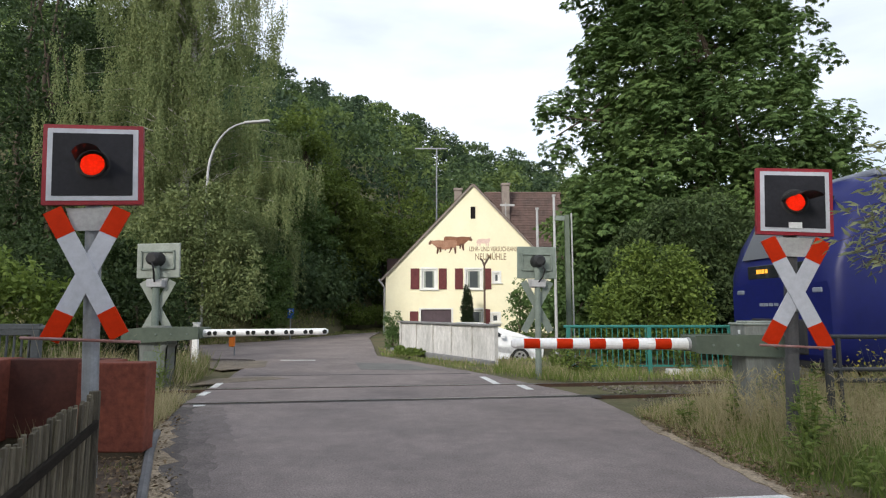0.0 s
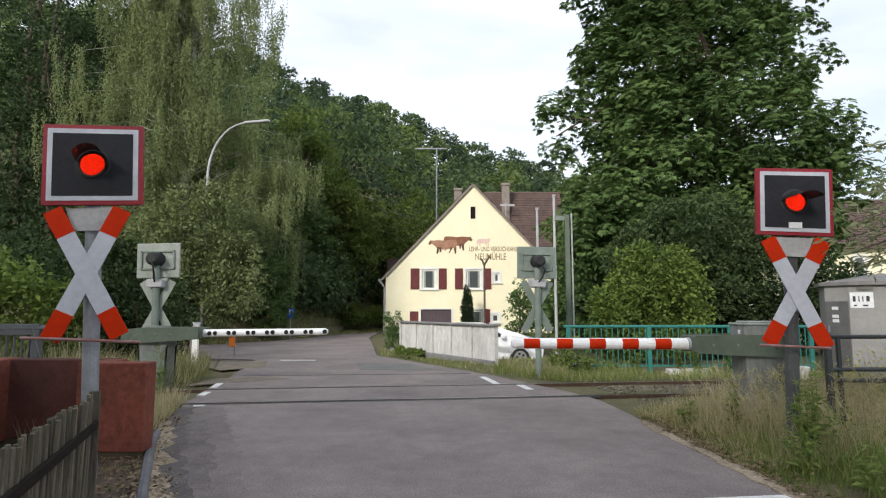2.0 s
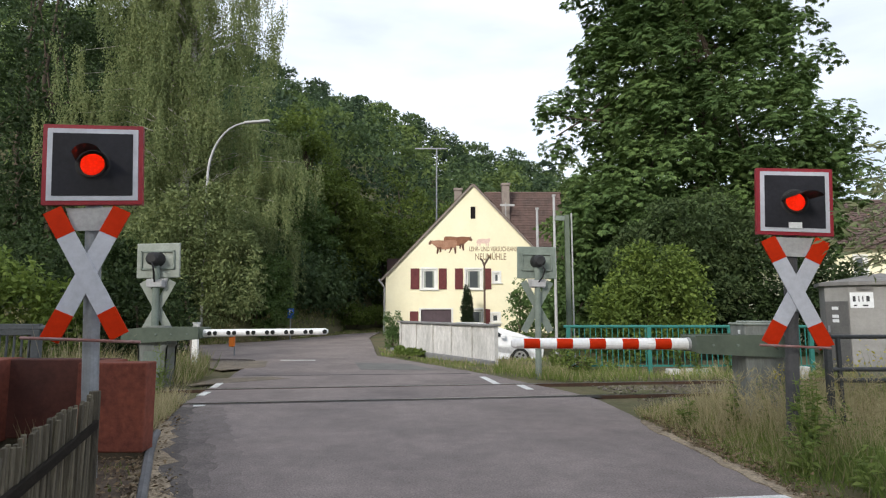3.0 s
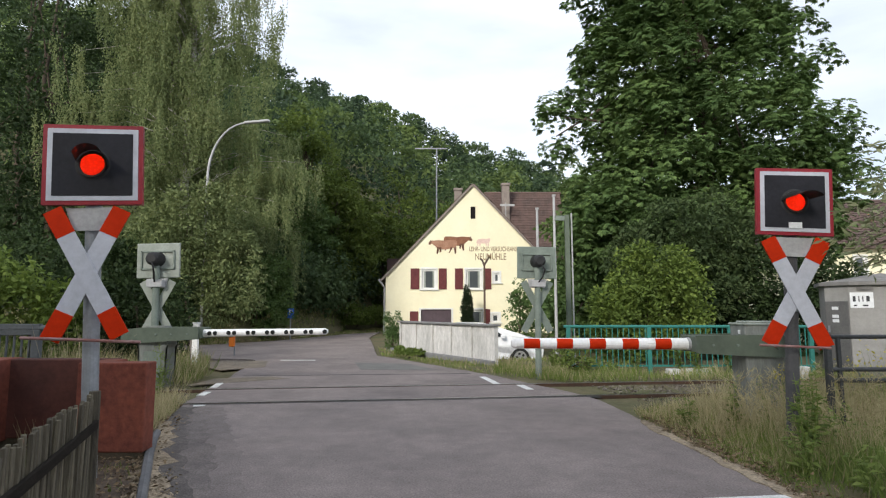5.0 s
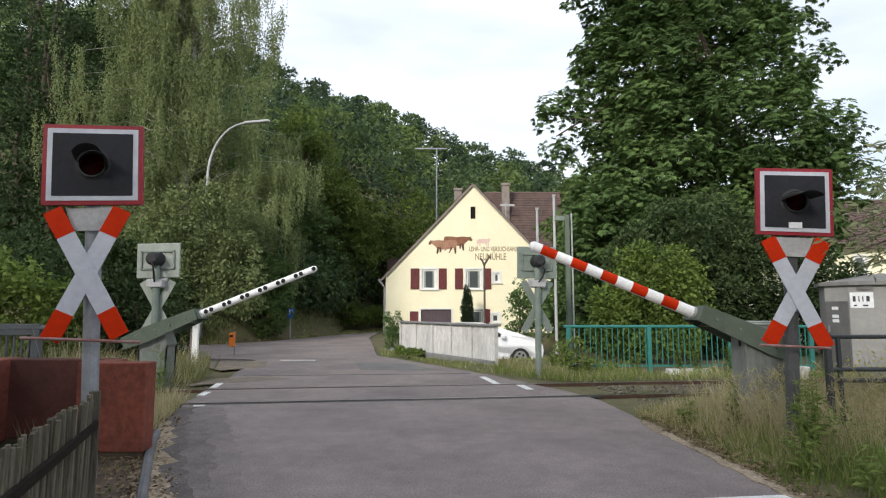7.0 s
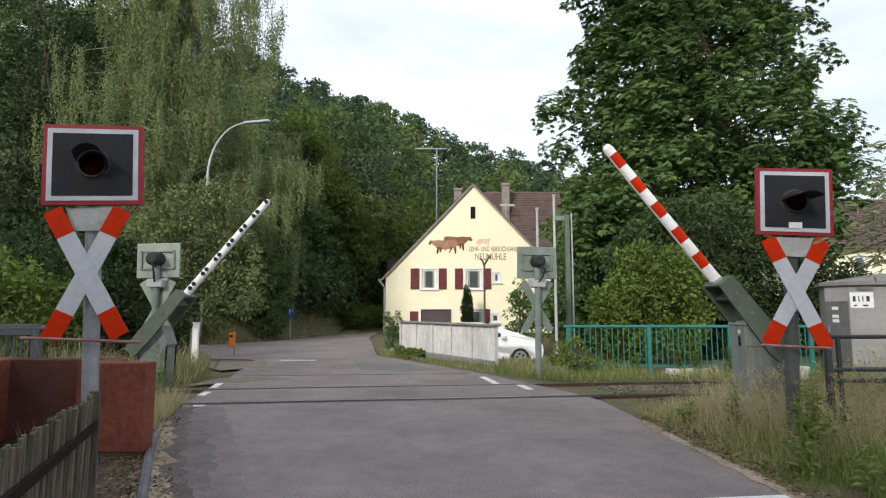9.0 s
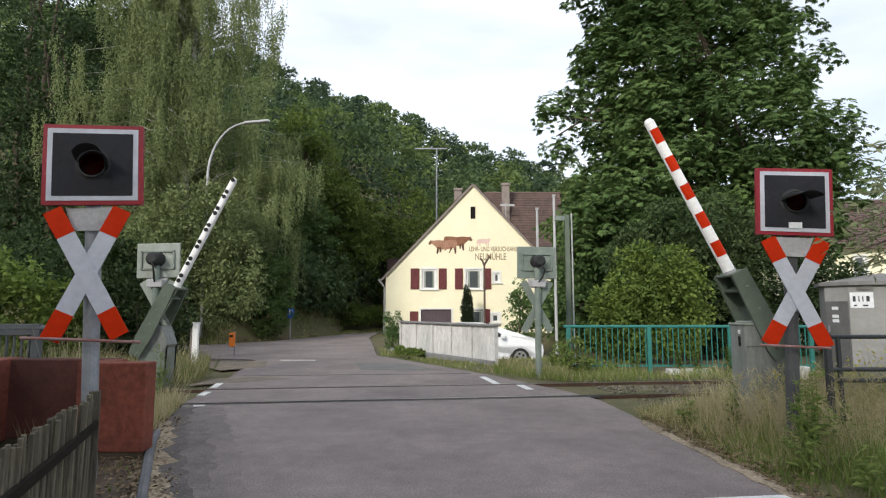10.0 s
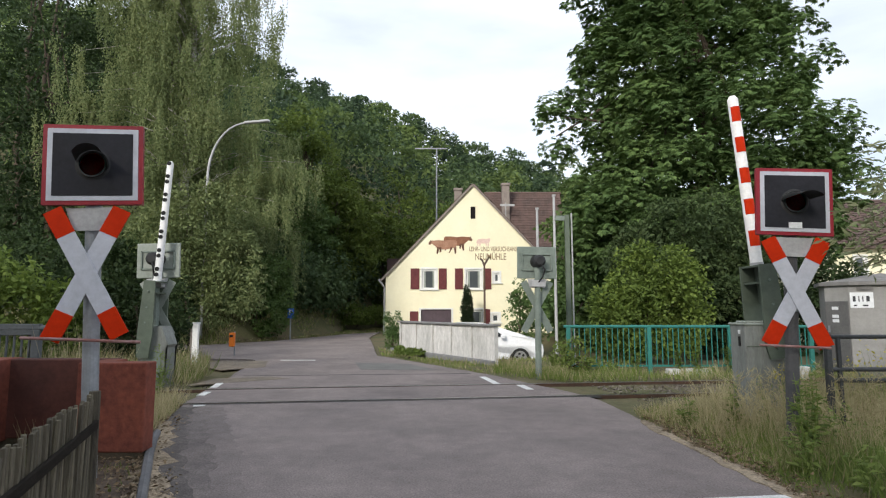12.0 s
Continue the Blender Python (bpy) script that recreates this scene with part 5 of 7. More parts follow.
# ---- switch house and handrail ----
def switch_house():
    t = thing("switch_house", pose(8.6, 12.7, 0.02, 0, 0, -28), "grey concrete railway switch house with a flat roof", "switch house")
    def octo(e, w=2.3, d=1.9, c=0.4):
        return [(-e, c), (-e, d - c), (c, d + e), (w - c, d + e), (w + e, d - c), (w + e, c), (w - c, -e), (c, -e)]
    bm = B()
    prism(bm, octo(0.0), 0.0, 1.9)
    part("body", bm, M_CABINET, t)
    bm = B()
    prism(bm, octo(0.1), 1.9, 1.98)
    eave = [bm.verts.new((x, y, 1.98)) for x, y in octo(0.08)]
    peak = bm.verts.new((1.15, 0.95, 2.2))
    for k in range(8):
        bm.faces.new((eave[k], eave[(k + 1) % 8], peak))
    bm.faces.new(eave[::-1])
    bmesh.ops.recalc_face_normals(bm, faces=bm.faces)
    part("roof", bm, M_CABROOF, t, "dark weathered roof slab")
    bm = B()
    prism(bm, octo(0.03), -0.15, 0.06)
    part("plinth", bm, M_CABROOF, t)
    # door on the chamfered corner
    q = pose(0.2, 0.2, 0, 0, 0, -45)
    bm = B()
    box(bm, (-0.27, -0.03, 0.1), (0.27, 0.0, 1.55), 0.008, q)
    d = part("door", bm, M_CABDOOR, t, "dark grey steel door")
    for z in (1.36, 1.18, 1.08):
        bm = B()
        box(bm, (-0.1, -0.036, z), (0.05, -0.03, z + 0.07), 0, q)
        part("sticker", bm, M_SIGN, d, "small white sticker")
    bm = B()
    box(bm, (-0.2, -0.07, 0.85), (-0.17, -0.03, 1.0), 0.004, q)
    part("handle", bm, M_GALV, d)
    for x in (0.55, 1.2):
        bm = B()
        for k in range(3):
            box(bm, (x, -0.02 - 0.004 * k, 1.78 + 0.03 * k), (x + 0.3, 0.0, 1.8 + 0.03 * k))
        part("vent", bm, M_CABROOF, t, "dark louvred vent")
    bm = B()
    box(bm, (0.42, -0.014, 1.4), (0.84, 0.0, 1.74), 0.003)
    s = part("sign", bm, M_SIGN, t, "white sign with dark bars")
    for x, w, z, h in ((0.47, 0.05, 1.54, 0.12), (0.57, 0.02, 1.54, 0.12), (0.64, 0.02, 1.54, 0.12), (0.71, 0.06, 1.54, 0.12), (0.48, 0.06, 1.44, 0.03), (0.64, 0.1, 1.44, 0.03)):
        bm = B()
        box(bm, (x, -0.018, z), (x + w, -0.013, z + h))
        part("sign_bar", bm, M_INK, s)


switch_house()


for x in (7.0, 7.55):
    bm = B()
    box(bm, (x - 0.09, 11.95, -0.1), (x + 0.09, 12.1, 0.2), 0.015)
    tagged(part("marker_stone", bm, M_CONC), "small pale concrete marker stone beside the track", "marker stone", "marker stones")


def handrail():
    t = thing("handrail", pose(4.3, 6.4, -0.05), "dark steel handrail beside the culvert", "handrail")
    for x, h in ((0.0, 1.17), (1.5, 1.17), (3.0, 1.17)):
        bm = B()
        box(bm, (x - 0.03, -0.03, -0.4), (x + 0.03, 0.03, h), 0.006)
        part("post", bm, M_HAND, t)
    for z in (1.14, 0.78, 0.66):
        bm = B()
        cyl(bm, (-0.03, 0, z), (3.03, 0, z), 0.024, seg=10)
        part("rail", bm, M_HAND, t)
    bm = B()
    box(bm, (0.1, -0.02, -0.3), (0.14, 0.02, 1.15), 0.006)
    part("post", bm, M_HAND, t)


handrail()
bm = B()
for k in range(5):
    box(bm, (4.15 + 0.42 * k, 6.05 + 0.02 * k, -0.2), (4.55 + 0.42 * k, 6.3 + 0.02 * k, 0.03 - 0.012 * (k % 2)), 0.03)
tagged(part("culvert_coping", bm, M_MOSS), "dark mossy stone coping of a culvert", "stone coping")


# ---- red wall, zinc railing, paling fence, kerb ----
def red_wall():
    t = thing("red_wall", pose(0, 5.5, -0.05), "low oxide-red painted wall with a mossy base", "wall")
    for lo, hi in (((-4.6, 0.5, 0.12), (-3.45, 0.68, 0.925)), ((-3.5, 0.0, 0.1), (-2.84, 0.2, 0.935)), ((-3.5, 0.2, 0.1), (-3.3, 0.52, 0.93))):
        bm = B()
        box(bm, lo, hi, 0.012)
        # the recessed block gets its shade from the darker red
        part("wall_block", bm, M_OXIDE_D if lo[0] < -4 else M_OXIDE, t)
    bm = B()
    box(bm, (-5.3, -1.2, 0.1), (-4.52, 0.7, 0.93), 0.012)
    part("pier", bm, M_OXIDE, t)
    bm = B()
    box(bm, (-4.9, 0.52, -0.2), (-3.4, 0.68, 0.13), 0.02)
    box(bm, (-3.48, 0.02, -0.2), (-2.86, 0.18, 0.11), 0.02)
    part("footing", bm, M_MOSS, t, "dark mossy footing")


red_wall()
zr = railing("bridge_railing", pose(-7.6, 6.5, 0.2), 2.98, 2, 0.98, M_RAILG, "grey zinc bridge railing with close bars", 0.085, 0.12)
bm = B()
box(bm, (-0.05, -0.03, 0.9), (3.02, 0.03, 1.03), 0.008)
part("top_board", bm, M_RAILG, zr, "broad grey top board")


def paling_fence():
    a, b = Vector((-1.72, 1.9, 0)), Vector((-2.62, 4.33, 0))
    d = b - a
    t = thing("paling_fence", pose(a.x, a.y, -0.05, 0, 0, math.degrees(math.atan2(d.y, d.x))), "weathered grey split-pale fence with a dark strip", "fence")
    rnd = random.Random(5)
    L, n = d.length, 62
    for k in range(n):
        x = L * k / n
        w, h = rnd.uniform(0.026, 0.04), 0.81 + rnd.uniform(-0.025, 0.02)
        bm = B()
        m = pose(x, rnd.uniform(-0.008, 0.008), 0, rnd.uniform(-1.5, 1.5), rnd.uniform(-2, 2), rnd.uniform(-15, 15))
        box(bm, (-w / 2, -0.011, 0), (w / 2, 0.011, h), 0.004, m)
        part("pale", bm, M_WOODF, t)
    for z in (0.56, 0.16):
        bm = B()
        box(bm, (0, 0.015, z), (L, 0.045, z + 0.05), 0.004)
        part("rail", bm, M_WOODF, t)
    # dark strip along the front of the pales
    bm = B()
    box(bm, (0, -0.045, 0.56), (L, -0.018, 0.625), 0.006)
    part("front_strip", bm, M_DARK_STRIP, t, "dark front strip")
    bm = B()
    cyl(bm, (L + 0.04, 0.0, -0.2), (L + 0.04, 0.0, 0.83), 0.045, 0.04, 10)
    part("post", bm, M_WOODF, t)


paling_fence()
bm = B()
tube(bm, [(-1.5, -3, -0.02), (-1.85, 2.0, -0.01), (-2.15, 4.18, 0.0), (-2.82, 5.6, 0.02), (-3.08, 6.2, 0.03), (-3.22, 6.55, 0.01)], 0.042, 0.042, 8)
tagged(part("kerb", bm, M_KERB), "grey rounded kerb along the gravel edge", "kerb", kind="structure")


def gravel():
    rng = np.random.default_rng(4)
    n = 5200
    k = rng.uniform(0, 1, n)
    y = np.where(rng.uniform(size=n) < 0.55, rng.uniform(2.2, 6.4, n), rng.uniform(3.8, 7.4, n))
    left = np.arange(n) < n * 0.6
    xl = np.interp(y, [2, 4.3, 5.6, 6.6], [-1.6, -2.1, -2.76, -3.2])
    xr = np.interp(y, [3, 4.4, 6.1, 7.4], [2.64, 2.62, 2.52, 2.5])
    x = np.where(left, xl + rng.normal(-0.04, 0.09, n), xr + np.abs(rng.normal(0.02, 0.09, n)) - 0.05)
    c = np.stack([x, y, np.full(n, -0.01) + np.where(np.abs(x) < 2.4, 0.01, 0.0)], -1)
    s = rng.uniform(0.006, 0.022, (n, 1))
    d = unit(rng.normal(size=(n, 3)))
    u = unit(np.cross(d, rng.normal(size=(n, 3))))
    w = np.cross(d, u)
    q = [np.stack([c + w * s * 0.8, c + d * s, c + (d + u) * s * 0.7, c + u * s], 1), np.stack([c + w * s * 0.8, c + u * s, c + (u - d) * s * 0.7, c - d * s], 1), np.stack([c + w * s * 0.8, c - d * s, c - (d + u) * s * 0.7, c - u * s], 1), np.stack([c + w * s * 0.8, c - u * s, c + (d - u) * s * 0.7, c + d * s], 1)]
    tagged(quads("gravel", np.concatenate(q), M_GRAVEL), "pale dry gravel along the road edges", "gravel", kind="stuff")
    # ragged sandy edges
    rnd = random.Random(9)
    for side in (0, 1):
        bm, old = B(), None
        for k in range(40):
            y = 1.6 + 0.145 * k
            if side == 0:
                a = float(np.interp(y, [1.5, 4.2, 5.7, 7.4], [-1.8, -2.22, -2.88, -3.6]))
                b = float(np.interp(y, [1.5, 4.3, 5.6, 7.4], [-1.5, -2.03, -2.7, -3.42])) + rnd.uniform(-0.05, 0.05) + (rnd.uniform(0.05, 0.16) if rnd.random() < 0.22 else 0)
            else:
                a = float(np.interp(y, [1.5, 4.4, 6.1, 7.4], [2.62, 2.6, 2.5, 2.47])) - rnd.uniform(0.0, 0.07)
                b = float(np.interp(y, [1.5, 4.4, 6.1, 7.4], [2.74, 2.69, 2.58, 2.52])) + rnd.uniform(-0.06, 0.07)
            row = [bm.verts.new((a, y, -0.06)), bm.verts.new((a, y, 0.007)), bm.verts.new((b, y, 0.007)), bm.verts.new((b, y, -0.06))]
            if old:
                for j in range(3):
                    bm.faces.new((old[j], old[j + 1], row[j + 1], row[j]))
            old = row
        bmesh.ops.recalc_face_normals(bm, faces=bm.faces)
        tagged(part("gravel_strip", bm, M_GRAVEL), "pale sandy gravel strip at the road edge", "gravel", kind="structure")


def litter():
    """Dead leaves and straw lying along the road edges and before the red wall."""
    rng = np.random.default_rng(15)
    n = 2600
    y = rng.uniform(3.4, 7.6, n)
    x = np.where(np.arange(n) < 1300, np.interp(y, [3.4, 4.3, 5.7, 7.6], [-2.15, -2.35, -2.95, -3.5]) + rng.normal(-0.12, 0.16, n), np.interp(y, [3.4, 6.1, 7.6], [2.74, 2.66, 2.62]) + np.abs(rng.normal(0, 0.22, n)) - 0.06)
    c = np.stack([x, y, np.full(n, 0.012)], -1)
    a = rng.uniform(0, 6.28, n)
    al = np.stack([np.cos(a), np.sin(a), rng.uniform(-0.1, 0.35, n)], -1)
    sz = rng.uniform(0.015, 0.06, n)
    tagged(quads("leaf_litter", kites(c, al, unit(rng.normal(size=(n, 3)) * 0.4 + np.array([0, 0, 1.0])), sz, sz * rng.uniform(0.15, 0.7, n)), L_LITTER), "brown dead leaves and straw on the road edges", "leaf litter", kind="stuff")


gravel()
litter()


# ---- posts, lamps, signs ----
def guide_post():
    t = thing("guide_post", pose(-6.02, 13.9, -0.03), "white guide post with a dark side at the road edge", "guide post")
    bm = B()
    box(bm, (-0.07, -0.05, -0.1), (0.07, 0.05, 1.06), 0.012)
    part("post", bm, M_BOOM, t)
    bm = B()
    box(bm, (-0.085, -0.06, 1.06), (0.085, 0.06, 1.1), 0.008)
    part("cap", bm, M_SIGN, t)
    bm = B()
    box(bm, (-0.12, -0.03, -0.1), (-0.085, 0.03, 0.95), 0.006)
    part("stake", bm, M_BRICK, t)


guide_post()


def litter_bin():
    t = thing("litter_bin", pose(-6.36, 17.3, -0.03), "orange plastic litter bin on a thin post", "litter bin")
    bm = B()
    cyl(bm, (0.05, 0.02, -0.1), (0.05, 0.02, 0.75), 0.022, seg=8)
    part("post", bm, M_GALV, t)
    bm = B()
    box(bm, (-0.065, -0.17, 0.3), (0.085, -0.01, 0.72), 0.025)
    part("bin", bm, M_ORANGE, t)
    bm = B()
    box(bm, (-0.045, -0.178, 0.58), (0.065, -0.168, 0.65))
    part("bin_slot", bm, M_DOT, t)


litter_bin()


def parking_sign():
    t = thing("parking_sign", pose(-7.05, 26.3, 0.12), "small blue parking sign on a steel post", "road sign")
    bm = B()
    cyl(bm, (0, 0.03, -0.4), (0, 0.03, 1.3), 0.03, seg=8)
    part("post", bm, M_GALV, t)
    bm = B()
    box(bm, (-0.15, -0.01, 0.85), (0.15, 0.01, 1.3), 0.003)
    p = part("plate", bm, M_BLUE, t)
    bm = B()
    box(bm, (-0.07, -0.016, 1.0), (-0.03, -0.01, 1.24))
    box(bm, (-0.03, -0.016, 1.2), (0.05, -0.01, 1.24))
    box(bm, (-0.03, -0.016, 1.1), (0.05, -0.01, 1.14))
    box(bm, (0.05, -0.016, 1.1), (0.08, -0.01, 1.24))
    part("letter_p", bm, M_SIGN, p)


parking_sign()


def street_lamp():
    t = thing("street_lamp", pose(-10.15, 23.9, 0.1), "tall pale steel street lamp with a curved arm", "street lamp")
    bm = B()
    tube(bm, [(0, 0, -0.3), (0, 0, 4), (0, 0, 7.0)] + [(1.62 * (1 - math.cos(0.155 * k)), 0, 7.0 + 2.36 * math.sin(0.155 * k)) for k in range(1, 11)], 0.06, 0.035, 10)
    part("mast", bm, M_PLATE, t)
    bm = B()
    box(bm, (0, -0.1, -0.05), (1.1, 0.1, 0.05), 0.03, pose(1.5, 0, 9.36, 0, -5, 0))
    part("lamp_head", bm, M_PLATE, t)


street_lamp()


def masts():
    t = thing("signal_mast", pose(3.1, 14, 0), "grey-green steel mast with a short cross arm", "mast")
    bm = B()
    box(bm, (-0.055, -0.055, -0.2), (0.055, 0.055, 3.74), 0.008)
    part("mast", bm, M_ARM, t)
    bm = B()
    box(bm, (-0.3, -0.03, 3.6), (-0.055, 0.03, 3.72), 0.006)
    part("cross_arm", bm, M_SAGE, t)
    t = thing("thin_mast", pose(3.24, 14.1, 0), "thin pale steel mast", "mast", "thin masts")
    bm = B()
    cyl(bm, (0, 0, -0.2), (0, 0, 3.8), 0.022, seg=8)
    part("mast", bm, M_PLATE, t)
    for x, y, h in ((3.98, 20, 5.42), (3.42, 20.3, 5.0)):
        t = thing("thin_mast", pose(x, y, 0), "thin pale steel mast", "mast", "thin masts")
        bm = B()
        cyl(bm, (0, 0, -0.2), (0, 0, h), 0.055, 0.045, seg=8)
        part("mast", bm, M_PLATE, t)
        bm = B()
        cyl(bm, (0, 0, h), (0, 0, h + 0.06), 0.07, seg=8)
        part("cap", bm, M_PLATE, t)
    t = thing("forked_post", pose(2.2, 30, 0), "brown wooden post with a forked top", "post")
    bm = B()
    tube(bm, [(0, 0, -0.2), (0, 0, 2), (0, 0, 3.85)], 0.06, 0.05, 8)
    part("post", bm, M_POLE, t)
    for q in ((-0.2, 4.06), (0.24, 4.12)):
        bm = B()
        tube(bm, [(0, 0, 3.7), (q[0] * 0.5, 0, 3.95), (q[0], 0, q[1])], 0.055, 0.05, 8)
        part("fork", bm, M_POLE, t)
    t = thing("overhead_line_pole", pose(-0.5, 43.5, 0), "tall thin pole with a long cross arm", "pole")
    bm = B()
    tube(bm, [(0, 0, 0), (0, 0, 7), (0, 0, 14.0)], 0.08, 0.05, 8)
    part("pole", bm, M_GALV, t)
    bm = B()
    box(bm, (-1.7, -0.03, 13.93), (0.75, 0.03, 14.02))
    part("cross_arm", bm, M_GALV, t)


masts()


# ---- the train ----
def train():
    """A blue railcar, origin at its rear end on the rail head, x forward along the track."""
    t = thing("train", TRACK @ pose(6.0, 0, 0), "dark blue regional railcar leaving the crossing", "train")
    # sections from the sloping rear nose to the straight body
    secs = ((0.0, 0.62, 1.95, 0.9), (0.08, 0.5, 2.3, 0.96), (0.3, 0.45, 2.9, 1.0), (0.58, 0.42, 3.4, 1.0), (0.85, 0.4, 3.68, 1.0), (1.2, 0.4, 3.8, 1.0), (24, 0.4, 3.8, 1.0))
    bm = B()
    rings = []
    for x, z0, z1, k in secs:
        w = 1.4 * k
        out = [(-w * 0.93, z0), (-w, z0 + 0.25), (-w, min(2.3, z1 - 0.25)), (-w * 0.965, z1 - 0.35 * min(1, (z1 - 1.5) / 2)), (-w * 0.8, z1 - 0.1), (-w * 0.45, z1), (w * 0.45, z1), (w * 0.8, z1 - 0.1), (w * 0.965, z1 - 0.35 * min(1, (z1 - 1.5) / 2)), (w, min(2.3, z1 - 0.25)), (w, z0 + 0.25), (w * 0.93, z0)]
        rings.append([bm.verts.new((x, y, z)) for y, z in out])
    for a, b in zip(rings, rings[1:]):
        for k in range(len(a)):
            bm.faces.new((a[k], a[(k + 1) % len(a)], b[(k + 1) % len(a)], b[k])).smooth = True
    bm.faces.new(rings[0]), bm.faces.new(rings[-1][::-1])
    bmesh.ops.recalc_face_normals(bm, faces=bm.faces)
    body = part("body", bm, M_TRAIN, t)
    bm = B()
    box(bm, (1.3, -1.0, 3.76), (24, 1.0, 3.9), 0.05)
    part("roof", bm, M_TRAIN_G, t, "grey roof")
    bm = B()
    vs = [bm.verts.new(p) for p in ((0.1, -1.0, 2.35), (0.1, 1.0, 2.35), (0.56, 0.9, 3.36), (0.56, -0.9, 3.36))]
    f = bm.faces.new(vs)
    bmesh.ops.translate(bm, verts=vs, vec=(-0.04, 0, 0.03))
    bmesh.ops.solidify(bm, geom=[f], thickness=-0.03)
    part("windscreen", bm, M_CARG, body, "raked dark windscreen")
    bm = B()
    box(bm, (-0.004, -0.75, 1.98), (0.12, 0.75, 2.24), 0.01)
    part("destination_frame", bm, M_CARG, t)
    bm = B()
    for y0, y1 in ((-0.12, -0.06), (-0.03, 0.04), (0.06, 0.1), (0.12, 0.19)):
        box(bm, (-0.012, y0 + 0.3, 2.08), (-0.005, y1 + 0.3, 2.16))
    part("destination_display", bm, M_LED, t, "amber display")
    for s in (-1, 1):
        bm = B()
        box(bm, (-0.015, s * 1.0 - 0.11, 1.68), (0.03, s * 1.0 + 0.11, 1.77), 0.02)
        part("tail_light", bm, M_TRAIN_G, t)
        bm = B()
        box(bm, (2.9, s * 1.402 - 0.006, 1.75), (22, s * 1.402 + 0.006, 2.75), 0.004)
        part("window_band", bm, M_CARG, t, "dark glazed window band")
        bm = B()
        box(bm, (0.9, s * 1.405 - 0.004, 1.2), (23, s * 1.405 + 0.004, 1.22))
        part("seam", bm, M_TRAIN_K, t)
    bm = B()
    for y0, y1 in ((-0.6, -0.5), (-0.46, -0.36), (-0.33, -0.22), (-0.2, -0.1)):
        box(bm, (-0.012, y0 + 0.55, 1.45), (0.0, y1 + 0.55, 1.51))
    part("lettering_bars", bm, M_TRAIN_G, t)
    bm = B()
    box(bm, (0.1, -1.2, 0.35), (23.8, 1.2, 0.62), 0.05)
    box(bm, (-0.03, -0.72, 0.6), (0.3, 0.72, 1.22), 0.04)
    part("underframe", bm, M_TRAIN_K, t)
    bm = B()
    cyl(bm, (-0.38, 0, 0.84), (0.1, 0, 0.84), 0.13, seg=12)
    box(bm, (-0.5, -0.18, 0.68), (-0.36, 0.18, 1.0), 0.03)
    part("coupler", bm, M_TRAIN_K, t)
    for x in (2.6, 4.4, 19, 21):
        for y in (-0.755, 0.755):
            bm = B()
            cyl(bm, (x, y - 0.06, 0.42), (x, y + 0.06, 0.42), 0.42, seg=24)
            part("wheel", bm, M_RAIL, t)
    return t


TRAIN = train()


# ---- trees and shrubs ----
def weeping_birch():
    rng = np.random.default_rng(21)
    t = thing("birch_tree", pose(-12.6, 27.0, 0.6), "tall weeping silver birch with hanging strands of leaves", "birch tree")
    # limbs arch outward; strands hang from them
    bm = B()
    trunk = [(0, 0, -0.8), (0.15, 0, 4), (-0.1, 0.1, 8), (0.2, 0, 12), (0.1, 0, 18)]
    tube(bm, trunk, 0.3, 0.08, 10)
    tips, starts = [], []
    for k in range(104):
        a = rng.uniform(0, 2 * math.pi)
        z0 = rng.uniform(3.0, 17.5)
        reach = (5.9 - 0.17 * max(0, z0 - 9)) * rng.uniform(0.5, 1.05)
        s = Vector((0.1, 0, z0))
        e = Vector((math.cos(a) * reach, math.sin(a) * reach * 0.5, z0 + rng.uniform(0.6, 2.4)))
        m = s.lerp(e, 0.55) + Vector((0, 0, 0.9))
        tube(bm, [s, s.lerp(m, 0.5) + Vector((0, 0, 0.2)), m, e], 0.045, 0.004, 6)
        tips.append((s, m, e))
    part("trunk", bm, M_BIRCHB, t, "white birch trunk and limbs")
    quad = []
    for s, m, e in tips:
        for tassel in range(8):
            f = rng.uniform(0.3, 1.04) if tassel > 2 else rng.uniform(0.9, 1.05)
            p0 = np.array(s.lerp(m, f / 0.55) if f < 0.55 else m.lerp(e, (f - 0.55) / 0.45)) + rng.normal(size=3) * np.array([0.4, 0.4, 0.25])
            longest = rng.uniform(1.2, 3.6)
            for j in range(13):
                p = p0 + rng.normal(size=3) * np.array([0.15, 0.15, 0.16])
                n = max(4, int(longest * rng.uniform(0.4, 1.0) / 0.09))
                k = np.arange(n)
                q = p + np.stack([np.sin(k * 0.21 + j) * 0.05 + k * rng.uniform(-0.006, 0.008), np.cos(k * 0.17 + j) * 0.05, -k * 0.09], -1) + rng.normal(size=(n, 3)) * 0.03
                al = unit(rng.normal(size=(n, 3)) * 0.45 + np.array([0, 0, -1.0]))
                nm = unit(rng.normal(size=(n, 3)) * 0.8 + np.array([0, -0.5, 0.5]))
                sz = rng.uniform(0.08, 0.14, n)
                quad.append(kites(q, al, nm, sz, sz * 0.55))
    q = np.concatenate(quad)
    q = q[q[:, 0, 2] > 1.3]
    quads("crown", q, L_BIRCH, t)


weeping_birch()

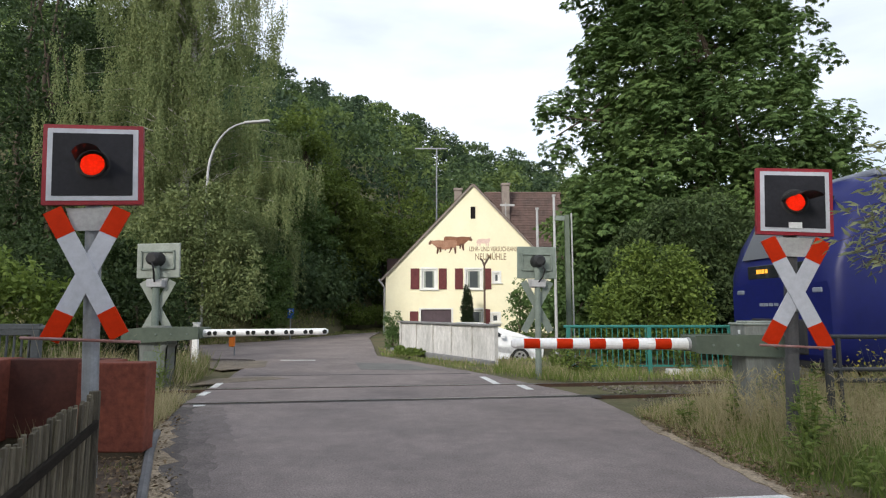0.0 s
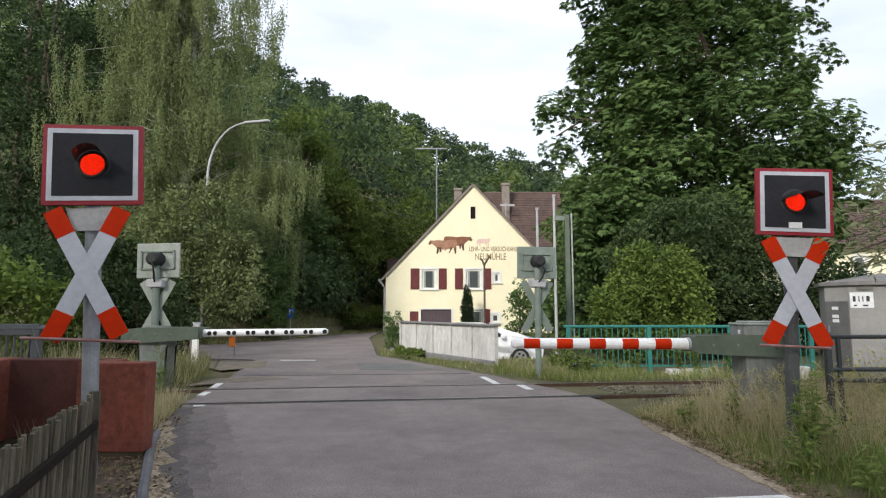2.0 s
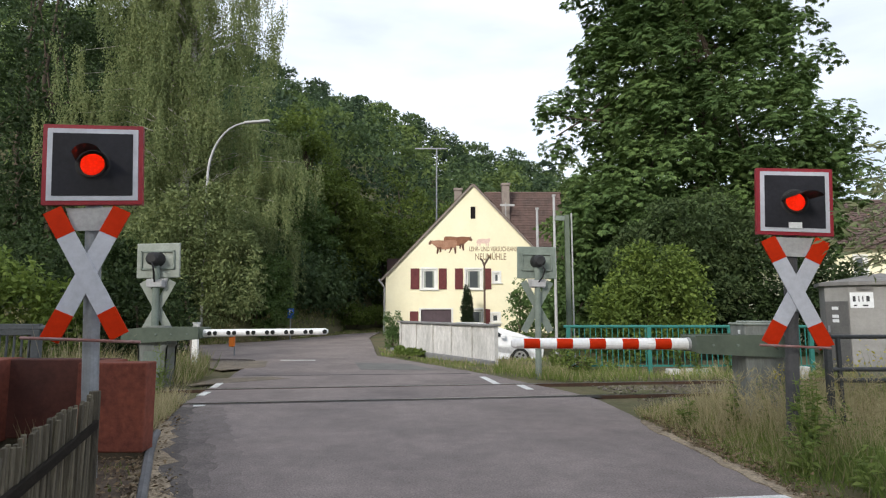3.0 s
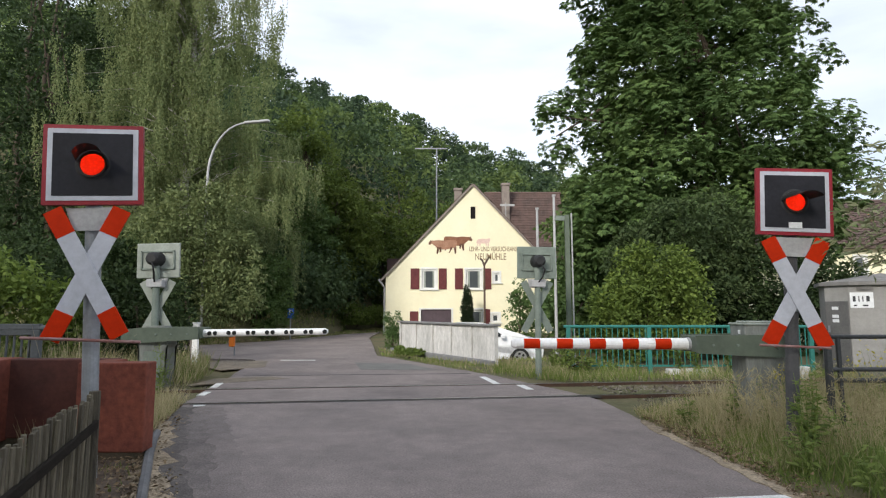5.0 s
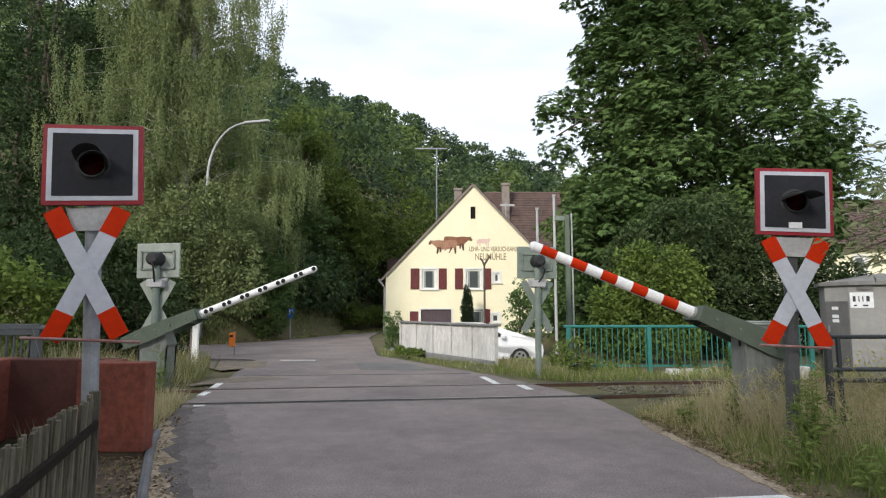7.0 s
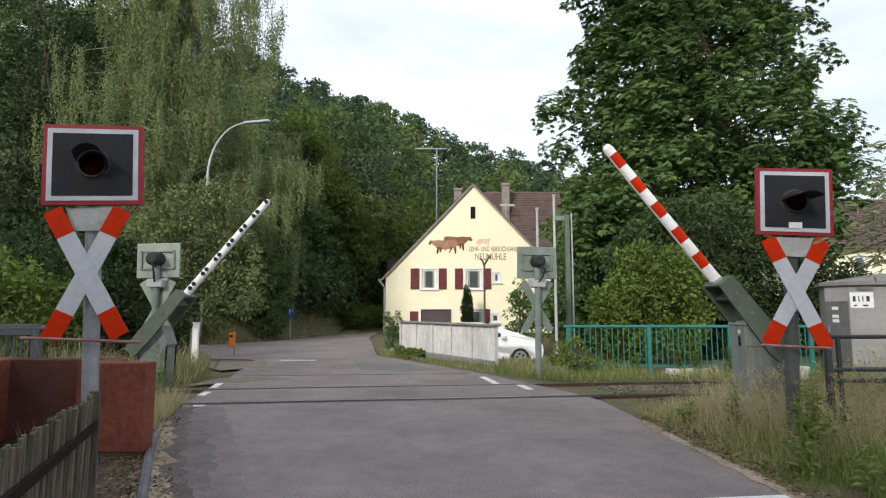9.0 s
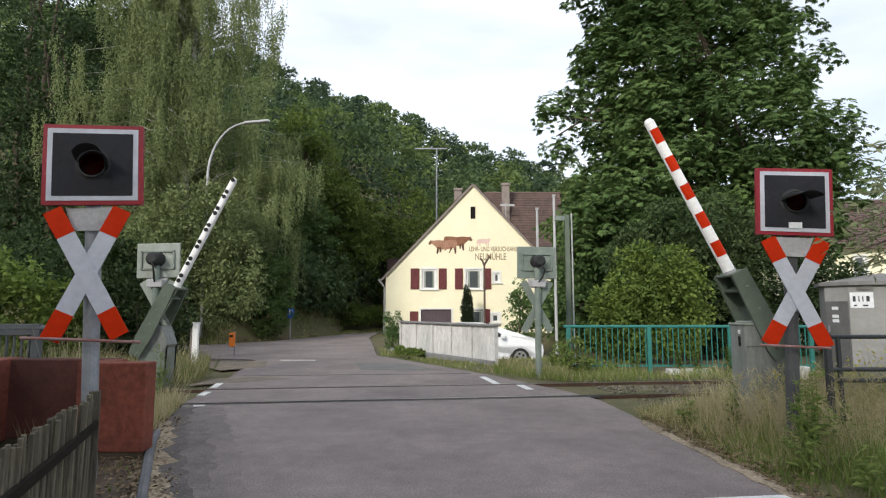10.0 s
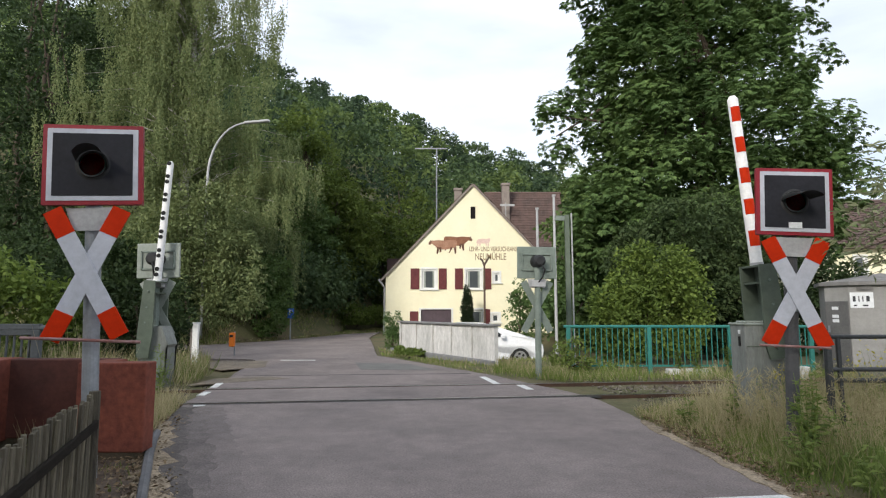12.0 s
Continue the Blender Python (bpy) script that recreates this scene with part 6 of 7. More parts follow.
tree("chestnut_tree", "large horse chestnut with a dense dark green crown", "chestnut tree", (12.3, 25, 0),
     [(-0.2, 0, 8.6, 5.5, 5, 3.6), (-2.2, -1, 6.2, 4.4, 3.6, 2.6), (2.2, -0.5, 6.8, 3.6, 3.6, 2.6), (-0.6, 0, 12.2, 5.4, 4.5, 3.6), (0.2, 0, 16.5, 4.8, 4, 3.6), (-1.0, 0, 20, 3.6, 3.4, 3.0), (-7.2, -0.5, 9.6, 0.7, 1.0, 1.7), (-0.4, -2, 4.6, 4.9, 2.5, 1.8), (-3.6, 0, 11.4, 2.6, 2.5, 3.8), (-3.6, 0, 16.2, 2.8, 2.6, 3.4), (-4.2, -1, 4.8, 2.8, 2.4, 2.0)],
     2300, 0.62, 33, 0.215, L_CHEST, M_BARK, 0.45, 31, palm=True, flat=0.75)

for (x, y, h, w, leaf, name, label, seed) in (
        (-9.7, 39.5, 11.2, 2.7, L_BEECH, "hornbeam_tree", "tall light green hornbeam at the foot of the wood", 41),
        (-6.9, 41.5, 7.5, 2.4, L_BEECH, "hornbeam_tree", "light green hornbeam at the foot of the wood", 42),
        (-10.8, 34.5, 7.0, 3.2, L_WOOD, "woodland_tree", "dark green tree at the woodland edge", 43),
        (-7.0, 38.5, 6.5, 2.6, L_BEECH, "woodland_tree", "mid green tree at the woodland edge", 44),
        (-13.8, 31.5, 7.5, 3.4, L_WOOD, "woodland_tree", "dark green tree at the woodland edge", 45),
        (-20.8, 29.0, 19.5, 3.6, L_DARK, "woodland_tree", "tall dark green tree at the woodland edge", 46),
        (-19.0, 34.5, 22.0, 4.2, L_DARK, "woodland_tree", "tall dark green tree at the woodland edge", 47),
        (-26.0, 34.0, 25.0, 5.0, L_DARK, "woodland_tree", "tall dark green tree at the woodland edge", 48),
        (-4.6, 44.0, 7.5, 2.7, L_BEECH, "woodland_tree", "mid green tree behind the house", 49),
        (-6.9, 36.6, 8.0, 2.3, L_BEECH, "woodland_tree", "mid green tree at the woodland edge", 54),
        (-9.2, 33.6, 7.0, 2.5, L_WOOD, "woodland_tree", "dark green tree at the woodland edge", 55),
        (-11.8, 29.8, 7.5, 2.5, L_WOOD, "woodland_tree", "dark green tree at the woodland edge", 56),
        (6.9, 25.5, 6.5, 2.2, L_WOOD, "woodland_tree", "dark green young tree beside the chestnut", 52),
        (7.6, 30.5, 7.5, 2.6, L_WOOD, "woodland_tree", "dark green tree beside the house", 53),
        (1.0, 58.0, 9.5, 4.0, L_BUSH, "woodland_tree", "light green tree behind the house", 50),
        (-4.5, 56.0, 10.5, 4.0, L_BEECH, "woodland_tree", "light green tree behind the house", 51)):
    b = [(0, 0, h * 0.3, w, w, h * 0.2), (0.3, 0, h * 0.55, w * 0.9, w * 0.9, h * 0.2), (-0.2, 0, h * 0.8, w * 0.65, w * 0.65, h * 0.17), (0, 0, h * 0.14, w * 0.8, w * 0.8, h * 0.1)]
    tree(name, label, "tree", (x, y, float(ground_z(x, y)) + 0.05), b, 210, w * 0.24, 52, 0.26, leaf, M_BARK, 0.2, seed, group="woodland edge trees", flat=0.4)

# unseen trees added behind the camera to keep sun off the near ground
for k, (x, h, n) in enumerate(((-29, 13.5, 190), (-24, 14.5, 190), (-19, 13.8, 200), (-14.8, 14.4, 200), (-10, 13.6, 125), (-5, 13.2, 120), (0, 13.4, 125), (5.5, 13.0, 110))):
    y = -15.0 - 1.5 * (k % 2)
    tree("added_shade_tree", "unseen broadleaved tree added behind the viewpoint to shade the road", "tree", (x, y, 0), [(0, 0, h * 0.3, 3.3, 2.4, h * 0.26), (0, 0, h * 0.62, 3.0, 2.4, h * 0.24), (0.3, 0, h * 0.84, 2.4, 2.0, h * 0.15)], n, 0.9, 26, 0.5, L_WOOD, M_BARK, 0.25, 120 + k, group="roadside trees", ratio=0.7)

SHRUBS = [
    ("shrub", "bushy grey-green shrub beyond the railing", (7.9, 18.5, 0), [(0, 0, 2.0, 2.1, 1.6, 1.9), (0.4, 0, 3.9, 1.7, 1.4, 1.3), (1.2, 0.4, 3.5, 1.5, 1.4, 1.3), (-1.0, 0.3, 3.0, 1.3, 1.2, 1.2)], 330, 0.36, 50, 0.17, L_GREYB, 0.4),
    ("shrub", "light green leafy shrub behind the teal railing", (5.6, 15.6, 0), [(0, 0, 1.3, 1.5, 1.1, 1.3), (0.3, 0, 2.4, 1.1, 0.9, 0.8), (-0.7, 0, 0.9, 0.8, 0.8, 0.9), (0.75, 0, 1.5, 0.8, 0.8, 1.2)], 260, 0.3, 66, 0.115, L_BUSH, 0.6),
    # dark leaves stand in for the shaded hollow here
    ("shrub", "leafy shrub beside the chestnut with hollow shade in its colour", (11.2, 18.5, 0), [(0, 0, 1.8, 2.2, 1.4, 1.9), (-1.6, 0, 1.2, 1.4, 1.0, 1.3), (1.5, 0, 1.4, 1.3, 1.0, 1.3), (-2.6, 0, 1.4, 1.1, 1.0, 1.5)], 360, 0.38, 46, 0.17, L_DARK, 0.55),
    ("shrub", "tall olive-green shrub below the birch", (-10.2, 22.9, 0.1), [(0, 0, 2.0, 2.0, 0.8, 2.0), (0.0, 0, 5.0, 1.3, 0.7, 1.5), (0.6, 0, 4.5, 1.7, 0.9, 1.8), (-1.8, 0, 3.2, 1.8, 0.9, 2.4), (1.7, 0, 2.4, 1.2, 0.8, 1.8), (-3.4, 0, 2.2, 1.8, 0.9, 2.2)], 560, 0.36, 46, 0.15, L_BIRCH, 0.5),
    ("shrub", "low green shrub on the bank beside the house", (-5.3, 35.0, 0.5), [(0, 0, 0.5, 1.2, 0.8, 0.6), (1.5, 0.6, 0.45, 1.0, 0.8, 0.5)], 120, 0.3, 40, 0.14, L_BUSH, 0.55),
    ("shrub", "dark green shrub at the far road edge", (-8.6, 26.2, 0.2), [(0, 0, 1.3, 1.7, 1.0, 1.5), (0.4, 0, 2.6, 1.1, 0.9, 1.2)], 160, 0.32, 46, 0.16, L_WOOD, 0.55),
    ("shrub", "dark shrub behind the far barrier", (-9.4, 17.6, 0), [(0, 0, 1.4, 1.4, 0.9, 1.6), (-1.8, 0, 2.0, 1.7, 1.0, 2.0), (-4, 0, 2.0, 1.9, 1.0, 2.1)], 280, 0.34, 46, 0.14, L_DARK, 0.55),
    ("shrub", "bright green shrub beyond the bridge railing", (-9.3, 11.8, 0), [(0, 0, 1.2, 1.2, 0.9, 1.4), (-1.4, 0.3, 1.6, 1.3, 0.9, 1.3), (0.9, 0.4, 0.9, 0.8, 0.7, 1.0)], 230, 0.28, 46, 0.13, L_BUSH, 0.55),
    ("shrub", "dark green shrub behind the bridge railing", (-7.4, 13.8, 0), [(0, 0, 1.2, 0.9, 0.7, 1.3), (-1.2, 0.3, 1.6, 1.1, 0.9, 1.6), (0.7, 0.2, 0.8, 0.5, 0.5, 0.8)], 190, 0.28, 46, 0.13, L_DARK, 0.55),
    ("rose_bush", "straggling bush in front of the house wall", (3.1, 23.5, -0.5), [(0, 0, 1.6, 0.45, 0.5, 1.0), (-0.1, 0, 2.6, 0.3, 0.3, 0.5), (0.6, 0, 1.3, 0.6, 0.5, 1.1)], 80, 0.2, 34, 0.13, L_WOOD, 0.55),
    ("shrub", "leafy weeds round the signal post", (2.6, 12.5, 0), [(0, 0, 0.3, 0.22, 0.3, 0.35), (0.3, 0, 0.4, 0.2, 0.25, 0.4), (0.75, -0.1, 0.12, 0.35, 0.25, 0.14)], 54, 0.1, 30, 0.075, L_GREEN, 0.55),
    ("shrub", "dark garden shrub at the end of the concrete wall", (-1.75, 19.9, 0), [(0, 0, 0.4, 0.28, 0.3, 0.45), (-0.15, 0, 0.85, 0.14, 0.15, 0.4), (0.18, 0, 0.95, 0.1, 0.15, 0.3)], 60, 0.12, 34, 0.08, L_WOOD, 0.5),
    ("shrub", "low green plants at the foot of the concrete wall", (-0.9, 17.6, 0), [(0, 0, 0.06, 0.35, 0.3, 0.07), (-0.4, 0.6, 0.07, 0.3, 0.3, 0.09)], 36, 0.08, 30, 0.09, L_BUSH, 0.6),
]
for k, (name, label, at, balls, clumps, cr, per, size, leaf, ratio) in enumerate(SHRUBS):
    tree(name, label, "shrub", at, balls, clumps, cr, per, size, leaf, M_BARK, 0.05, 70 + k, ratio=ratio, group="shrubs", flat=0.8)

tree("cypress", "slender dark green cypress in front of the house", "cypress", (1.36, 32, 0), [(0, 0, 0.6, 0.3, 0.3, 0.6), (0, 0, 1.4, 0.28, 0.28, 0.8), (0, 0, 2.2, 0.16, 0.16, 0.55)], 260, 0.11, 40, 0.1, L_CYP, M_BARK, 0.05, 91, ratio=0.4, flat=1.2)


def willow():
    """A willow beside the road, of which the twig ends hang into view."""
    rng = np.random.default_rng(55)
    t = thing("willow_tree", pose(6.4, 5.0, 0), "grey-green willow with slender hanging twigs", "willow tree")
    bm = B()
    tube(bm, [(0.6, 0, -0.2), (0.5, 0, 1.5), (0.3, 0, 3.2), (0.4, 0, 5)], 0.16, 0.05, 8)
    quad = []
    ends = [((rng.uniform(-2.82, -2.35), rng.uniform(-0.2, 0.3), 1.72 + 0.6 * k / 15), 2.1 + 0.4 * k / 15) for k in range(15)]
    ends += [((rng.uniform(-2.45, -2.2), rng.uniform(-0.1, 0.3), 2.4 + 0.6 * k / 9), 2.8 + 0.6 * k / 9) for k in range(9)]
    for (e, z0) in ends:
        s, e = Vector((0.4, 0, z0 + 0.3)), Vector(e)
        m = s.lerp(e, 0.6) + Vector((0, 0, 0.18))
        tube(bm, [s, s.lerp(m, 0.5) + Vector((0, 0, 0.08)), m, e], 0.016, 0.003, 5)
        n = 30
        f = rng.uniform(0.0, 1.0, n) ** 0.6
        p = np.array([m.lerp(e, float(k)) for k in f]) + rng.normal(size=(n, 3)) * 0.03
        way = np.array((e - m).normalized())
        al = unit(way + rng.normal(size=(n, 3)) * 0.75 + np.array([0, 0, 0.1]))
        sz = rng.uniform(0.08, 0.15, n)
        quad.append(kites(p, al, unit(rng.normal(size=(n, 3)) + np.array([0, -0.6, 0.7])), sz, sz * 0.24))
    part("trunk", bm, M_BARK, t)
    quads("crown", np.concatenate(quad), L_WILLOW, t)


willow()


def forest():
    """The wood on the hill: crowns of leaf clumps set out at random, dense enough to close."""
    rng = np.random.default_rng(61)
    tones = [[], [], []]
    y = 42.0
    while y < 172:
        step = 4.5 + y * 0.016
        x = -0.86 * y - 8
        while x < 0.5 * y + 12:
            px, py = x + rng.uniform(-2.2, 2.2), y + rng.uniform(-2.2, 2.2)
            foot = float(np.interp(px, [-45, -16, -9.3, -6.4, -5.4, 2, 20, 60], [17, 21.5, 23.5, 31, 40, 52, 64, 80]))
            x += step
            if py < foot + 4 or (-6 < px < 11 and py < 51) or (px > 12 and py < 62):
                continue
            r = rng.uniform(1.8, 3.4) * (0.85 + y * 0.003)
            h = rng.uniform(6.0, 14.0)
            if y > 135 and rng.uniform() < 0.3:
                h, r = h + rng.uniform(0.5, 2.2), r * 0.75
            gz = float(ground_z(px, py))
            c = 30
            d = unit(rng.normal(size=(c, 3)) + np.array([0, -0.3, 0.5]))
            tall = rng.uniform(1.05, 1.6)
            cc = np.array([px, py, gz + h - r]) + d * r * np.array([1, 1, tall]) * rng.uniform(0.78, 1.05, (c, 1))
            per = 17
            k = np.repeat(np.arange(c), per)
            e = unit(rng.normal(size=(c * per, 3)) + d[k] * 0.5 + np.array([0, -0.15, 0.45]))
            p = cc[k] + e * r * 0.26 * np.array([1, 1, 0.65]) * rng.uniform(0.6, 1.0, (len(k), 1))
            sz = 0.26 + y * 0.0032
            lit = 0.5 + 0.5 * math.sin(px * 0.09 + 1.0) * math.cos(py * 0.07) + rng.normal(0, 0.45)
            tones[0 if lit < 0.25 else 1 if lit < 0.85 else 2].append(leafy(rng, p, e, sz, 0.7, 2.4))
        y += step * 0.92
    quad = tones[1]
    for k in range(1500):
        px = rng.uniform(-42, 22) if k % 2 else rng.uniform(-15, 1)
        foot = float(np.interp(px, [-45, -16, -9.3, -6.4, -5.4, 2, 20, 60], [17, 21.5, 23.5, 31, 40, 52, 64, 80]))
        py = foot + 2.6 + rng.uniform(0, 1) ** 1.5 * 22
        if -6 < px < 11 and py < 51:
            continue
        r = rng.uniform(0.7, 1.6)
        c, per = 14, 16
        d = unit(rng.normal(size=(c, 3)) + np.array([0, -0.4, 0.3]))
        cc = np.array([px, py, float(ground_z(px, py)) + r * 0.9]) + d * r * rng.uniform(0.5, 1.0, (c, 1))
        j = np.repeat(np.arange(c), per)
        e = unit(rng.normal(size=(c * per, 3)) + d[j] * 0.8)
        quad.append(leafy(rng, cc[j] + e * r * 0.4, e, 0.24, 0.65))
    tagged(quads("wood", np.concatenate(quad), L_HILL), "dense broadleaved wood covering the hillside", "forest", kind="stuff")
    tagged(quads("wood", np.concatenate(tones[0]), L_HILL_D), "dark green oaks in the hillside wood", "forest", kind="stuff")
    tagged(quads("wood", np.concatenate(tones[2]), L_HILL_L), "light green crowns in the hillside wood", "forest", kind="stuff")


forest()


# ---- grass and weeds ----
def blades(rng, x, y, z, h, lean, w):
    n = len(x)
    base = np.stack([x, y, z], -1)
    a = rng.uniform(0, 2 * math.pi, n)
    way = np.stack([np.cos(a) * lean, np.sin(a) * lean, np.ones(n)], -1)
    nm = np.stack([np.sin(a * 3.1), -np.ones(n) * 0.8, np.zeros(n)], -1)
    return kites(base, way, nm, h, w)


def strip(rng, n, ring):
    """Random points inside a convex quadrilateral."""
    a, b, c, d = (np.array(p, float) for p in ring)
    u, v = rng.uniform(size=(n, 1)), rng.uniform(size=(n, 1))
    return (a * (1 - u) + b * u) * (1 - v) + (d * (1 - u) + c * u) * v


def grass():
    rng = np.random.default_rng(77)
    dry, green, flower = [], [], []
    # ring, dry blades, green blades, dry height, green height
    plots = [
        ([(2.75, 3.2), (6.5, 3.2), (6.5, 5.6), (2.75, 5.2)], 2200, 16000, 0.35, 0.26),
        ([(2.72, 5.1), (5.5, 5.4), (5.5, 6.6), (2.62, 6.4)], 5200, 11000, 0.36, 0.26),
        ([(2.6, 6.4), (6.0, 6.5), (6.4, 8.1), (2.62, 7.9)], 11000, 6000, 0.56, 0.36),
        ([(2.75, 7.9), (9.5, 8.6), (9.5, 9.0), (2.65, 8.2)], 3600, 2400, 0.42, 0.3),
        ([(2.6, 11.2), (9.0, 12.0), (9.0, 12.8), (1.6, 12.3)], 1300, 3800, 0.3, 0.24),
        ([(0.95, 12.6), (2.4, 11.3), (2.9, 12.9), (1.6, 14.6)], 1400, 3000, 0.3, 0.2),
        ([(-0.5, 15.2), (0.9, 12.8), (1.5, 14.6), (-0.9, 17.5)], 450, 1000, 0.14, 0.1),
        ([(-1.9, 17.6), (-0.5, 15.3), (-0.9, 18.4), (-2.4, 21)], 250, 700, 0.14, 0.1),
        ([(1.6, 15.3), (4.5, 14.0), (6.5, 17.5), (1.6, 17.6)], 700, 1500, 0.16, 0.14),
        ([(-4.3, 5.9), (-3.2, 6.1), (-3.5, 7.2), (-4.6, 7.4)], 3400, 350, 0.32, 0.22),
        ([(-4.9, 7.3), (-3.5, 7.2), (-3.95, 9.0), (-5.6, 8.8)], 4200, 450, 0.36, 0.24),
        ([(-8.0, 10.5), (-4.75, 10.6), (-5.0, 12.4), (-8.2, 12.6)], 4200, 2600, 0.6, 0.5),
        ([(-7.6, 12.4), (-5.1, 12.3), (-6.3, 15.4), (-8.2, 15.6)], 2600, 2200, 0.45, 0.4),
        ([(-7.0, 6.7), (-4.4, 6.9), (-4.8, 8.6), (-8.0, 8.6)], 4200, 1500, 1.0, 0.6),
        ([(-2.5, 4.6), (-3.6, 4.6), (-3.4, 5.2), (-2.75, 5.35)], 200, 160, 0.1, 0.1),
        ([(-24, 19.4), (-9.4, 22.6), (-9.4, 25), (-24, 23)], 2500, 3000, 0.3, 0.35),
        ([(-9.3, 22.6), (-5.7, 31), (-6.8, 33), (-10.3, 25)], 5200, 2600, 0.16, 0.16),
        ([(-5.6, 31.5), (-3.2, 35.5), (-3.6, 40), (-6.2, 38)], 5200, 3400, 0.18, 0.18),
        ([(-5.7, 31), (-4.8, 38), (-6.4, 42), (-7.0, 33)], 3000, 3000, 0.16, 0.18),
    ]
    for ring, nd, ng, hd, hg in plots:
        for n, h, store, w in ((nd, hd, dry, 0.0055), (ng, hg, green, 0.009)):
            p = strip(rng, n, ring)
            keep = np.sin(p[:, 0] * 2.7 + 1.3 * np.sin(p[:, 1] * 2.1)) * np.cos(p[:, 1] * 2.9 + p[:, 0]) + rng.normal(0, 0.5, n) > -0.35
            p, n = p[keep], int(keep.sum())
            cl = 0.65 + 0.7 * (0.5 + 0.5 * np.sin(p[:, 0] * 4.1 + np.cos(p[:, 1] * 3.3) * 2) * np.sin(p[:, 1] * 5.3))
            far = np.maximum(1, p[:, 1] / 9)
            z = ground_z(p[:, 0], p[:, 1])
            near_road = (p[:, 1] < 9) & (p[:, 0] > 2)
            cl = cl * np.where(near_road, np.clip((p[:, 0] - 2.45) / 1.3, 0.22, 1.0), 1.0)
            store.append(blades(rng, p[:, 0], p[:, 1], z, h * cl * rng.uniform(0.35, 1.15, n), rng.uniform(0.05, 0.7, n), w * far * rng.uniform(0.7, 1.5, n)))
    # tall bent stalks with feathery heads before the barrier machine
    n = 640
    p = np.concatenate([strip(rng, 520, [(2.9, 6.1), (5.4, 6.1), (5.6, 6.9), (3.1, 6.9)]), strip(rng, 120, [(3.1, 5.2), (4.6, 5.2), (4.8, 5.9), (3.2, 5.9)])])
    stem, a = rng.uniform(0.35, 0.85, n) * np.where(p[:, 1] < 6, 0.75, 1.0), rng.uniform(0, 2 * math.pi, n)
    base = np.stack([p[:, 0], p[:, 1], np.full(n, -0.05)], -1)
    bend = np.stack([np.cos(a) * 0.35, np.sin(a) * 0.2, np.ones(n)], -1)
    face = np.tile([[0.2, -1.0, 0.0]], (n, 1))
    dry.append(kites(base, bend, face, stem, np.full(n, 0.0045)))
    tip = base + unit(bend) * stem[:, None] * 0.95
    for k in range(5):
        way = bend * np.array([2.0, 2.0, 0.7]) + rng.normal(size=(n, 3)) * 0.35
        dry.append(kites(tip - unit(bend) * 0.02 * k, way, face, rng.uniform(0.05, 0.13, n), np.full(n, 0.007)))
    for (x, y, s, h, n) in ((4.75, 6.9, 0.14, 0.62, 46), (3.95, 6.6, 0.08, 0.62, 26), (5.4, 7.2, 0.2, 0.72, 50)):
        c = np.stack([rng.normal(x, s, n), rng.normal(y, s * 0.6, n), h + rng.normal(0, 0.1, n)], -1)
        flower.append(leafy(rng, c, unit(rng.normal(size=(n, 3))), 0.045, 0.6))
        z0 = c.copy()
        z0[:, 2] = -0.05
        green.append(kites(z0, c - z0, np.tile([[0.3, -1.0, 0]], (n, 1)), c[:, 2] + 0.05, np.full(n, 0.012)))
    tagged(quads("dry_grass", np.concatenate(dry), L_DRY), "tall dry straw-coloured grass on the verges", "grass", kind="stuff")
    tagged(quads("green_grass", np.concatenate(green), L_GREEN), "green grass and weeds on the verges", "grass", kind="stuff")
    tagged(quads("wild_flowers", np.concatenate(flower), L_FLOWER), "yellow wild flowers in the verge", "wild flowers", kind="stuff")


grass()


def weed(at, h, seed, leaf, label):
    """A tall leafy weed: a few thin stalks with leaves set round them."""
    rng = np.random.default_rng(seed)
    t = thing("weed", pose(*at), label, "weed", "weeds on the verge")
    quad = []
    for k in range(4):
        bm = B()
        e = Vector((rng.uniform(-0.16, 0.16), rng.uniform(-0.12, 0.12), h * rng.uniform(0.7, 1.0)))
        pts = [Vector((0, 0, -0.1)), e * 0.5 + Vector((0.02, 0, 0)), e]
        tube(bm, pts, 0.006, 0.002, 5)
        part("stalk", bm, L_GREEN, t)
        n = int(26 * h)
        f = rng.uniform(0.1, 1.0, n)
        p = np.array([(e * float(v)) for v in f])
        a = rng.uniform(0, 6.28, n)
        al = np.stack([np.cos(a), np.sin(a), rng.uniform(-0.2, 0.6, n)], -1)
        sz = (0.05 + 0.09 * (1.1 - f)) * rng.uniform(0.7, 1.3, n)
        quad.append(kites(p, al, np.tile([[0.0, -0.3, 1.0]], (n, 1)), sz, sz * 0.36))
    quads("leaves", np.concatenate(quad), leaf, t)


for k, (x, y, h) in enumerate(((3.32, 5.35, 0.7), (3.15, 5.1, 0.45), (3.9, 5.6, 0.5), (4.05, 6.0, 0.6), (2.95, 7.0, 0.5), (3.3, 6.6, 0.7), (3.75, 6.6, 0.7), (4.9, 6.1, 0.55), (4.5, 5.3, 0.4), (5.1, 5.6, 0.4), (3.3, 4.5, 0.4), (3.7, 4.3, 0.45), (3.45, 5.55, 0.9), (3.58, 5.6, 1.0), (3.52, 5.35, 0.6))):
    weed((x, y, -0.05), h, 300 + k, L_GREEN if k % 3 else L_BUSH, "tall green leafy weed in the dry verge grass")
for k, (x, y, h) in enumerate(((5.6, 12.75, 1.1), (5.25, 12.8, 0.7), (3.2, 12.7, 0.6), (4.3, 12.8, 0.5), (6.4, 12.8, 0.8), (7.2, 12.7, 0.9))):
    weed((x, y, -0.05), h, 330 + k, L_BUSH, "tall green weed growing through the teal railing")
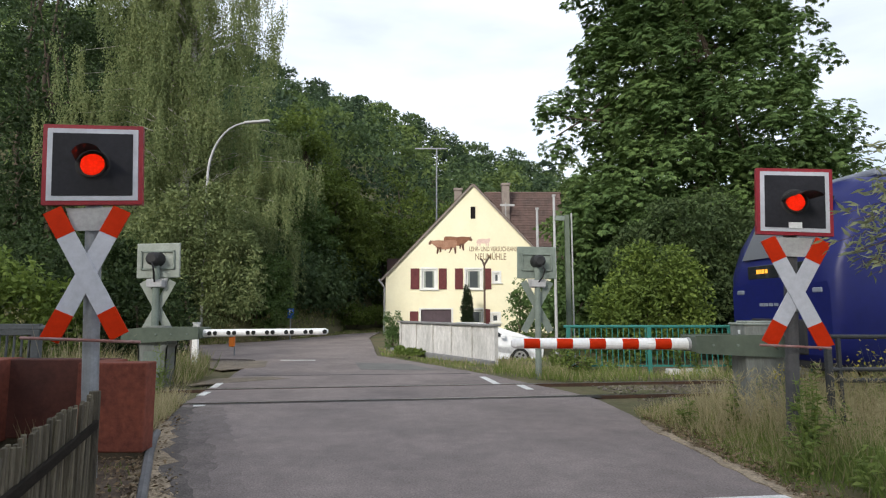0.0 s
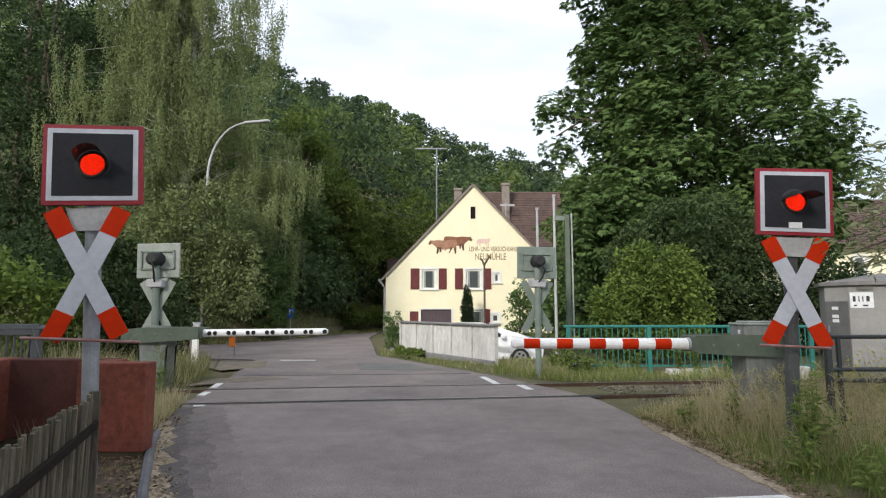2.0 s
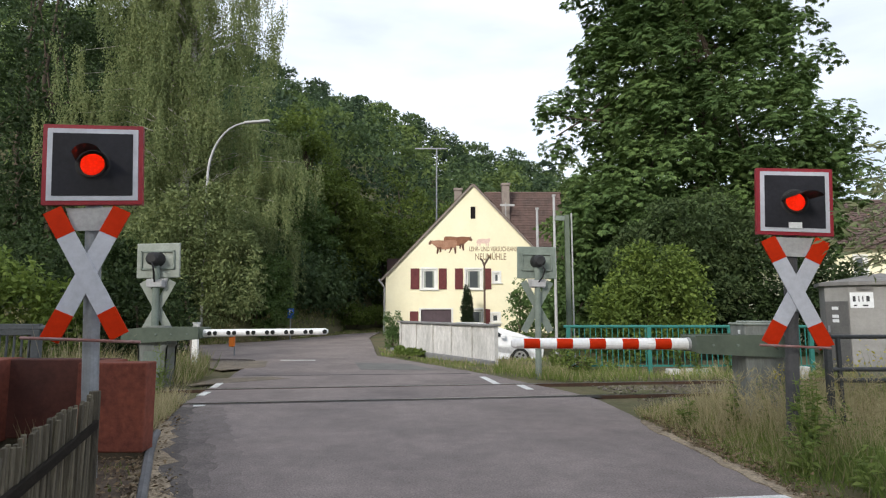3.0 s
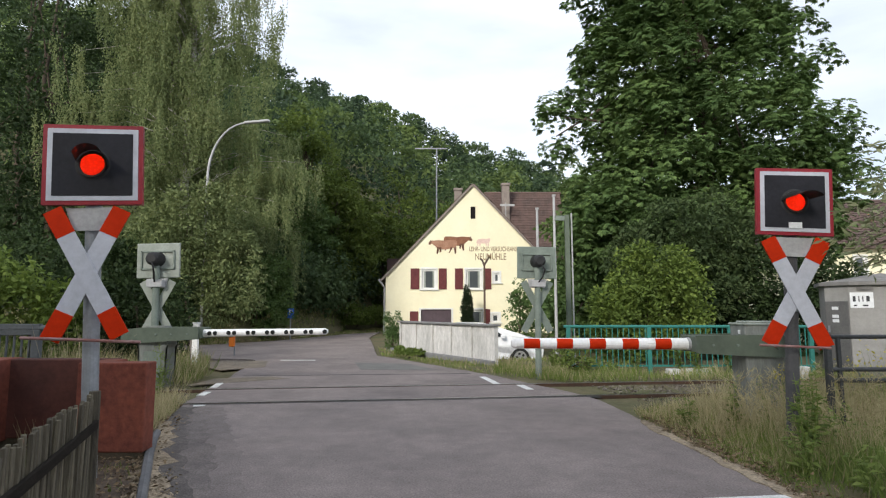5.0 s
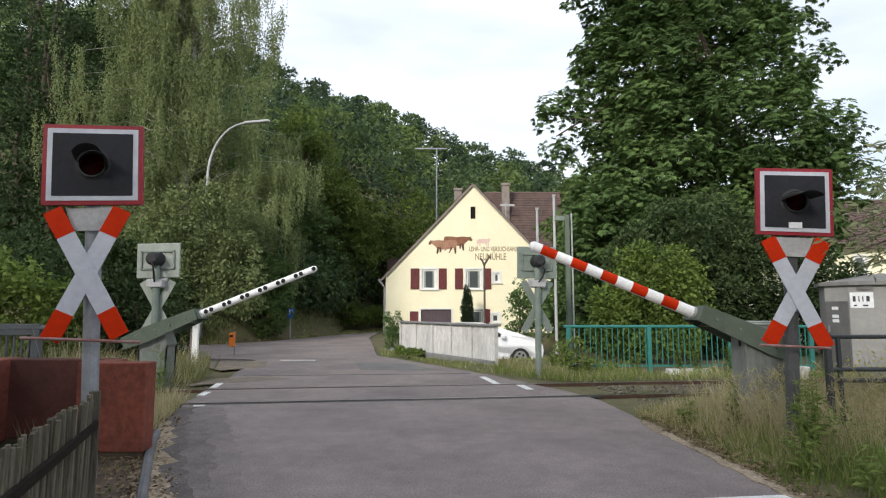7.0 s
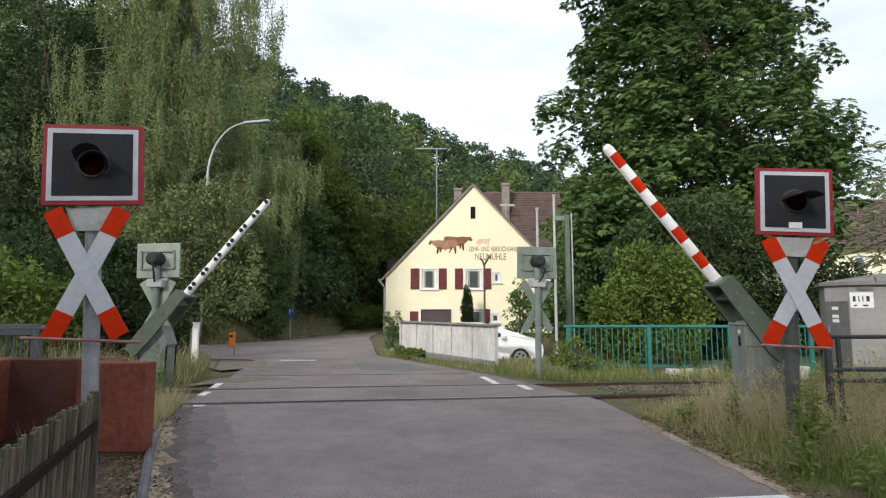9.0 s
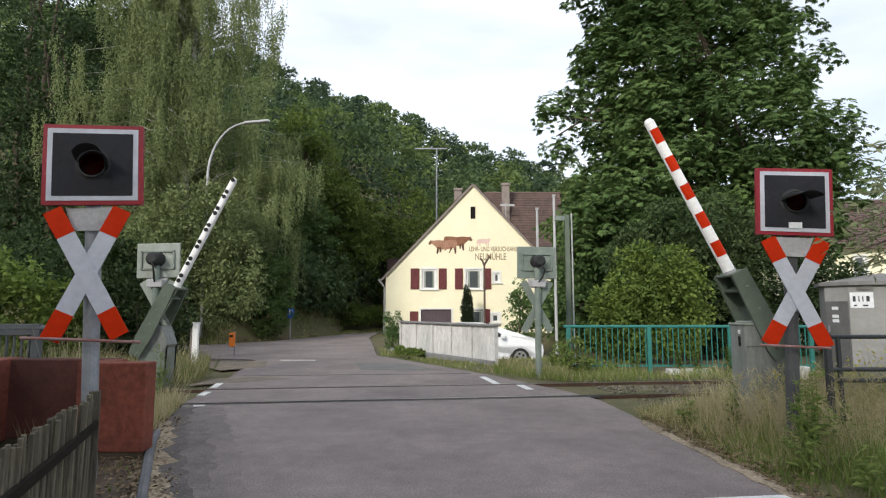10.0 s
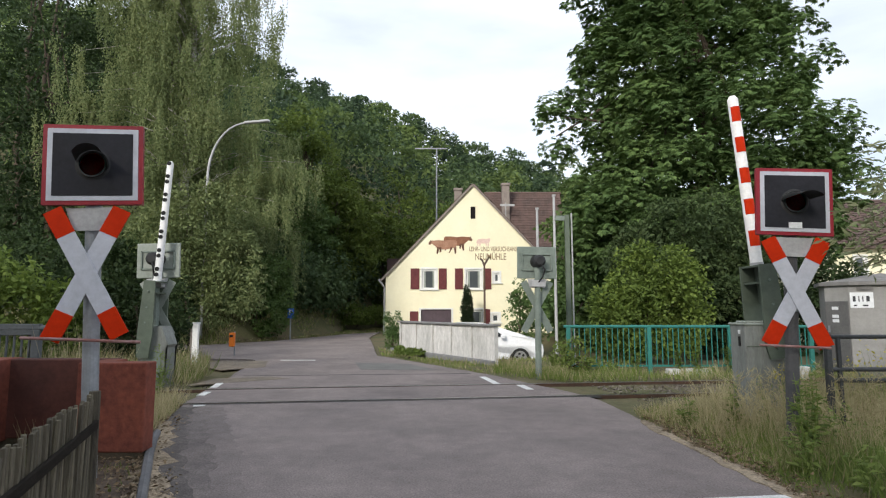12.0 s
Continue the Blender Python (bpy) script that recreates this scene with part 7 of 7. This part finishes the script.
for k, (x, y, h) in enumerate(((-4.3, 8.6, 0.7), (-4.6, 7.9, 0.6), (-5.1, 10.4, 0.9), (-6.3, 10.4, 0.9), (-3.75, 7.0, 0.45))):
    weed((x, y, -0.05), h, 350 + k, L_GREEN, "green weed in the grass by the far barrier")


# ---- what moves ----
def motions():
    def up(boom, z, sign, rows):
        walk(boom, [(s, pose(0, 0, z, 0, sign * a, 0)) for s, a in rows])
    up(BOOM_A, 1.0, 1, [(0, 0.2), (5.6, 0.2), (6, 5.1), (6.5, 13.6), (7, 22.9), (8, 38.5), (9, 52.3), (9.5, 57.9), (10, 64.1), (10.5, 69.3), (11, 74.4), (11.5, 79.6), (12, 84.9)])
    up(BOOM_B, 0.97, -1, [(0, 0.8), (5.5, 0.8), (6, 7), (6.5, 14), (7, 22), (8, 36.5), (9, 50.2), (9.5, 57), (10, 63.9), (10.5, 71), (11, 77.6), (11.5, 82.6), (12, 86.6)])
    walk(TRAIN, [(0.0, TRACK @ pose(6.3, 0, 0)), (0.1, TRACK @ pose(8.15, 0, 0)), (0.2, TRACK @ pose(10.0, 0, 0)), (1.0, TRACK @ pose(24.5, 0, 0)), (12.0, TRACK @ pose(216, 0, 0))])

    def flash(burner, beats, dark_from, trough, last):
        """One beat a second. Far back the burner lights the glass dimly, close up brightly; turned away it is dark."""
        p = burner.matrix_basis.translation.copy()
        rows, k = [], 0
        while True:
            s = round(0.1 * k, 3)
            if s > dark_from:
                break
            level = beats[round((s - trough) * 10) % 10]
            if s > last:
                level = min(level, 1.6)
            if s >= dark_from - 0.001:
                level = 0.0
            gap = LAMP_NEAR * math.sqrt(LAMP_FULL / max(level, 0.9))
            rows.append((s, gap, math.degrees(math.acos(min(1.0, level / 0.9)))))
            k += 1
        # goes out: turns its back and draws into the rear chamber
        s, gap = rows[-1][:2]
        rows += [(s + 0.06, gap, 135.0), (s + 0.12, gap + 0.03, 180.0), (s + 0.25, 0.375, 180.0)]
        rows.append((12.0, rows[-1][1], rows[-1][2]))
        walk(burner, [(s, pose(p.x, gap - 0.03, p.z, 0, 0, a)) for s, gap, a in rows])
    flash(BURNER_A, (0.05, 0.16, 1.0, 40.0, 108.0, 108.0, 80.0, 1.1, 0.3, 0.1), 6.5, 0.8, 5.85)
    flash(BURNER_B, (0.06, 0.6, 1.1, 30.0, 80.0, 80.0, 50.0, 1.1, 0.7, 0.18), 6.2, 0.3, 5.35)


motions()
